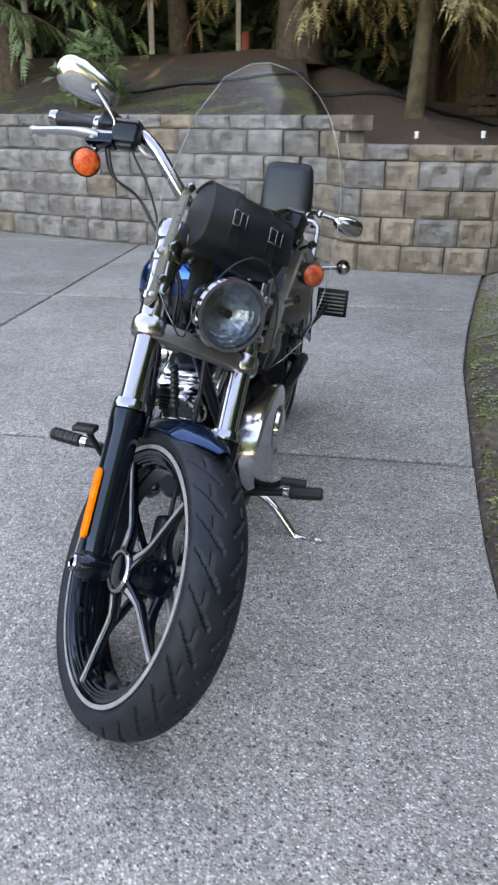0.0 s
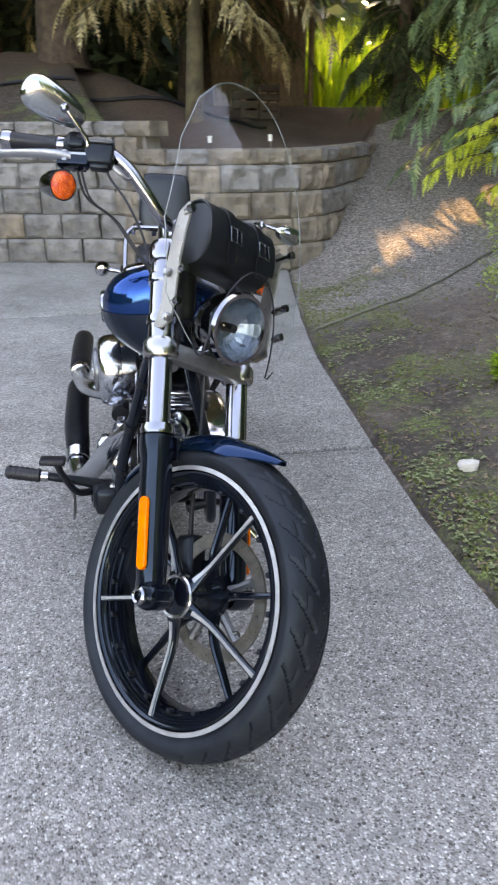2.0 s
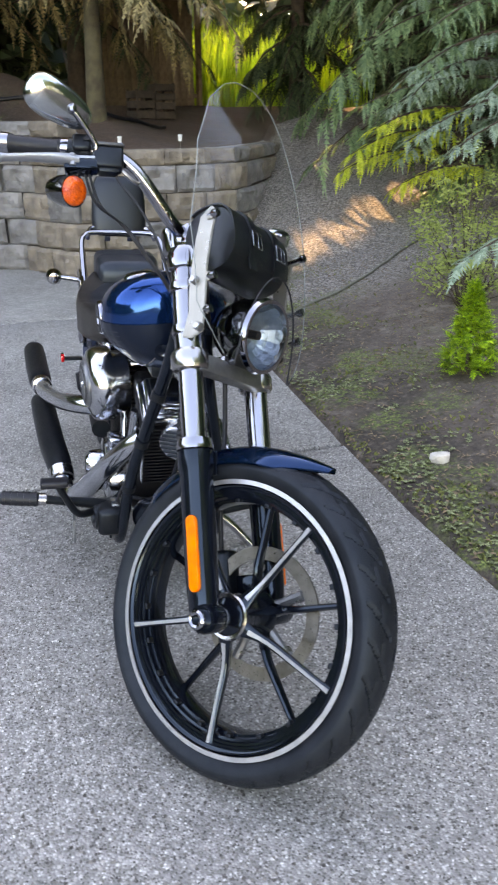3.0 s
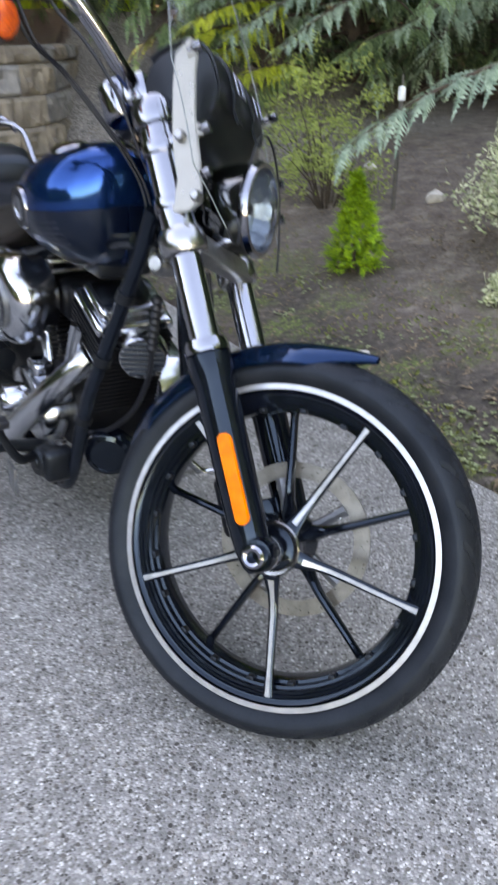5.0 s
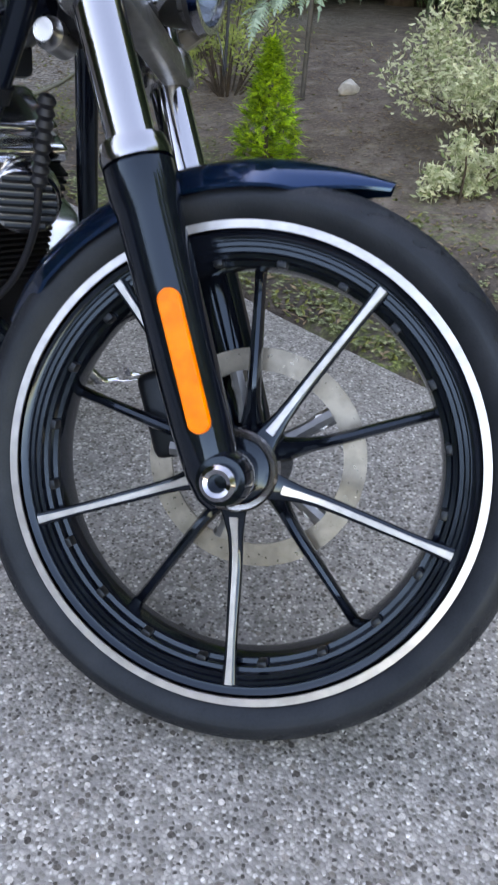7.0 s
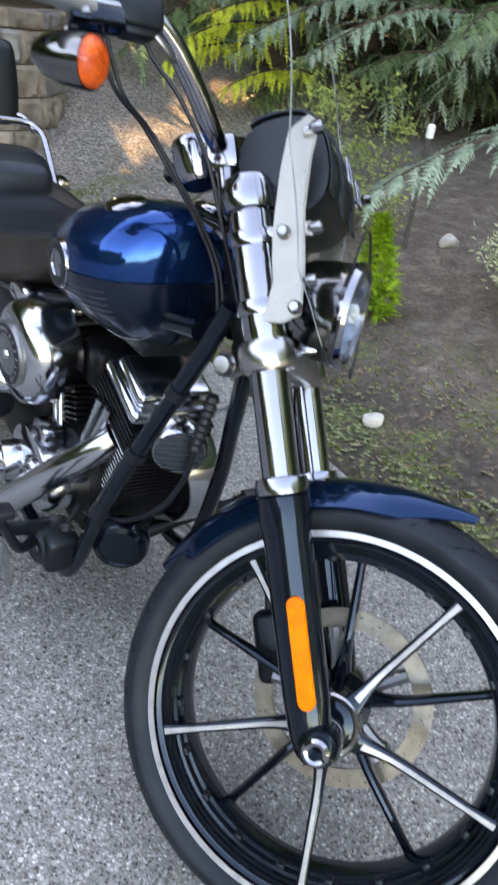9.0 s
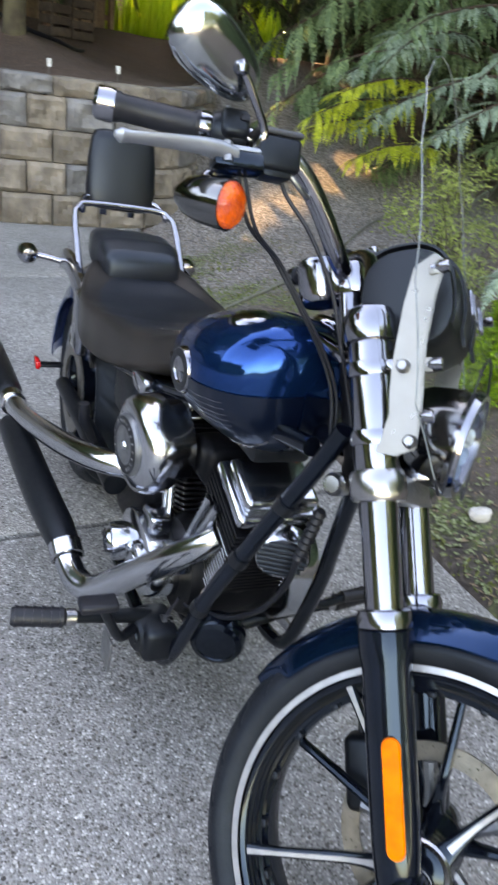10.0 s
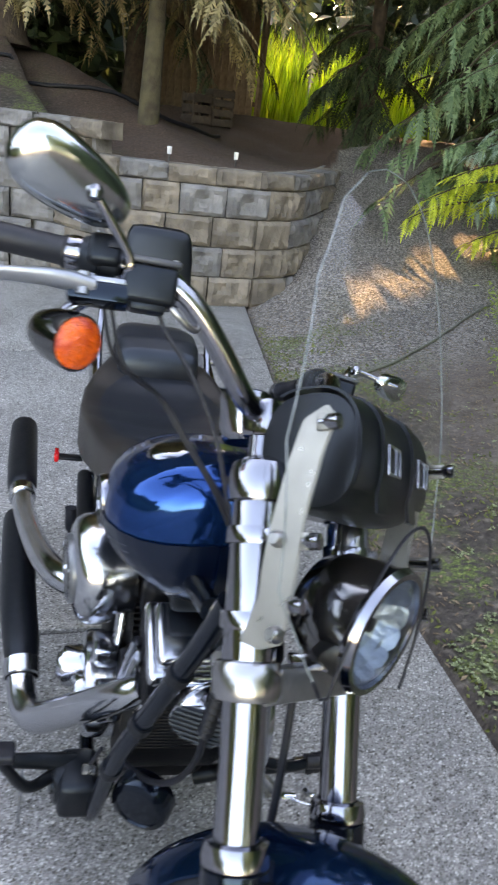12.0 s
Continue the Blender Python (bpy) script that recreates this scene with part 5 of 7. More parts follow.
body("hoop_crossbar", tube([(-0.09, 1.84, 0.862), (0.09, 1.84, 0.862)], 0.008, 12), M_CHROME, "chrome crossbar", back)
for sx in (-0.045, 0.045):
    body("backrest_post", box((sx, 1.888, 0.870), (0.022, 0.006, 0.10), 0.002), M_CHROME, "chrome upright", back)

# rear fender, struts, wheel
RW = Vector((0, 1.70, 0.312))
rows = []
for k in range(31):
    u = k / 30
    a = radians(-52 + 142 * u)
    r = 0.402
    ring = []
    for j in range(19):
        v = -1 + j / 9
        drop = 0.11 * abs(v) ** 4 + 0.012 * v * v
        ring.append((0.150 * v, RW.y + (r - drop) * math.sin(a) * 1.0, RW.z + (r - drop) * math.cos(a)))
    for j in range(18, -1, -1):
        v = -1 + j / 9
        drop = 0.11 * abs(v) ** 4 + 0.012 * v * v + 0.004
        ring.append((0.146 * v, RW.y + (r - drop) * math.sin(a), RW.z + (r - drop) * math.cos(a)))
    rows.append(ring)
rf = body("rear_fender", loft(rows), M_BLUE, "metallic blue rear fender", angle=50)
for sx in (-1, 1):
    st = [(sx * 0.160, 1.36, 0.560), (sx * 0.166, 1.46, 0.615), (sx * 0.168, 1.62, 0.680), (sx * 0.166, 1.78, 0.695), (sx * 0.155, 1.90, 0.660)]
    rows = [[(p[0] - sx * 0.008, p[1], p[2] - w), (p[0] + sx * 0.004, p[1], p[2] - w), (p[0] + sx * 0.010, p[1], p[2] - w * 0.5), (p[0] + sx * 0.010, p[1], p[2] + w * 0.5), (p[0] + sx * 0.004, p[1], p[2] + w), (p[0] - sx * 0.008, p[1], p[2] + w)] for p, w in zip(smooth_path(st, 5), [0.050 - 0.0012 * q for q in range(21)])]
    body("fender_strut", loft(rows), M_CHROME, "chrome fender strut", rf)
    body("strut_end", box((sx * 0.176, 1.470, 0.600), (0.034, 0.10, 0.17), 0.014, None, 3), M_CHROME, "chrome cover at the strut's front end", rf)
    rs = body("rear_signal", lathe([(0.0, -0.04), (0.020, -0.036), (0.030, -0.015), (0.032, 0.008), (0.0, 0.012)], 28, "y", (sx * 0.262, 1.905, 0.672)), M_CHROME, "round chrome rear turn signal")
    body("signal_lens", lathe([(0.0, 0.024), (0.020, 0.020), (0.029, 0.010), (0.0, 0.008)], 28, "y", (sx * 0.262, 1.905, 0.672)), M_RED, "red lens", rs)
    body("signal_stalk", tube([(sx * 0.150, 1.88, 0.660), (sx * 0.20, 1.895, 0.668), (sx * 0.245, 1.90, 0.672)], 0.010, 12), M_CHROME, "", rs)
rear = body("rear_wheel", lathe([(0.20, -0.10), (0.228, -0.104), (0.236, -0.106), (0.236, -0.098), (0.215, -0.08), (0.215, 0.08), (0.236, 0.098), (0.236, 0.106), (0.228, 0.104), (0.20, 0.10), (0.19, 0.07), (0.19, -0.07)], 64, "x", RW, loop=True), M_GLOSSBLACK, "wide black rear wheel")
tyr = tyre(0.322, 0.238, 0.228, 24, 240)
tyr.transform(Matrix.Translation(RW))
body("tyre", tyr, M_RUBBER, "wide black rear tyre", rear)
for sx in (-1, 1):
    body("rim_stripe", lathe([(0.229, sx * 0.107), (0.238, sx * 0.107), (0.238, sx * 0.110), (0.229, sx * 0.110)], 80, "x", RW, loop=True), M_WHITE, "bright rim edge", rear)
for k in range(10):
    a = radians(36 * k + 8)
    c, s = math.cos(a), math.sin(a)
    sx = -1 if k % 2 else 1
    body("spoke", tube([RW + Vector((sx * 0.04, 0.03 * c, 0.03 * s)), RW + Vector((sx * 0.07, 0.12 * c, 0.12 * s)), RW + Vector((sx * 0.085, 0.212 * c, 0.212 * s))], [0.016, 0.012, 0.010], 8), M_GLOSSBLACK, "", rear)
body("hub", lathe([(0.0, -0.16), (0.014, -0.16), (0.018, -0.15), (0.018, -0.11), (0.045, -0.10), (0.05, -0.06), (0.05, 0.06), (0.045, 0.10), (0.018, 0.11), (0.018, 0.16), (0.0, 0.16)], 32, "x", RW), M_GLOSSBLACK, "", rear)
body("rear_brake_disc", lathe([(0.10, -0.128), (0.146, -0.128), (0.146, -0.134), (0.10, -0.134)], 64, "x", RW, loop=True), M_DISC, "steel rear brake disc", rear)
for sx in (-1, 1):
    body("swingarm", tube([(sx * 0.15, 1.05, 0.33), (sx * 0.155, 1.4, 0.325), (sx * 0.155, 1.72, 0.312)], [0.03, 0.026, 0.024], 14, 4), M_BLACK, "black swingarm")
body("red_reflector", box((-0.246, 1.690, 0.392), (0.014, 0.055, 0.026), 0.004), M_RED, "small red side reflector")
body("reflector_bracket", box((-0.205, 1.690, 0.387), (0.07, 0.035, 0.008), 0.002), M_BLACK, "black reflector bracket")

# frame tubes
for sx in (-1, 1):
    body("frame_downtube", tube([(sx * 0.032, 0.340, 0.830), (sx * 0.045, 0.375, 0.74), (sx * 0.082, 0.44, 0.57), (sx * 0.117, 0.50, 0.41), (sx * 0.135, 0.575, 0.21), (sx * 0.138, 0.64, 0.155), (sx * 0.138, 0.75, 0.145), (sx * 0.138, 1.10, 0.155)], 0.0155, 16, 6), M_GLOSSBLACK, "gloss black frame downtube")
    body("frame_rail", tube([(sx * 0.03, 0.42, 0.76), (sx * 0.06, 0.7, 0.70), (sx * 0.10, 1.0, 0.62), (sx * 0.13, 1.25, 0.58), (sx * 0.14, 1.40, 0.57)], 0.017, 14, 5), M_GLOSSBLACK, "black upper frame tube")

# engine
body("crankcase", join(box((0, 0.80, 0.270), (0.17, 0.30, 0.17), 0.035, None, 3), lathe([(0.0, -0.10), (0.10, -0.10), (0.112, -0.08), (0.112, 0.08), (0.10, 0.10), (0.0, 0.10)], 36, "x", (0, 0.715, 0.325))), M_ENGINE, "black engine crankcase")
body("gearbox", box((0, 1.05, 0.30), (0.22, 0.28, 0.22), 0.04, None, 3), M_ENGINE, "black gearbox")


def cylinder(y0, tilt, name):
    """A finned barrel and head on the crankcase, leaning by tilt degrees."""
    mm = Matrix.Translation((0, y0, 0.335)) @ Matrix.Rotation(radians(tilt), 4, 'X')
    core = lathe([(0.0, 0.0), (0.062, 0.0), (0.062, 0.19), (0.0, 0.19)], 28, "z")
    core.transform(mm)
    cyl = body(name, core, M_ENGINE, "black finned engine cylinder")
    for k in range(12):
        up = mm @ Matrix.Translation((0, 0, 0.045 + 0.0118 * k))
        body("fin", box((0, 0, 0), (0.158, 0.152, 0.0052), 0.0015, up, 1), M_ENGINE, "", cyl)
        for sx in (-1, 1):
            body("fin_edge", box((0, 0, 0), (0.003, 0.148, 0.0054), 0.0008, up @ Matrix.Translation((sx * 0.0795, 0, 0)), 1), M_ALU, "bright machined fin edge", cyl)
    head = [box((0, 0, 0), (0.17, 0.165, 0.0055), 0.0015, mm @ Matrix.Translation((0, 0, 0.192 + 0.0125 * k)), 1) for k in range(5)]
    head.append(box((0, 0, 0), (0.12, 0.13, 0.07), 0.01, mm @ Matrix.Translation((0, 0, 0.22)), 2))
    body("cylinder_head", join(*head), M_ENGINE, "black finned cylinder head", cyl)
    body("rocker_cover", join(box((0, 0, 0), (0.175, 0.150, 0.030), 0.012, mm @ Matrix.Translation((0, 0, 0.268)), 3), box((0, 0, 0), (0.150, 0.115, 0.030), 0.012, mm @ Matrix.Translation((0, 0, 0.294)), 3)), M_PIPE, "chrome rocker cover", cyl)
    return cyl


cylinder(0.665, 21, "front_cylinder")
cylinder(0.815, -21, "rear_cylinder")
for y0, y1 in ((0.625, 0.585), (0.655, 0.625), (0.815, 0.855), (0.845, 0.895)):
    body("pushrod_tube", tube([(-0.105, (y0 + 0.735) / 2, 0.36), (-0.092, y1, 0.545)], 0.0095, 14), M_PIPE, "chrome pushrod tube")
# round cover, gear case and lifter blocks on the right
cover = body("cam_cover", loft([[(x, 0.815 + 0.120 * k * math.cos(a) * (1.12 if math.cos(a) < 0 else 1.0), 0.300 + 0.085 * k * math.sin(a)) for a in [2 * math.pi * i / 40 for i in range(40)]] for x, k in ((-0.10, 1.0), (-0.150, 1.0), (-0.160, 0.95), (-0.165, 0.80))]), M_PIPE, "chrome cam cover")
rcap = body("round_cap", lathe([(0.0, 0.026), (0.030, 0.026), (0.034, 0.022), (0.046, 0.020), (0.050, 0.012), (0.050, -0.02), (0.0, -0.02)], 40, frame_on((0, 0, 0), (-1, 0, 0)), (-0.158, 0.765, 0.300)), M_PIPE, "round chrome timer cap", cover)
for k in range(5):
    a = radians(72 * k + 20)
    body("cap_screw", lathe([(0.0, 0.026), (0.005, 0.026), (0.005, 0.018), (0.0, 0.018)], 10, frame_on((0, 0, 0), (-1, 0, 0)), (-0.158, 0.765 + 0.038 * math.cos(a), 0.300 + 0.038 * math.sin(a))), M_STEEL, "", rcap)
cone = body("gear_case_nose", lathe([(0.0, 0.098), (0.026, 0.098), (0.030, 0.094), (0.032, 0.090), (0.041, 0.088), (0.044, 0.080), (0.045, 0.045), (0.050, 0.040), (0.054, 0.0), (0.0, 0.0)], 40, frame_on((0, 0, 0), (-1, 0.10, -0.06)), (-0.112, 0.866, 0.290)), M_PIPE, "stepped chrome gear-case nose", cover)
body("nose_ring", lathe([(0.020, 0.0985), (0.025, 0.0985), (0.025, 0.1005), (0.020, 0.1005)], 32, frame_on((0, 0, 0), (-1, 0.10, -0.06)), (-0.112, 0.866, 0.290), loop=True), M_BLACK, "dark ring on the nose", cone)
for y in (0.66, 0.80):
    body("lifter_block", box((-0.125, y, 0.385), (0.05, 0.07, 0.05), 0.010, None, 3), M_PIPE, "chrome lifter block")
body("oil_filter", lathe([(0.0, 0.0), (0.040, 0.0), (0.056, 0.008), (0.056, 0.036), (0.052, 0.044), (0.042, 0.048), (0.040, 0.045), (0.0, 0.046)], 32, frame_on((0, 0, 0), (-0.5, -0.85, -0.10)), (-0.040, 0.572, 0.262)), M_GLOSSBLACK, "black oil filter")

# air cleaner
af = frame_on((0, 0, 0), (-1, -0.10, -0.05))
AC = Vector((-0.180, 0.816, 0.564))


def ac_ring(k, d):
    pts = []
    for i in range(48):
        a = 2 * math.pi * i / 48
        r = 0.102 * k * (1 + 0.16 * max(0, math.cos(a - radians(-118))) ** 2)
        pts.append(AC + af[2] * d + af[0] * (r * math.cos(a)) + af[1] * (r * math.sin(a)))
    return pts


ac = body("air_cleaner", loft([ac_ring(0.86, -0.085), ac_ring(0.86, -0.045), ac_ring(1.0, -0.042), ac_ring(1.02, -0.02), ac_ring(1.0, 0.0), ac_ring(0.93, 0.014), ac_ring(0.80, 0.022), ac_ring(0.62, 0.027)]), M_PIPE, "chrome teardrop air cleaner cover")
body("cleaner_insert", lathe([(0.0, 0.034), (0.036, 0.034), (0.040, 0.037), (0.062, 0.035), (0.066, 0.030), (0.066, 0.020), (0.0, 0.020)], 48, af, AC), M_SATIN, "round black-ringed insert", ac)
body("insert_ring", lathe([(0.042, 0.0376), (0.060, 0.0362), (0.060, 0.033), (0.042, 0.033)], 48, af, AC, loop=True), M_BLACK, "black ring", ac)
body("insert_bolt", lathe([(0.0, 0.042), (0.008, 0.041), (0.011, 0.036), (0.0, 0.034)], 20, af, AC), M_PIPE, "", ac)
for k in range(18):
    a = radians(-60 + 300 * k / 17)
    p = AC + af[0] * 0.051 * math.cos(a) + af[1] * 0.051 * math.sin(a) + af[2] * 0.0372
    bxm = Matrix(((af[0].x, af[1].x, af[2].x, p.x), (af[0].y, af[1].y, af[2].y, p.y), (af[0].z, af[1].z, af[2].z, p.z), (0, 0, 0, 1)))
    body("lettering_bar", box((0, 0, 0), (0.0075, 0.0045, 0.0014), 0, bxm @ Matrix.Rotation(a, 4, 'Z')), M_ALU, "small bar in place of lettering", ac)

# exhaust
lowp = [(-0.075, 0.585, 0.480), (-0.105, 0.600, 0.450), (-0.150, 0.650, 0.385), (-0.205, 0.735, 0.285), (-0.243, 0.790, 0.222), (-0.268, 0.835, 0.205), (-0.280, 0.890, 0.212), (-0.284, 0.935, 0.232)]
ex1 = body("exhaust_front", tube(lowp, [0.027, 0.028, 0.030, 0.031, 0.031, 0.031, 0.030, 0.030], 24, 6), M_PIPE, "chrome front exhaust pipe with black muffler")
body("muffler", tube([(-0.284, 0.935, 0.232), (-0.290, 1.00, 0.240), (-0.308, 1.15, 0.252), (-0.328, 1.42, 0.268), (-0.334, 1.50, 0.272)], [0.034, 0.040, 0.043, 0.043, 0.040], 24, 4), M_BLACK, "satin black muffler", ex1)
body("muffler_clamp", lathe([(0.034, -0.02), (0.0385, -0.018), (0.0385, 0.018), (0.034, 0.02)], 28, frame_on((0, 0, 0), (-0.08, 1, 0.5)), (-0.283, 0.928, 0.229), loop=True), M_PIPE, "chrome pipe clamp", ex1)
upp = [(-0.085, 0.880, 0.475), (-0.140, 0.895, 0.462), (-0.200, 0.925, 0.458), (-0.240, 1.00, 0.440), (-0.275, 1.15, 0.400), (-0.314, 1.40, 0.342), (-0.332, 1.57, 0.318)]
ex2 = body("exhaust_rear", tube(upp, 0.029, 24, 6), M_PIPE, "chrome rear exhaust pipe with black muffler")
body("muffler", tube([(-0.333, 1.58, 0.318), (-0.336, 1.62, 0.319), (-0.344, 1.76, 0.322), (-0.354, 1.96, 0.326), (-0.357, 2.03, 0.327)], [0.033, 0.042, 0.044, 0.044, 0.042], 24, 4), M_BLACK, "satin black muffler", ex2)
body("muffler_clamp", lathe([(0.030, -0.022), (0.0365, -0.02), (0.0365, 0.02), (0.030, 0.022)], 28, frame_on((0, 0, 0), (-0.08, 1, 0.0)), (-0.331, 1.56, 0.320), loop=True), M_PIPE, "chrome pipe clamp", ex2)

# round ribbed horn cover in front of the engine
reg = body("regulator", lathe([(0.0, 0.02), (0.048, 0.02), (0.052, 0.014), (0.052, -0.02), (0.0, -0.02)], 40, frame_on((0, 0, 0), (-0.42, -0.86, -0.22)), (0.006, 0.486, 0.508)), M_PIPE, "round chrome horn cover with ribs")
rfr = frame_on((0, 0, 0), (-0.42, -0.86, -0.22))
for k in range(7):
    v = -0.036 + 0.012 * k
    hw = math.sqrt(max(0.0, 0.046 ** 2 - v * v))
    p0 = Vector((0.006, 0.486, 0.508)) + rfr[2] * 0.021 + rfr[1] * v
    body("rib", tube([p0 - rfr[0] * hw, p0 + rfr[0] * hw], 0.0042, 8), M_BLACK, "dark rib", reg)

# foot controls
def peg_at(sx, x, y, z):
    """The left peg sits lower and further in than the right one."""
    return (sx * x, y, z) if sx < 0 else (x - 0.068, y + 0.05, z - 0.085)


for sx in (-1, 1):
    pg = body("foot_peg", tube([peg_at(sx, 0.350, 0.602, 0.310), peg_at(sx, 0.355, 0.602, 0.310), peg_at(sx, 0.400, 0.607, 0.313), peg_at(sx, 0.442, 0.612, 0.316), peg_at(sx, 0.449, 0.613, 0.316)], [0.012, 0.0185, 0.019, 0.019, 0.016], 20), M_GRIP, "black rubber foot peg")
    for k in range(6):
        p = Vector(peg_at(sx, 0.360, 0.6025, 0.3105)).lerp(Vector(peg_at(sx, 0.440, 0.612, 0.316)), k / 5)
        body("peg_ridge", lathe([(0.0178, -0.003), (0.0205, -0.003), (0.0205, 0.003), (0.0178, 0.003)], 20, frame_on((0, 0, 0), (sx * 0.095, 0.010, 0.005)), p, loop=True), M_GRIP, "", pg)
    body("peg_mount", tube([peg_at(sx, 0.345, 0.602, 0.310), peg_at(sx, 0.300, 0.606, 0.300), peg_at(sx, 0.22, 0.622, 0.280), peg_at(sx, 0.14, 0.64, 0.25)], [0.013, 0.012, 0.015, 0.02], 16, 4), M_BLACK, "black peg mount", pg)
    body("peg_collar", tube([peg_at(sx, 0.333, 0.602, 0.308), peg_at(sx, 0.352, 0.602, 0.310)], 0.0165, 18), M_ALU, "bright collar", pg)
ped = body("brake_pedal", tube([(-0.20, 0.62, 0.255), (-0.250, 0.57, 0.275), (-0.285, 0.545, 0.340), (-0.298, 0.540, 0.372)], [0.012, 0.010, 0.009, 0.010], 14, 5), M_BLACK, "black forward brake pedal")
body("pedal_pad", box((-0.310, 0.540, 0.384), (0.070, 0.04, 0.018), 0.006, None, 3), M_GRIP, "rubber pedal pad", ped)
mc_ = body("brake_master_cylinder", box((-0.165, 0.61, 0.240), (0.07, 0.10, 0.08), 0.016, None, 3), M_BLACK, "black rear brake master cylinder")
body("cylinder_cap", lathe([(0.0, 0.014), (0.014, 0.014), (0.016, 0.010), (0.030, 0.010), (0.036, 0.004), (0.038, -0.02), (0.0, -0.02)], 24, frame_on((0, 0, 0), (-1, -0.2, 0)), (-0.200, 0.606, 0.242)), M_BLACK, "", mc_)
shf = body("shift_lever", tube([(0.18, 0.66, 0.235), (0.235, 0.62, 0.255), (0.270, 0.600, 0.285)], [0.012, 0.010, 0.010], 12, 4), M_BLACK, "black shift lever")
body("shift_peg", tube([(0.262, 0.60, 0.286), (0.335, 0.598, 0.288)], 0.013, 16), M_GRIP, "rubber shift peg", shf)
stand = body("side_stand", tube([(0.14, 0.80, 0.150), (0.22, 0.785, 0.100), (0.275, 0.770, 0.045), (0.305, 0.762, 0.014), (0.340, 0.757, 0.012)], [0.014, 0.013, 0.012, 0.012, 0.011], 14, 4), M_PIPE, "chrome side stand")
body("stand_foot", tube([(0.322, 0.762, 0.012), (0.347, 0.740, 0.012), (0.382, 0.730, 0.014), (0.392, 0.747, 0.016), (0.370, 0.757, 0.022), (0.357, 0.753, 0.040)], [0.010, 0.009, 0.008, 0.008, 0.007, 0.006], 10, 4), M_PIPE, "looped foot", stand)

# left side: primary cover
prim = [[(x, 0.83 + (0.245 + (0.02 if math.cos(a) > 0 else 0)) * k * math.copysign(abs(math.cos(a)) ** 0.75, math.cos(a)), 0.320 + 0.140 * k * math.copysign(abs(math.sin(a)) ** 0.8, math.sin(a))) for a in [2 * math.pi * i / 44 for i in range(44)]] for x, k in ((0.10, 1.0), (0.165, 1.0), (0.182, 0.96), (0.190, 0.86))]
pc = body("primary_cover", loft(prim), M_PIPE, "chrome primary cover")
body("derby_cover", lathe([(0.0, 0.02), (0.050, 0.018), (0.068, 0.010), (0.072, 0.0), (0.0, -0.004)], 40, "x", (0.190, 0.92, 0.315)), M_PIPE, "round chrome derby cover", pc)
body("oil_tank", box((0, 1.14, 0.53), (0.27, 0.22, 0.16), 0.05, None, 4), M_BLACK, "black oil tank under the seat")
body("battery_cover", box((-0.125, 1.02, 0.615), (0.03, 0.10, 0.05), 0.012, None, 3), M_PIPE, "small chrome cover under the seat")
body("throttle_body", box((0.0, 0.74, 0.565), (0.16, 0.10, 0.09), 0.02, None, 3), M_ENGINE, "dark intake body")
body("ignition_coil", box((0.0, 0.60, 0.68), (0.12, 0.10, 0.05), 0.012), M_BLACK, "black coil under the tank")

# small fittings
body("neck_cover", lathe([(0.0, 0.022), (0.013, 0.021), (0.015, 0.012), (0.019, 0.008), (0.019, -0.03), (0.0, -0.03)], 24, frame_on((0, 0, 0), (-0.8, -0.5, 0.3)), (-0.012, 0.355, 0.728)), M_STEEL, "steel steering-lock cover")
bel = body("cable_bellows", lathe([(0.0, -0.062)] + [(0.0125 if k % 2 else 0.0085, -0.060 + 0.0075 * k) for k in range(17)] + [(0.0, 0.063)], 18, frame_on((0, 0, 0), (0.02, -0.22, 1)), (-0.005, 0.400, 0.600)), M_GRIP, "black rubber cable bellows")
body("cable", tube([(-0.005, 0.415, 0.545), (-0.008, 0.425, 0.48), (-0.025, 0.46, 0.40), (-0.05, 0.52, 0.335), (-0.075, 0.58, 0.30), (-0.10, 0.63, 0.285)], 0.0055, 10, 8), M_GRIP, "black control cable")
body("cable", tube([(-0.13, 0.60, 0.33), (-0.15, 0.61, 0.27), (-0.165, 0.62, 0.21), (-0.16, 0.63, 0.16)], 0.004, 8, 6), M_GRIP, "thin black brake line")
body("brake_line_fitting", lathe([(0.0, 0.012), (0.012, 0.010), (0.013, -0.012), (0.0, -0.012)], 8, frame_on((0, 0, 0), (-1, 0, 0.2)), (-0.150, 0.600, 0.275)), M_STEEL, "steel fitting")
body("cylinder_bracket", box((-0.262, 0.605, 0.215), (0.006, 0.06, 0.07), 0.002), M_SATIN, "grey pedal plate")
# clamp bands round the downtube
for zt, yt, xt in ((0.66, 0.405, -0.062), (0.52, 0.458, -0.094), (0.37, 0.517, -0.121)):
    body("tube_clip", lathe([(0.0150, -0.010), (0.0185, -0.010), (0.0185, 0.010), (0.0150, 0.010)], 18, frame_on((0, 0, 0), (-0.2, 0.35, -0.9)), (xt, yt, zt), loop=True), M_BLACK, "black cable clip")
# plate holder on the left rear
pl = body("plate_holder", box((0.230, 1.95, 0.510), (0.135, 0.016, 0.120), 0.004), M_BLACK, "black side-mounted plate holder")
for k in range(6):
    body("slat", box((0.230, 1.937, 0.470 + 0.016 * k), (0.110, 0.010, 0.005), 0.001), M_SATIN, "", pl)
body("holder_arm", tube([(0.13, 1.72, 0.40), (0.19, 1.86, 0.47), (0.21, 1.95, 0.50)], 0.010, 10), M_BLACK, "", pl)
# rear passenger pegs folded up
for sx in (-1, 1):
    body("passenger_peg", tube([(sx * 0.17, 1.22, 0.36), (sx * 0.20, 1.22, 0.42), (sx * 0.205, 1.22, 0.47)], [0.010, 0.015, 0.014], 14), M_GRIP, "black folded passenger peg")


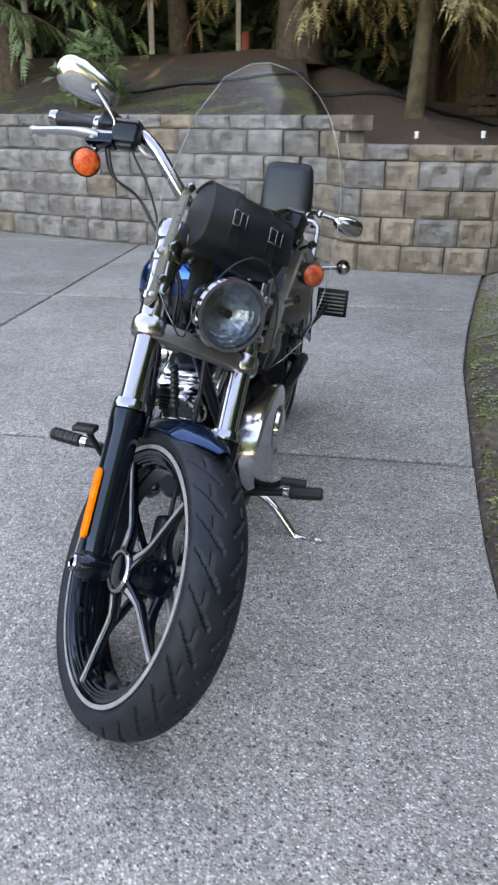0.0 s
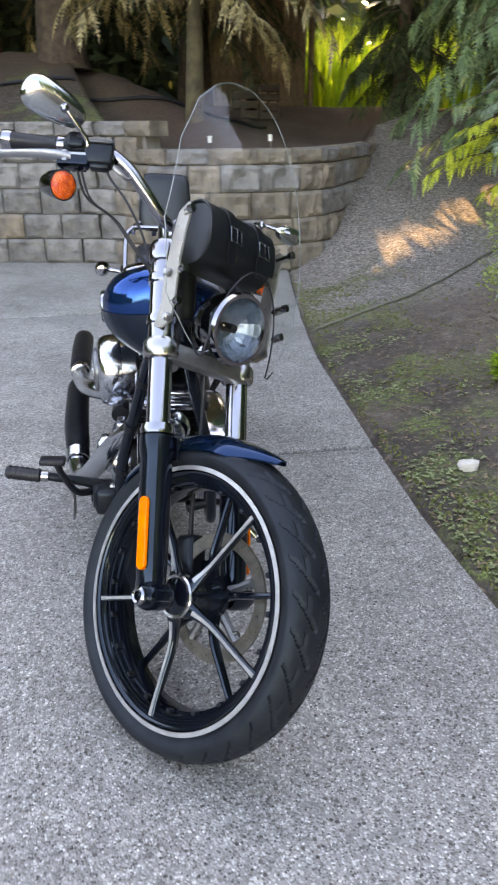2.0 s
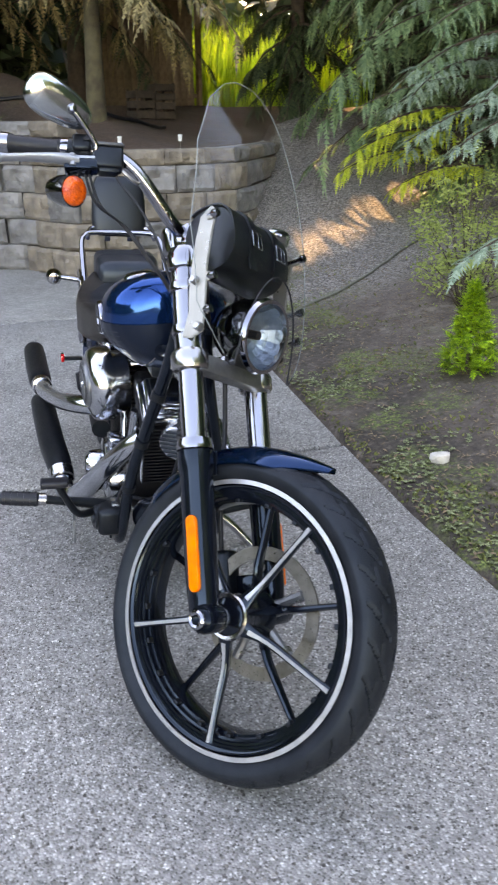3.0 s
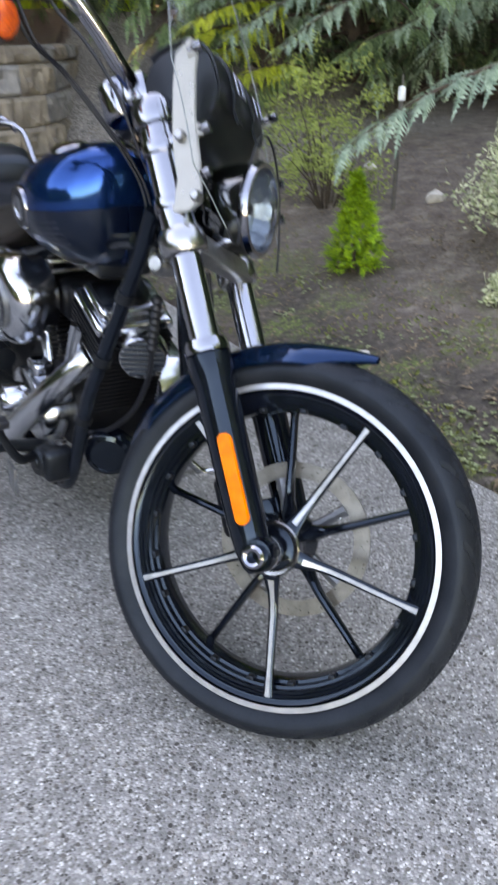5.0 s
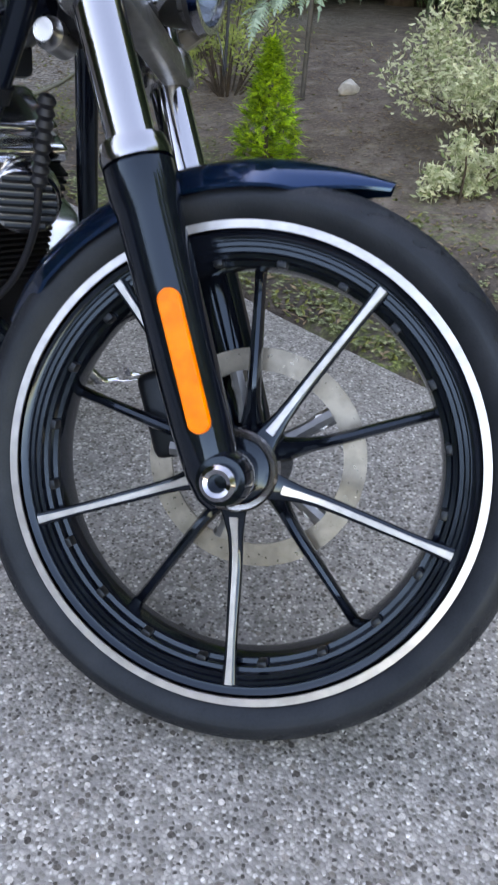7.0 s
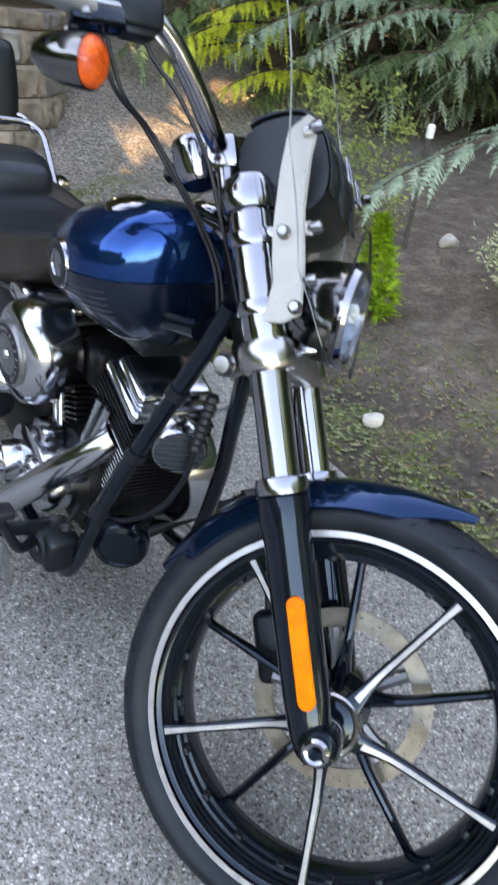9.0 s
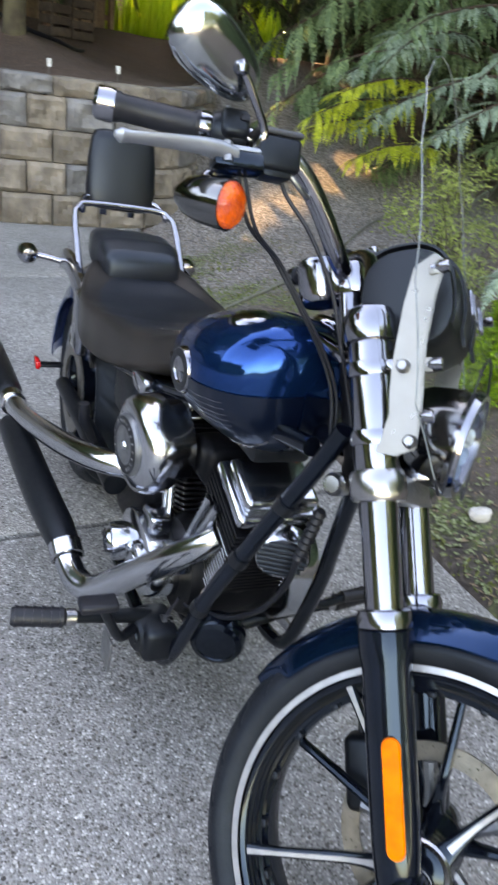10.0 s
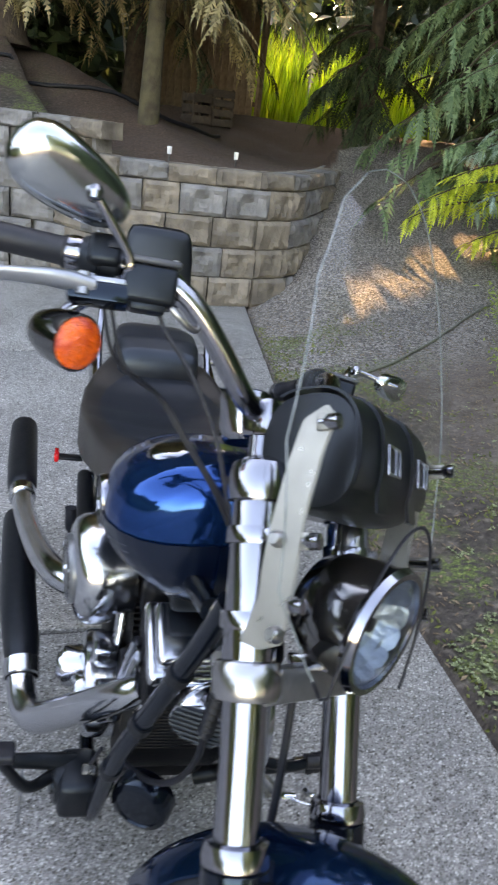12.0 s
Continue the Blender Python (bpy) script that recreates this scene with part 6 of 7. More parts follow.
# ---- planting, fence and small things of the garden ----
def in_gap(p):
    """True where high crowns are cut open to put sun on path and grass."""
    if p.z < 1.25:
        return False
    q = p - sun_dir * ((p.z - 0.30) / sun_dir.z)
    ax, ay, bx, by = 2.55, 6.27, 4.7, 6.27
    t = max(0.0, min(1.0, ((q.x - ax) * (bx - ax) + (q.y - ay) * (by - ay)) / ((bx - ax) ** 2 + (by - ay) ** 2)))
    if math.hypot(q.x - ax - t * (bx - ax), q.y - ay - t * (by - ay)) < 0.11:
        return True
    q = p - sun_dir * ((p.z - 2.0) / sun_dir.z)
    return p.z > 3.4 and 7.2 < q.x < 11.5 and 17.6 < q.y < 21.5


class Leaves:
    """Collects small faces of foliage for one mesh."""
    def __init__(self, seed):
        self.v, self.f, self.r = [], [], random.Random(seed)

    def quad(self, a, b, c, d):
        n = len(self.v)
        self.v += [tuple(a), tuple(b), tuple(c), tuple(d)]
        self.f.append((n, n + 1, n + 2, n + 3))

    def tri(self, a, b, c):
        n = len(self.v)
        self.v += [tuple(a), tuple(b), tuple(c)]
        self.f.append((n, n + 1, n + 2))

    def leaf(self, at, d, side, length, width):
        """A pointed leaf of two triangles folded along its middle."""
        mid, tip = at + d * length * 0.45, at + d * length
        if any(in_gap(p) for p in (at, at.lerp(tip, 0.25), mid, at.lerp(tip, 0.75), tip, mid + side * width / 2, mid - side * width / 2)):
            return
        n = len(self.v)
        fold = d.cross(side).normalized() * width * 0.25
        self.v += [tuple(at), tuple(mid + side * width / 2 + fold), tuple(tip), tuple(mid - side * width / 2 + fold)]
        self.f += [(n, n + 1, n + 2), (n, n + 2, n + 3)]

    def frond(self, at, d, length, width, droop, pairs=9):
        """A flat drooping spray with leaflets on both sides."""
        d = d.normalized()
        if in_gap(at) or in_gap(at + d * length * 0.5) or in_gap(at + d * length + Vector((0, 0, -0.3 * droop * length))):
            return
        r = self.r
        p = at.copy()
        side = d.cross(Vector((0, 0, 1)))
        side = side.normalized() if side.length > 1e-3 else Vector((1, 0, 0))
        side = (side + Vector((0, 0, r.uniform(-0.5, 0.5)))).normalized()
        for k in range(pairs):
            u = k / pairs
            d = (d + Vector((0, 0, -droop / pairs))).normalized()
            nxt = p + d * length / pairs
            w = width * (1 - u) ** 0.7 * (0.35 + min(1, u * 4) * 0.65)
            for s in (-1, 1):
                tip = p + (side * s * 0.75 + d * 0.65).normalized() * w * r.uniform(0.7, 1.15) + Vector((0, 0, -droop * 0.25 * w))
                self.tri(p, tip, nxt)
            p = nxt
        self.tri(p - side * width * 0.08, p + side * width * 0.08, p + d * length / pairs * 1.6)

    def mesh(self, name, material):
        me = bpy.data.meshes.new(name)
        me.from_pydata(self.v, [], self.f)
        me.materials.append(material)
        return me


def limb(pts, r0, r1, seg=8):
    n = len(pts)
    return tube(pts, [r0 + (r1 - r0) * i / (n - 1) for i in range(n)], seg)


M_CEDAR = leaf_mat("cedar_green", (0.075, 0.140, 0.062), (0.21, 0.30, 0.14), 0.4)
M_YELLOW = leaf_mat("cedar_yellow", (0.34, 0.42, 0.03), (0.70, 0.74, 0.10), 0.5)
M_BLUEGREEN = leaf_mat("juniper_bluegreen", (0.14, 0.22, 0.15), (0.36, 0.46, 0.34), 0.4)
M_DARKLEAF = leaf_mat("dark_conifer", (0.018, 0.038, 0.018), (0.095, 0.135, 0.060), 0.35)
M_BROWNLEAF = leaf_mat("dry_conifer", (0.14, 0.115, 0.052), (0.42, 0.33, 0.16), 0.45)
M_LIME = leaf_mat("lime_conifer", (0.045, 0.15, 0.006), (0.40, 0.60, 0.035), 0.25)
M_CREAM = leaf_mat("variegated_leaf", (0.20, 0.26, 0.10), (0.75, 0.75, 0.52), 0.35)
M_SPINDLY = leaf_mat("light_green_leaf", (0.14, 0.19, 0.04), (0.36, 0.42, 0.11), 0.4)
M_GRASS = leaf_mat("tall_grass", (0.22, 0.40, 0.03), (0.50, 0.68, 0.08), 0.5)
M_MOSSY = leaf_mat("moss_tufts", (0.05, 0.065, 0.012), (0.16, 0.17, 0.035), 0.2)
M_WEED = leaf_mat("weed_leaf", (0.070, 0.090, 0.034), (0.32, 0.36, 0.18), 0.25)
M_LITTER = mat("fallen_litter", (0.10, 0.065, 0.04), 0.9, 0.0, (0.25, 0.18, 0.11), 40, rand=0.0)


def conifer(x, y, height, spread, low, seed, bark, needle, label, detail=1.0, radius=0.14, bare=0.0, frond_len=0.34, upper=1500, crown=None):
    """A conifer: tapered trunk, drooping limbs with sprays low down, clumps of foliage above."""
    r = random.Random(seed)
    z0 = ground_z(x, y) - 0.05
    tree = thing("conifer_tree", (x, y, z0), label, "tree")
    pts = [Vector((x + 0.03 * math.sin(k * 1.7 + seed), y + 0.03 * math.cos(k * 1.3 + seed), z0 + height * k / 12)) for k in range(13)]
    pts = [pts[0] - Vector((0, 0, 0.1))] + pts
    part("trunk", tube(pts, [radius * 1.5, radius * 1.25] + [max(0.02, radius * (1 - 0.92 * k / 12)) for k in range(1, 13)], 16), bark, tree)
    lv = Leaves(seed)
    n_low = int(34 * detail)
    for k in range(n_low):
        z = z0 + low + (3.2 - low) * (k / n_low) ** 0.8 + r.uniform(-0.1, 0.1)
        a = r.uniform(0, 2 * math.pi)
        ln = spread * r.uniform(0.65, 1.1)
        d = Vector((math.cos(a), math.sin(a), r.uniform(0.05, 0.35)))
        p = Vector((x, y, z))
        line = [p.copy()]
        m_ = 7
        for q in range(m_):
            d = (d + Vector((r.uniform(-0.1, 0.1), r.uniform(-0.1, 0.1), -0.16))).normalized()
            p = p + d * ln / m_
            line.append(p.copy())
        if any(in_gap(p) for p in line):
            continue
        part("limb", tube(line, [0.022 * (1 - 0.9 * q / m_) for q in range(m_ + 1)], 5), bark, tree)
        for q in range(1, m_ + 1):
            if q / m_ < bare:
                continue
            t = (line[q] - line[q - 1]).normalized()
            sd = t.cross(Vector((0, 0, 1))).normalized()
            for s in range(int(4 * min(detail, 1.3))):
                dirv = (t * r.uniform(0.2, 0.9) + sd * r.choice((-1, 1)) * r.uniform(0.3, 1.0) + Vector((0, 0, r.uniform(-0.3, 0.1))))
                lv.frond(line[q - 1].lerp(line[q], r.random()), dirv, frond_len * r.uniform(0.7, 1.25), 0.10 * frond_len / 0.34 * r.uniform(0.8, 1.3), r.uniform(0.8, 1.7), 8)
    # unseen tall crown over the view, sized to block sun: clumps of broad sprays
    for k in range(upper):
        u = r.random() ** 0.85
        z = z0 + 2.6 + (height - 2.6) * u
        rad = (crown or spread * 1.15) * (1 - 0.85 * u) * math.sqrt(r.random())
        a = r.uniform(0, 2 * math.pi)
        c = Vector((x + rad * math.cos(a), y + rad * math.sin(a), z))
        d = Vector((math.cos(a), math.sin(a), r.uniform(-0.8, 0.1))).normalized()
        lv.leaf(c, d, d.cross(Vector((0, 0, 1))).normalized(), r.uniform(0.45, 0.9), r.uniform(0.25, 0.5))
    ob = new("crown", lv.mesh("crown", needle))
    ob.parent = tree
    ob.matrix_parent_inverse = Matrix.Translation(-Vector(tree.location))
    return tree


# row behind the wall
conifer(-5.6, 12.2, 13, 2.4, 1.0, 1, M_BARK, M_CEDAR, "tall dark green conifer behind the retaining wall", 0.8, upper=2700)
conifer(-3.3, 11.8, 14, 2.3, 0.9, 2, M_BARK, M_CEDAR, "tall green conifer with low hanging branches", 1.0, upper=2700)
conifer(-1.0, 13.2, 14, 2.6, 1.2, 3, M_BARK, M_DARKLEAF, "dark conifer in the back row", 0.8, upper=2700)
conifer(0.75, 11.4, 15, 2.6, 1.05, 4, M_BARK, M_BROWNLEAF, "thick-trunked conifer with dry brownish low branches", 1.1, 0.26, upper=2700)
conifer(1.86, 8.95, 13, 2.0, 1.25, 5, M_BARKMOSS, M_BROWNLEAF, "slender conifer with mossy trunk on the mound", 1.2, 0.088, upper=2700)
conifer(3.0, 13.6, 14, 2.4, 1.3, 6, M_BARK, M_DARKLEAF, "dark conifer behind the fence", 0.8, upper=4200, crown=3.0)
conifer(5.1, 10.2, 11, 1.0, 0.15, 7, M_BARK, M_DARKLEAF, "narrow near-black conifer beside the path", 2.2, 0.10, frond_len=0.28, upper=3400, crown=2.3)
conifer(6.6, 9.4, 13, 2.0, 0.3, 8, M_BARK, M_DARKLEAF, "dark green conifer above the path", 1.6, 0.16, upper=3200, crown=2.5)
conifer(5.6, 7.4, 12, 2.1, 0.5, 9, M_BARK, M_CEDAR, "spreading cedar with drooping green branches beside the path", 2.2, 0.17)
conifer(7.4, 5.4, 12, 2.5, 0.4, 10, M_BARK, M_BLUEGREEN, "blue-green cedar with long drooping branches", 2.0, 0.18)
conifer(9.6, 7.4, 13, 2.6, 0.3, 11, M_BARK, M_DARKLEAF, "dark conifer at the back of the garden", 1.3, 0.2)
conifer(11.0, 3.6, 12, 2.6, 0.3, 12, M_BARK, M_DARKLEAF, "dark conifer at the far side of the bed", 1.2, 0.2)
conifer(-8.4, 12.6, 13, 2.6, 1.0, 13, M_BARK, M_DARKLEAF, "tall dark conifer at the wall's far end", 0.6)
# Two conifers added only for their crowns, which block sun from drive and terrace.
conifer(3.5, 14.4, 15, 3.0, 2.9, 15, M_BARK, M_DARKLEAF, "added tall dark conifer screening the sun near the fence's end", 0.3, 0.14, upper=4200)
conifer(5.2, 17.6, 15, 2.0, 2.4, 16, M_BARK, M_DARKLEAF, "added tall dark conifer screening the sun behind the fence", 0.3, 0.16, upper=4200, crown=2.9)
conifer(9.0, 12.5, 14, 2.8, 0.6, 14, M_BARK, M_DARKLEAF, "tall dark conifer in the back row", 0.7, 0.2, upper=4200, crown=3.4)


def low_branch(name, start, aim, length, fronds, material, label, seed, frond_len=0.30, droop=1.1):
    """A single low branch of a cedar reaching out over the bed, on its own stem."""
    r = random.Random(seed)
    th = thing(name, start, label, "branch")
    lv = Leaves(seed)
    p, d = Vector(start), Vector(aim).normalized()
    line = [p.copy()]
    for q in range(12):
        d = (d + Vector((r.uniform(-0.06, 0.06), r.uniform(-0.06, 0.06), -0.055))).normalized()
        p = p + d * length / 12
        line.append(p.copy())
    part("stem", tube(line, [0.016 * (1 - 0.9 * q / 12) + 0.002 for q in range(13)], 6), M_BARK, th)
    for q in range(fronds):
        u = (q + r.random()) / fronds
        i = min(11, int(u * 12))
        t = (line[i + 1] - line[i]).normalized()
        sd = t.cross(Vector((0, 0, 1))).normalized()
        dv = t * r.uniform(0.4, 1.0) + sd * (1 if q % 2 else -1) * r.uniform(0.4, 1.1) + Vector((0, 0, r.uniform(-0.2, 0.25)))
        lv.frond(line[i].lerp(line[i + 1], r.random()), dv, frond_len * r.uniform(0.6, 1.2) * (1.1 - 0.5 * u), 0.075, droop * r.uniform(0.7, 1.3), 9)
    ob = new("foliage", lv.mesh("foliage", material))
    ob.parent = th
    ob.matrix_parent_inverse = Matrix.Translation(-Vector(start))
    return th


# yellow-tipped and green branches hanging over the path
rb = random.Random(3)
for k, (z, ln, m_) in enumerate(((0.95, 1.25, M_YELLOW), (1.12, 1.3, M_YELLOW), (1.30, 1.35, M_YELLOW), (0.80, 1.1, M_YELLOW), (1.55, 1.6, M_CEDAR), (1.85, 1.8, M_CEDAR), (2.15, 1.9, M_CEDAR))):
    low_branch("cedar_branch", (4.55 + 0.1 * k, 6.55 - 0.12 * k, z + 0.05), (-1, rb.uniform(-0.25, 0.15), 0.22), ln, 46, m_, "drooping cedar branch with yellow-green tips over the path" if m_ is M_YELLOW else "drooping green cedar branch over the path", 60 + k, 0.34)
for k, (sx, sy_, z, ln) in enumerate(((3.05, 2.40, 1.06, 1.62), (4.6, 4.6, 1.45, 1.7), (4.9, 4.9, 1.85, 1.8), (5.0, 4.2, 2.2, 1.9), (4.9, 5.4, 1.5, 1.6), (5.0, 5.6, 2.0, 1.8))):
    low_branch("juniper_branch", (sx, sy_, z), (-1, rb.uniform(-0.3, 0.1) if k else 0.30, 0.10), ln, 60, M_BLUEGREEN, "blue-green feathery branch reaching over the bed", 80 + k, 0.30, 0.7)


for k in range(16):
    z = 1.15 + 0.125 * k
    low_branch("cedar_branch", (4.9 + rb.uniform(-0.3, 0.9), 4.9 + rb.uniform(-0.8, 1.9), z), (-1, rb.uniform(-0.6, 0.25), 0.16), rb.uniform(1.1, 1.7), 54, M_BLUEGREEN if k % 3 else M_CEDAR, "drooping green cedar branch at the bed's back", 120 + k, 0.32, 0.9)


def skirted_cedar(x, y, height, seed, needle, inner, label, lean):
    """A cedar clothed to the ground: drooping limbs in tiers, bright outer sprays over a dark inside."""
    r = random.Random(seed)
    z0 = ground_z(x, y) - 0.05
    tree = thing("cedar_tree", (x, y, z0), label, "tree")
    trunk = [Vector((x + 0.02 * math.sin(k * 1.9), y + 0.02 * math.cos(k * 1.3), z0 - 0.1 + height * k / 10)) for k in range(11)]
    part("trunk", tube(trunk, [0.15 * (1 - 0.9 * k / 10) + 0.01 for k in range(11)], 12), M_BARK, tree)
    # a darker leaf colour near the trunk paints the crown's inner shade
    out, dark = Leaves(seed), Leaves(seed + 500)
    for k in range(64):
        z = z0 + 0.30 + 3.4 * (k / 64) ** 1.1
        a = lean + r.uniform(-1.9, 1.9)
        ln = (2.15 - 0.30 * (z - z0)) * r.uniform(0.7, 1.08)
        d = Vector((math.cos(a), math.sin(a), r.uniform(0.10, 0.35))).normalized()
        p, line = Vector((x, y, z)), [Vector((x, y, z))]
        for q in range(9):
            d = (d + Vector((r.uniform(-0.08, 0.08), r.uniform(-0.08, 0.08), -0.085))).normalized()
            p = p + d * ln / 9
            p.z = max(p.z, ground_z(p.x, p.y) + 0.10)
            line.append(p.copy())
        if in_gap(line[5]):
            continue
        part("limb", tube(line, [0.020 * (1 - 0.9 * q / 9) + 0.001 for q in range(10)], 5), M_BARK, tree)
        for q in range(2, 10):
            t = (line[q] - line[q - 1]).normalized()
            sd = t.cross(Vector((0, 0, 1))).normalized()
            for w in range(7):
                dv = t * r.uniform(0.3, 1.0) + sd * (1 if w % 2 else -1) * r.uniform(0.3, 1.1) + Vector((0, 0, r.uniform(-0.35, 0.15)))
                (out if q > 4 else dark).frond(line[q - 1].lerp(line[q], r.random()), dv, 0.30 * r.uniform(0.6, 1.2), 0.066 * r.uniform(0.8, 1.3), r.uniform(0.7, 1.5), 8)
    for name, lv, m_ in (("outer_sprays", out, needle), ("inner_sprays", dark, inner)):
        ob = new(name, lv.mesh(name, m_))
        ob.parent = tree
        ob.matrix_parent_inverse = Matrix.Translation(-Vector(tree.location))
    return tree


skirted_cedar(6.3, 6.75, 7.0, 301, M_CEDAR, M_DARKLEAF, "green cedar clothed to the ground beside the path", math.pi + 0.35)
skirted_cedar(7.1, 5.30, 7.5, 302, M_DARKLEAF, M_DARKLEAF, "dark green cedar clothed to the ground at the bed's back", math.pi + 0.1)
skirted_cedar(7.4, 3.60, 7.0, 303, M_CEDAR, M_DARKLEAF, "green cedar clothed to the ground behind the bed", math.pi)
skirted_cedar(7.9, 2.20, 7.0, 304, M_DARKLEAF, M_DARKLEAF, "dark green cedar clothed to the ground behind the bed", math.pi - 0.1)


def lime_bush(x, y, h, seed):
    """A small upright conifer of many lime-green fans."""
    r = random.Random(seed)
    z0 = ground_z(x, y)
    th = thing("dwarf_conifer", (x, y, z0), "small bright lime-green dwarf conifer in bare soil", "bush")
    part("stem", tube([(x, y, z0 - 0.03), (x, y, z0 + h * 0.6)], [0.012, 0.005], 8), M_BARK, th)
    lv = Leaves(seed)
    for k in range(92):
        u = (k + r.random()) / 92
        a = k * 2.39996 + r.uniform(-0.4, 0.4)
        rad = 0.135 * (1 - u) ** 0.66 * (0.70 + 0.30 * min(1, u * 5)) * r.uniform(0.72, 1.12)
        c = Vector((x + rad * math.cos(a), y + rad * math.sin(a), z0 + 0.03 + h * 0.90 * u))
        up = Vector((math.cos(a) * 0.8, math.sin(a) * 0.8, 0.6)).normalized()
        for w in range(13):
            d = (up + Vector((r.gauss(0, 0.55), r.gauss(0, 0.55), r.gauss(0, 0.45)))).normalized()
            lv.frond(c - up * 0.03, d, 0.062 * r.uniform(0.6, 1.25) * (1.0 - 0.3 * u), 0.036, 0.35, 4)
    ob = new("foliage", lv.mesh("foliage", M_LIME))
    ob.parent = th
    ob.matrix_parent_inverse = Matrix.Translation(-Vector(th.location))


lime_bush(1.75, 2.98, 0.47, 21)


def leafy_shrub(name, x, y, h, rad, n, leaf, material, label, seed, stems=14, clumps=40):
    """A loose shrub: thin stems and many small leaves in clumps, with gaps."""
    r = random.Random(seed)
    z0 = ground_z(x, y)
    th = thing(name, (x, y, z0), label, "shrub")
    lv = Leaves(seed)
    cs = []
    for k in range(clumps):
        a, u = r.uniform(0, 6.283), r.random()
        rr = rad * math.sqrt(r.random()) * (0.65 + 0.5 * math.sin(math.pi * min(1, 0.15 + u * 0.85)))
        c = Vector((x + rr * math.cos(a), y + rr * math.sin(a), z0 + h * (0.10 + 0.88 * u) * (1 - 0.25 * (rr / rad) ** 2)))
        cs.append(c)
        if k < stems:
            part("stem", tube([(x + 0.05 * math.cos(a), y + 0.05 * math.sin(a), z0 - 0.02), (x + rr * 0.5 * math.cos(a), y + rr * 0.5 * math.sin(a), z0 + (c.z - z0) * 0.55), tuple(c)], [0.006, 0.004, 0.002], 5), M_BARK, th)
    for k in range(n):
        c = r.choice(cs)
        p = c + Vector((r.gauss(0, 1), r.gauss(0, 1), r.gauss(0, 0.8))) * rad * 0.13
        d = Vector((r.gauss(0, 1), r.gauss(0, 1), r.gauss(0.2, 0.8))).normalized()
        sd = d.orthogonal().normalized()
        lv.leaf(p, d, sd, leaf * r.uniform(0.7, 1.3), leaf * 0.42)
    ob = new("foliage", lv.mesh("foliage", material))
    ob.parent = th
    ob.matrix_parent_inverse = Matrix.Translation(-Vector(th.location))


leafy_shrub("variegated_shrub", 2.36, 2.22, 0.80, 0.40, 9500, 0.029, M_CREAM, "cream and green variegated leafy shrub", 31, clumps=70)
leafy_shrub("variegated_shrub", 1.80, 2.12, 0.24, 0.17, 1800, 0.028, M_CREAM, "low cream and green variegated clump", 32, 8, 18)
leafy_shrub("open_shrub", 2.55, 3.85, 0.92, 0.36, 1900, 0.036, M_SPINDLY, "spindly light green shrub with thin bare stems", 33, 26, 40)
leafy_shrub("open_shrub", 3.2, 4.6, 0.9, 0.35, 1300, 0.036, M_SPINDLY, "spindly light green shrub with thin bare stems", 37, 22, 36)
leafy_shrub("broadleaf_shrub", -1.75, 9.75, 0.75, 0.34, 420, 0.16, M_CEDAR, "broad-leaved green shrub on the mound", 34, 10, 20)


# tall grass and light beyond the fence
def tall_grass():
    r, lv = random.Random(41), Leaves(41)
    for k in range(3400):
        x, y = r.uniform(6.7, 11.8), r.uniform(17.4, 21.5)
        z0 = 1.42
        h = r.uniform(0.9, 2.4)
        a = r.uniform(0, 6.283)
        lean = Vector((math.cos(a), math.sin(a), 0)) * h * r.uniform(0.1, 0.35)
        s = Vector((-math.sin(a), math.cos(a), 0)) * 0.016
        p0, p1, p2 = Vector((x, y, z0)), Vector((x, y, z0 + h * 0.6)) + lean * 0.3, Vector((x, y, z0 + h)) + lean
        lv.quad(p0 - s, p0 + s, p1 + s * 0.8, p1 - s * 0.8)
        lv.tri(p1 - s * 0.8, p1 + s * 0.8, p2)
    return tagged(new("tall_grass", lv.mesh("tall_grass", M_GRASS)), "tall sunlit yellow-green grass beyond the fence", "grass", kind="stuff")


tall_grass()
leafy_shrub("sunlit_shrub", 9.9, 21.8, 4.2, 2.1, 1500, 0.20, M_GRASS, "sunlit yellow-green bush beyond the fence", 43, 10, 50)


# wooden fence behind the mound
def fence(x0, y0, x1, y1, h, label, seed, w=0.14):
    r = random.Random(seed)
    ln = math.hypot(x1 - x0, y1 - y0)
    ang = math.degrees(math.atan2(y1 - y0, x1 - x0))
    zb = min(ground_z(x0, y0), ground_z(x1, y1)) - 0.05
    th = thing("wooden_fence", (x0, y0, zb), label, "fence")
    n = int(ln / (w + 0.006))
    me = mesh_of(box((0, 0, h / 2), (w, 0.02, h), 0.003), "board", M_FENCE)
    for k in range(n):
        ob = new("board", me)
        ob.parent = th
        ob.matrix_basis = Matrix.Rotation(radians(ang), 4, 'Z') @ Matrix.Translation(((w + 0.006) * (k + 0.5), 0, r.uniform(-0.015, 0.015)))
    rot = Matrix.Translation(th.location) @ Matrix.Rotation(radians(ang), 4, 'Z')
    for z in (0.35, h - 0.3):
        part("rail", box((ln / 2, 0.035, z), (ln, 0.04, 0.09), 0.004), M_FENCE, th, m=rot)
    for x in (0.0, ln):
        part("post", box((x, 0.0, h / 2), (0.10, 0.10, h + 0.1), 0.006), M_FENCE, th, m=rot)


fence(4.0, 16.4, 6.72, 17.0, 2.6, "weathered brown vertical-board wooden fence", 51, 0.17)
fence(6.5, 24.5, 15.0, 25.5, 2.2, "distant weathered wooden fence", 52)


# things kept by the fence
M_OLDWOOD = mat("dark_old_wood", (0.030, 0.022, 0.016), 0.85, 0.0, (0.065, 0.048, 0.036), 14, bump=0.3, bscale=60, rand=0.2)
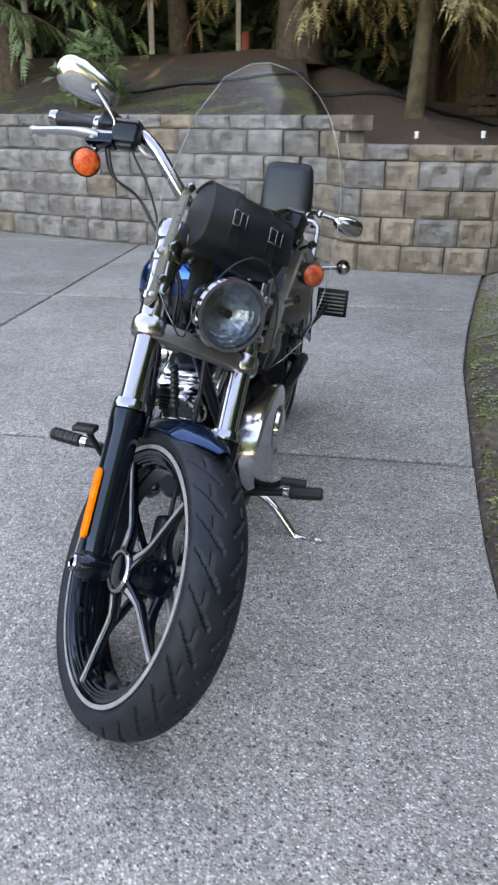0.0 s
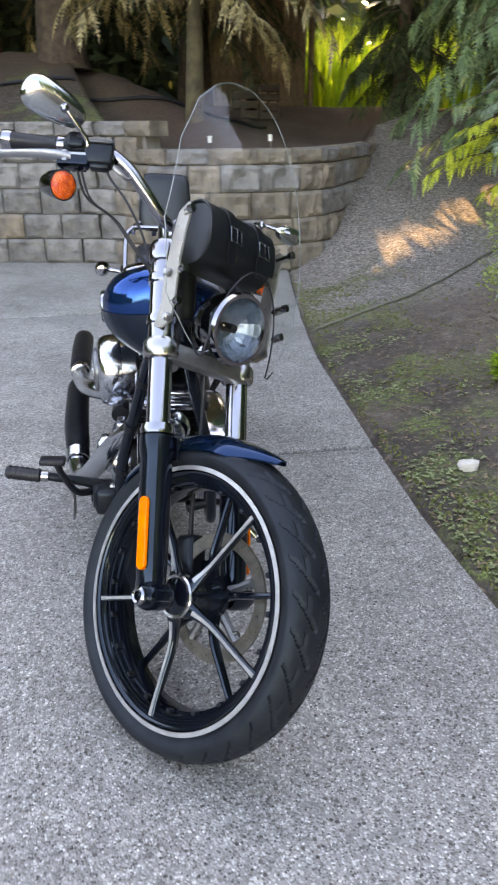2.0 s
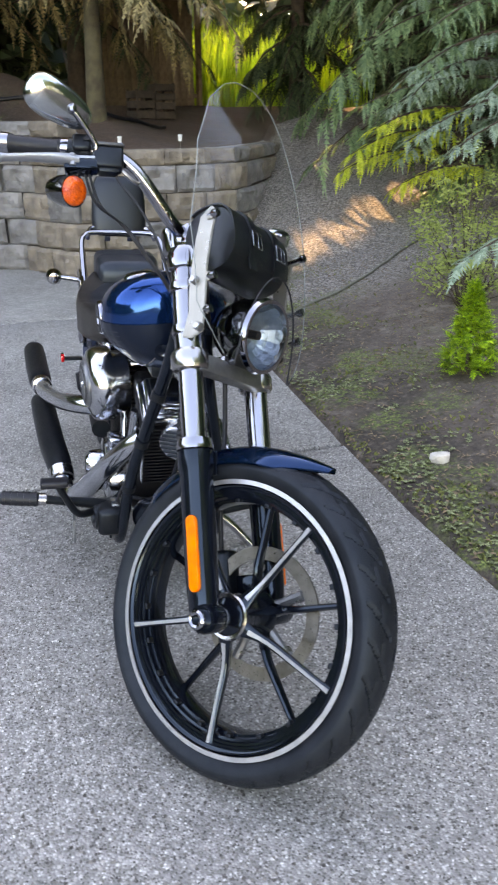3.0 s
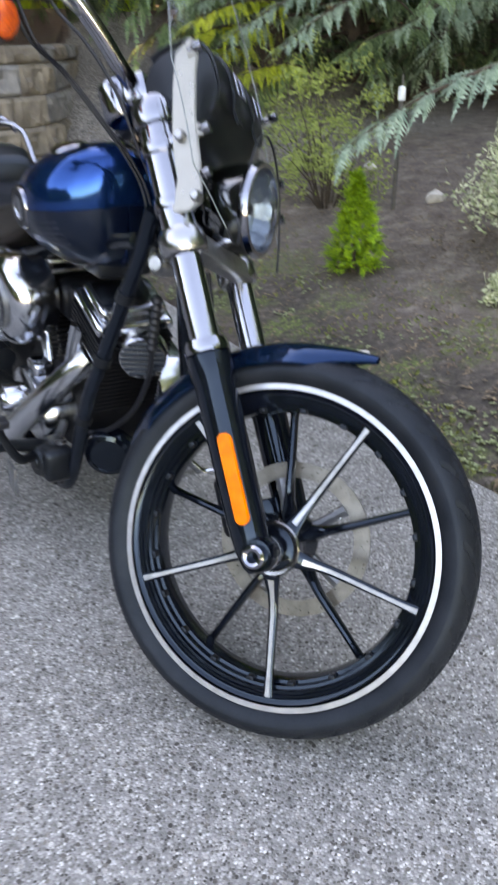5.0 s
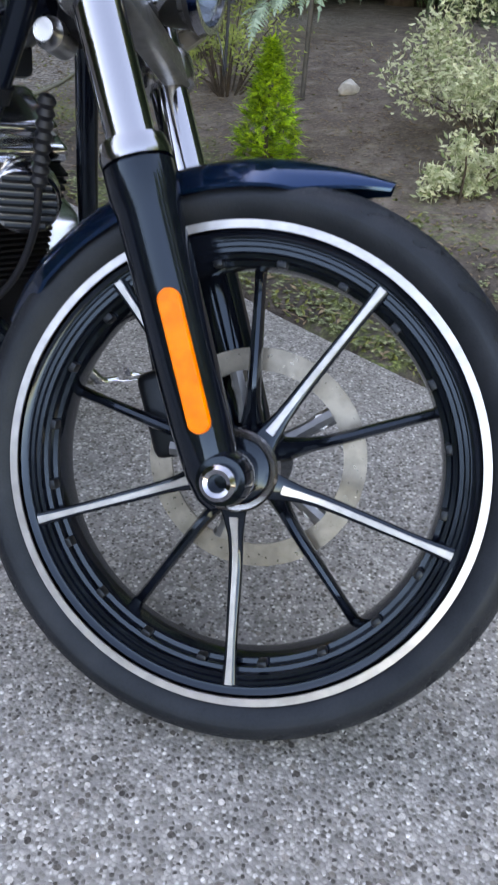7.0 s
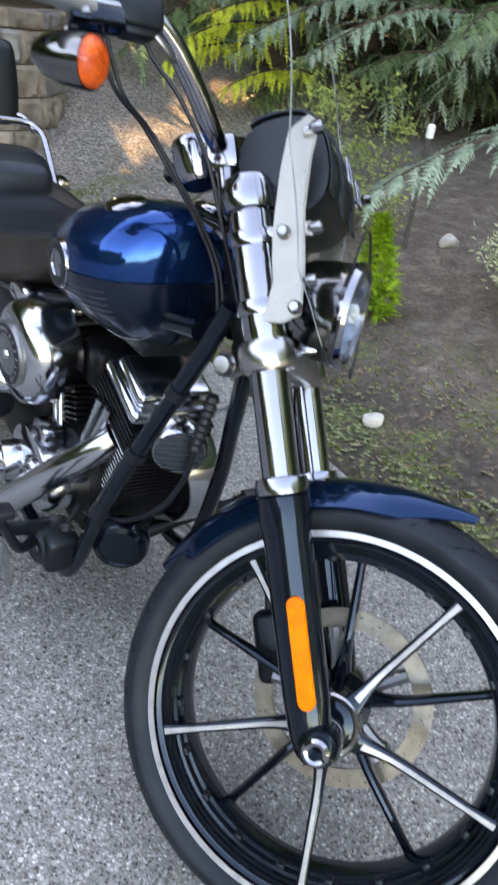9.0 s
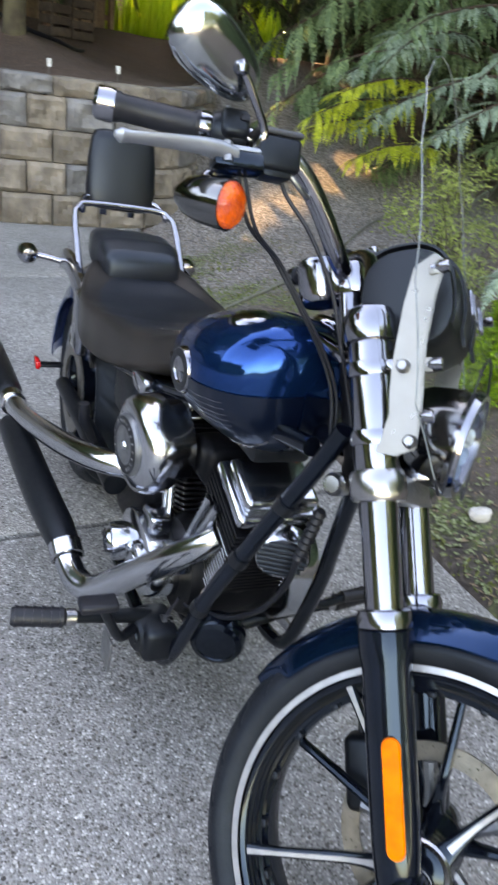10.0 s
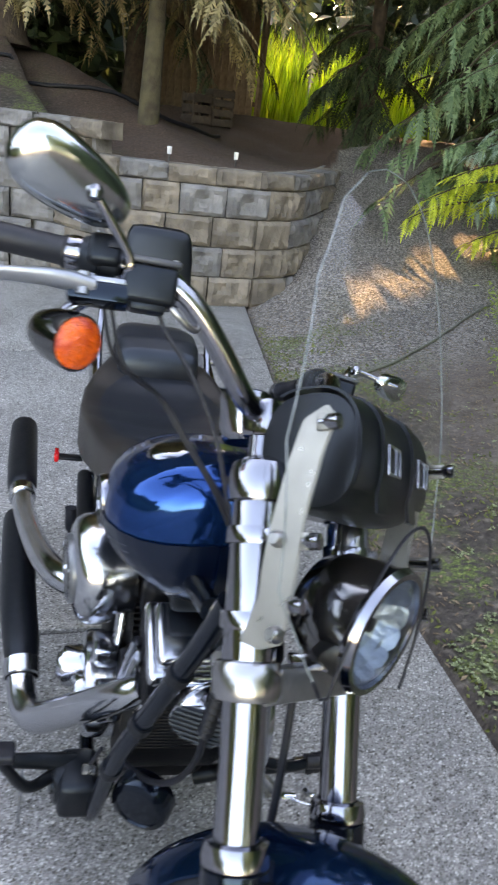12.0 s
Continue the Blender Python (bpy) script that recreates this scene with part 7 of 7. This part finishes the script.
M_PAINTED = mat("white_painted_wood", (0.55, 0.53, 0.49), 0.6, 0.0, (0.40, 0.38, 0.34), 12, bump=0.15, bscale=60)


def crate(x, y, w, h, turn, label):
    """A slatted wooden crate standing on the soil."""
    z0 = ground_z(x, y) - 0.01
    th = thing("wooden_crate", (x, y, z0), label, "crate", "crates by the fence")
    rot = Matrix.Translation((x, y, z0)) @ Matrix.Rotation(radians(turn), 4, 'Z')
    for a in (-1, 1):
        for b in (-1, 1):
            part("post", box((a * (w / 2 - 0.02), b * (w / 2 - 0.02), h / 2), (0.03, 0.03, h), 0.004), M_OLDWOOD, th, m=rot)
    n = max(3, int(h / 0.11))
    for k in range(n):
        z = h * (k + 0.5) / n
        for b in (-1, 1):
            part("slat", box((0, b * w / 2, z), (w, 0.012, h / n * 0.72), 0.003), M_OLDWOOD, th, m=rot)
            part("slat", box((b * w / 2, 0, z), (0.012, w - 0.03, h / n * 0.72), 0.003), M_OLDWOOD, th, m=rot)
    part("bottom_board", box((0, 0, 0.02), (w - 0.03, w - 0.03, 0.016), 0.003), M_OLDWOOD, th, m=rot)


crate(3.42, 11.86, 0.30, 0.40, 12, "dark slatted wooden crate standing by the fence")
crate(3.78, 11.98, 0.34, 0.50, 8, "taller dark slatted wooden crate standing by the fence")
zl = ground_z(4.6, 19.0)
ladder = thing("garden_ladder", (4.6, 19.0, zl), "white wooden ladder leaning among the trunks", "ladder")
for dx in (-0.20, 0.20):
    part("rail", tube([(4.66 + dx, 18.9, zl - 0.02), (4.46 + dx * 0.8, 19.3, zl + 1.95)], 0.026, 8), M_PAINTED, ladder)
for k in range(7):
    u = (k + 0.7) / 7.4
    cx, cy, cz, hw = 4.66 - 0.20 * u, 18.9 + 0.40 * u, zl + 1.95 * u, 0.20 * (1 - 0.2 * u)
    part("rung", tube([(cx - hw, cy, cz), (cx + hw, cy, cz)], 0.022, 8), M_PAINTED, ladder)
# pale and red uprights standing in for unidentified far things between the trunks
M_FARRED = mat("far_red", (0.30, 0.035, 0.025), 0.6, 0.0, (0.20, 0.022, 0.018), 14, bump=0.1, bscale=60)
for x, y, w, h, m_, label in ((-1.55, 14.3, 0.09, 1.9, M_PAINTED, "pale upright stand-in for an unidentified far thing between the trunks"), (-0.95, 14.4, 0.12, 0.55, M_FARRED, "red upright stand-in for an unidentified far thing between the trunks"), (-0.10, 14.3, 0.08, 1.7, M_PAINTED, "pale upright stand-in for an unidentified far thing between the trunks"), (0.02, 14.1, 0.13, 0.45, M_FARRED, "red upright stand-in for an unidentified far thing between the trunks"), (-3.6, 14.2, 0.09, 1.8, M_PAINTED, "pale upright stand-in for an unidentified far thing between the trunks")):
    single("garden_post", box((x, y, ground_z(x, y) + h / 2 - 0.03), (w, w, h), 0.008), m_, label, "post", "posts between the trunks", at=(x, y, ground_z(x, y)))


# small things
def stake_lamp(x, y, h=0.11):
    z0 = ground_z(x, y)
    th = thing("garden_stake_lamp", (x, y, z0), "small white-topped solar stake lamp in the soil", "lamp", "solar stake lamps")
    part("stake", tube([(x, y, z0 - 0.05), (x, y, z0 + h * 0.6)], 0.007, 10), M_POLE, th)
    part("lamp_head", lathe([(0.0, h * 0.55), (0.017, h * 0.55), (0.019, h * 0.62), (0.019, h * 0.95), (0.023, h), (0.019, h * 1.08), (0.0, h * 1.1)], 20, "z", (x, y, z0)), M_LAMPWHITE, th, "pale plastic lamp head")


for x, y in ((1.53, 7.36), (2.15, 7.42)):
    stake_lamp(x, y)
zp = ground_z(2.63, 3.41)
pole = thing("garden_stake", (2.63, 3.41, zp), "thin dark garden stake with a white cap", "stake")
part("rod", tube([(2.63, 3.41, zp - 0.1), (2.63, 3.41, 0.80)], 0.013, 12), M_POLE, pole)
part("cap", lathe([(0.0, 0.795), (0.019, 0.795), (0.021, 0.80), (0.021, 0.85), (0.016, 0.862), (0.0, 0.865)], 18, "z", (2.63, 3.41, 0)), M_LAMPWHITE, pole, "white plastic cap")
part("tip", tube([(2.63, 3.41, 0.86), (2.63, 3.41, 0.92)], 0.006, 8), M_POLE, pole)


def stone(x, y, s, seed, material=M_STONE, flat=0.65, label="pale angular stone lying on the soil"):
    r = random.Random(seed)
    bm = bmesh.new()
    bmesh.ops.create_icosphere(bm, subdivisions=2, radius=1)
    cuts = [(Vector((r.gauss(0, 1), r.gauss(0, 1), r.gauss(0, 1))).normalized(), r.uniform(0.55, 0.85)) for _ in range(9)]
    for v in bm.verts:
        for nrm, dd in cuts:
            k = v.co.dot(nrm)
            if k > dd:
                v.co -= nrm * (k - dd)
        v.co = Vector((v.co.x * s, v.co.y * s * 0.75, v.co.z * s * flat))
    z0 = ground_z(x, y)
    bm.transform(Matrix.Translation((x, y, z0 + s * flat * 0.45)))
    return single("stone", bm, material, label, "stone", at=(x, y, z0), angle=25)


stone(1.085, 2.395, 0.052, 71)
stone(2.80, 3.24, 0.085, 72)
stone(3.3, 4.1, 0.06, 74)
hose_pts = [(1.36, 4.62), (1.75, 4.72), (2.2, 4.88), (2.7, 5.12), (3.2, 5.42), (3.8, 5.75), (4.4, 6.0), (5.2, 6.2)]
single("garden_hose", tube([(x, y, ground_z(x, y) + 0.012) for x, y in smooth_path(hose_pts, 5)], 0.010, 8), M_HOSE, "thin grey garden hose lying across the bed", "hose")
# black edging along the mound's crest
edge_pts = [(-1.6, 10.6), (-0.6, 10.4), (0.4, 10.2), (1.2, 10.0), (2.0, 10.0), (2.8, 10.3), (3.4, 10.9)]
single("drip_pipe", tube([(x, y, ground_z(x, y) + 0.03) for x, y in smooth_path(edge_pts, 6)], 0.022, 8), M_GRIP, "black irrigation pipe along the mound", "pipe")


# moss, litter and pebbles on the bed
def scatter():
    r, lv, lt = random.Random(91), Leaves(91), Leaves(92)
    for k in range(5200):
        y = r.uniform(1.2, 6.2)
        d = abs(r.gauss(0, 0.45)) + 0.015
        x = edge_x(y) + d
        if noise.noise(Vector((x * 2.2, y * 2.2, 7.0))) < 0.02 and d > 0.08:
            continue
        z = ground_z(x, y)
        a = r.uniform(0, 6.283)
        dv = Vector((math.cos(a), math.sin(a), r.uniform(0.2, 1.0))).normalized()
        lv.leaf(Vector((x, y, z)), dv, dv.orthogonal().normalized(), r.uniform(0.012, 0.03), 0.010)
    for k in range(9000):
        y = r.uniform(1.0, 7.0)
        x = edge_x(y) + r.uniform(0.0, 3.2)
        z = ground_z(x, y) + 0.004
        a = r.uniform(0, 6.283)
        dv = Vector((math.cos(a), math.sin(a), r.uniform(-0.1, 0.3))).normalized()
        lt.leaf(Vector((x, y, z)), dv, Vector((-math.sin(a), math.cos(a), 0)), r.uniform(0.012, 0.045), r.uniform(0.006, 0.014))
    wd = Leaves(93)
    for k in range(3000):
        y = r.uniform(1.2, 5.8)
        x = edge_x(y) + 0.03 + abs(r.gauss(0, 0.36))
        if noise.noise(Vector((x * 3.1, y * 3.1, 4.0))) < 0.08:
            continue
        z = ground_z(x, y) + 0.006
        size = r.uniform(0.006, 0.017)
        for q in range(6):
            a = q * 1.047 + r.uniform(-0.4, 0.4)
            dv = Vector((math.cos(a), math.sin(a), r.uniform(0.05, 0.5))).normalized()
            wd.leaf(Vector((x, y, z)), dv, Vector((-math.sin(a), math.cos(a), 0)), size * r.uniform(0.7, 1.2), size * 0.62)
    tagged(new("low_weeds", wd.mesh("low_weeds", M_WEED)), "pale green low weeds in rosettes along the driveway edge", "weeds", kind="stuff")
    tagged(new("moss_and_weeds", lv.mesh("moss_and_weeds", M_MOSSY)), "patches of moss and tiny weeds along the driveway edge", "moss", kind="stuff")
    tagged(new("leaf_litter", lt.mesh("leaf_litter", M_LITTER)), "scattered brown leaf litter on the soil", "litter", kind="stuff")


scatter()


# woods far behind, past counting
def far_woods(name, spots, seed, n, label, c_mat, size=1.0):
    r, lv = random.Random(seed), Leaves(seed)
    for k in range(n):
        x0, x1, y0, y1, h = spots[k % len(spots)]
        x, y = r.uniform(x0, x1), r.uniform(y0, y1)
        top = h * (0.75 + 0.25 * math.sin(x * 1.3 + seed) * math.cos(y * 0.7))
        z = 0.9 + top * r.random() ** 0.8
        d = Vector((r.gauss(0, 1), r.gauss(0, 1), r.uniform(-1.2, 0.2))).normalized()
        s = r.uniform(0.25, 0.7) * size
        lv.leaf(Vector((x, y, z)), d, d.orthogonal().normalized(), s, s * 0.55)
    return tagged(new(name, lv.mesh(name, c_mat)), label, "woods", kind="stuff")


# The fifth spot, out of view, is added to block sky from the right.
far_woods("far_woods", ((-22, 3.3, 16.5, 21.0, 10.0), (12.0, 24, 14.0, 20.0, 10.0), (12.0, 19.0, -6.0, 14.0, 12.0), (-24.0, -9.0, 13.0, 20.0, 9.0), (9.5, 13.5, -5.0, 2.5, 10.0)), 101, 60000, "dark evergreen woods behind the garden", M_DARKLEAF)
far_woods("far_understory", ((-14, 2.6, 14.6, 16.4, 4.2), (10.5, 13.0, 0.5, 12.0, 1.6)), 102, 22000, "dim low undergrowth between the trunks", M_DARKLEAF)
far_woods("far_hillside_woods", ((-30, 30, 24.0, 30.0, 12.0), (-34.0, -24.0, -10.0, 24.0, 9.0), (20.0, 28.0, -10.0, 24.0, 10.0)), 103, 54000, "distant evergreen woods closing the view", M_DARKLEAF, 2.4)
# Out of view: heights and openings set to shape skylight and chrome reflections.
far_woods("unseen_rear_trees", ((-1.0, 24.0, -17.0, -11.0, 15.0), (9.0, 14.0, -14.0, -1.0, 12.0), (-26.0, -20.0, -14.0, 10.0, 4.0)), 104, 34000, "unseen green tree line behind and beside the view", M_CEDAR, 1.4)
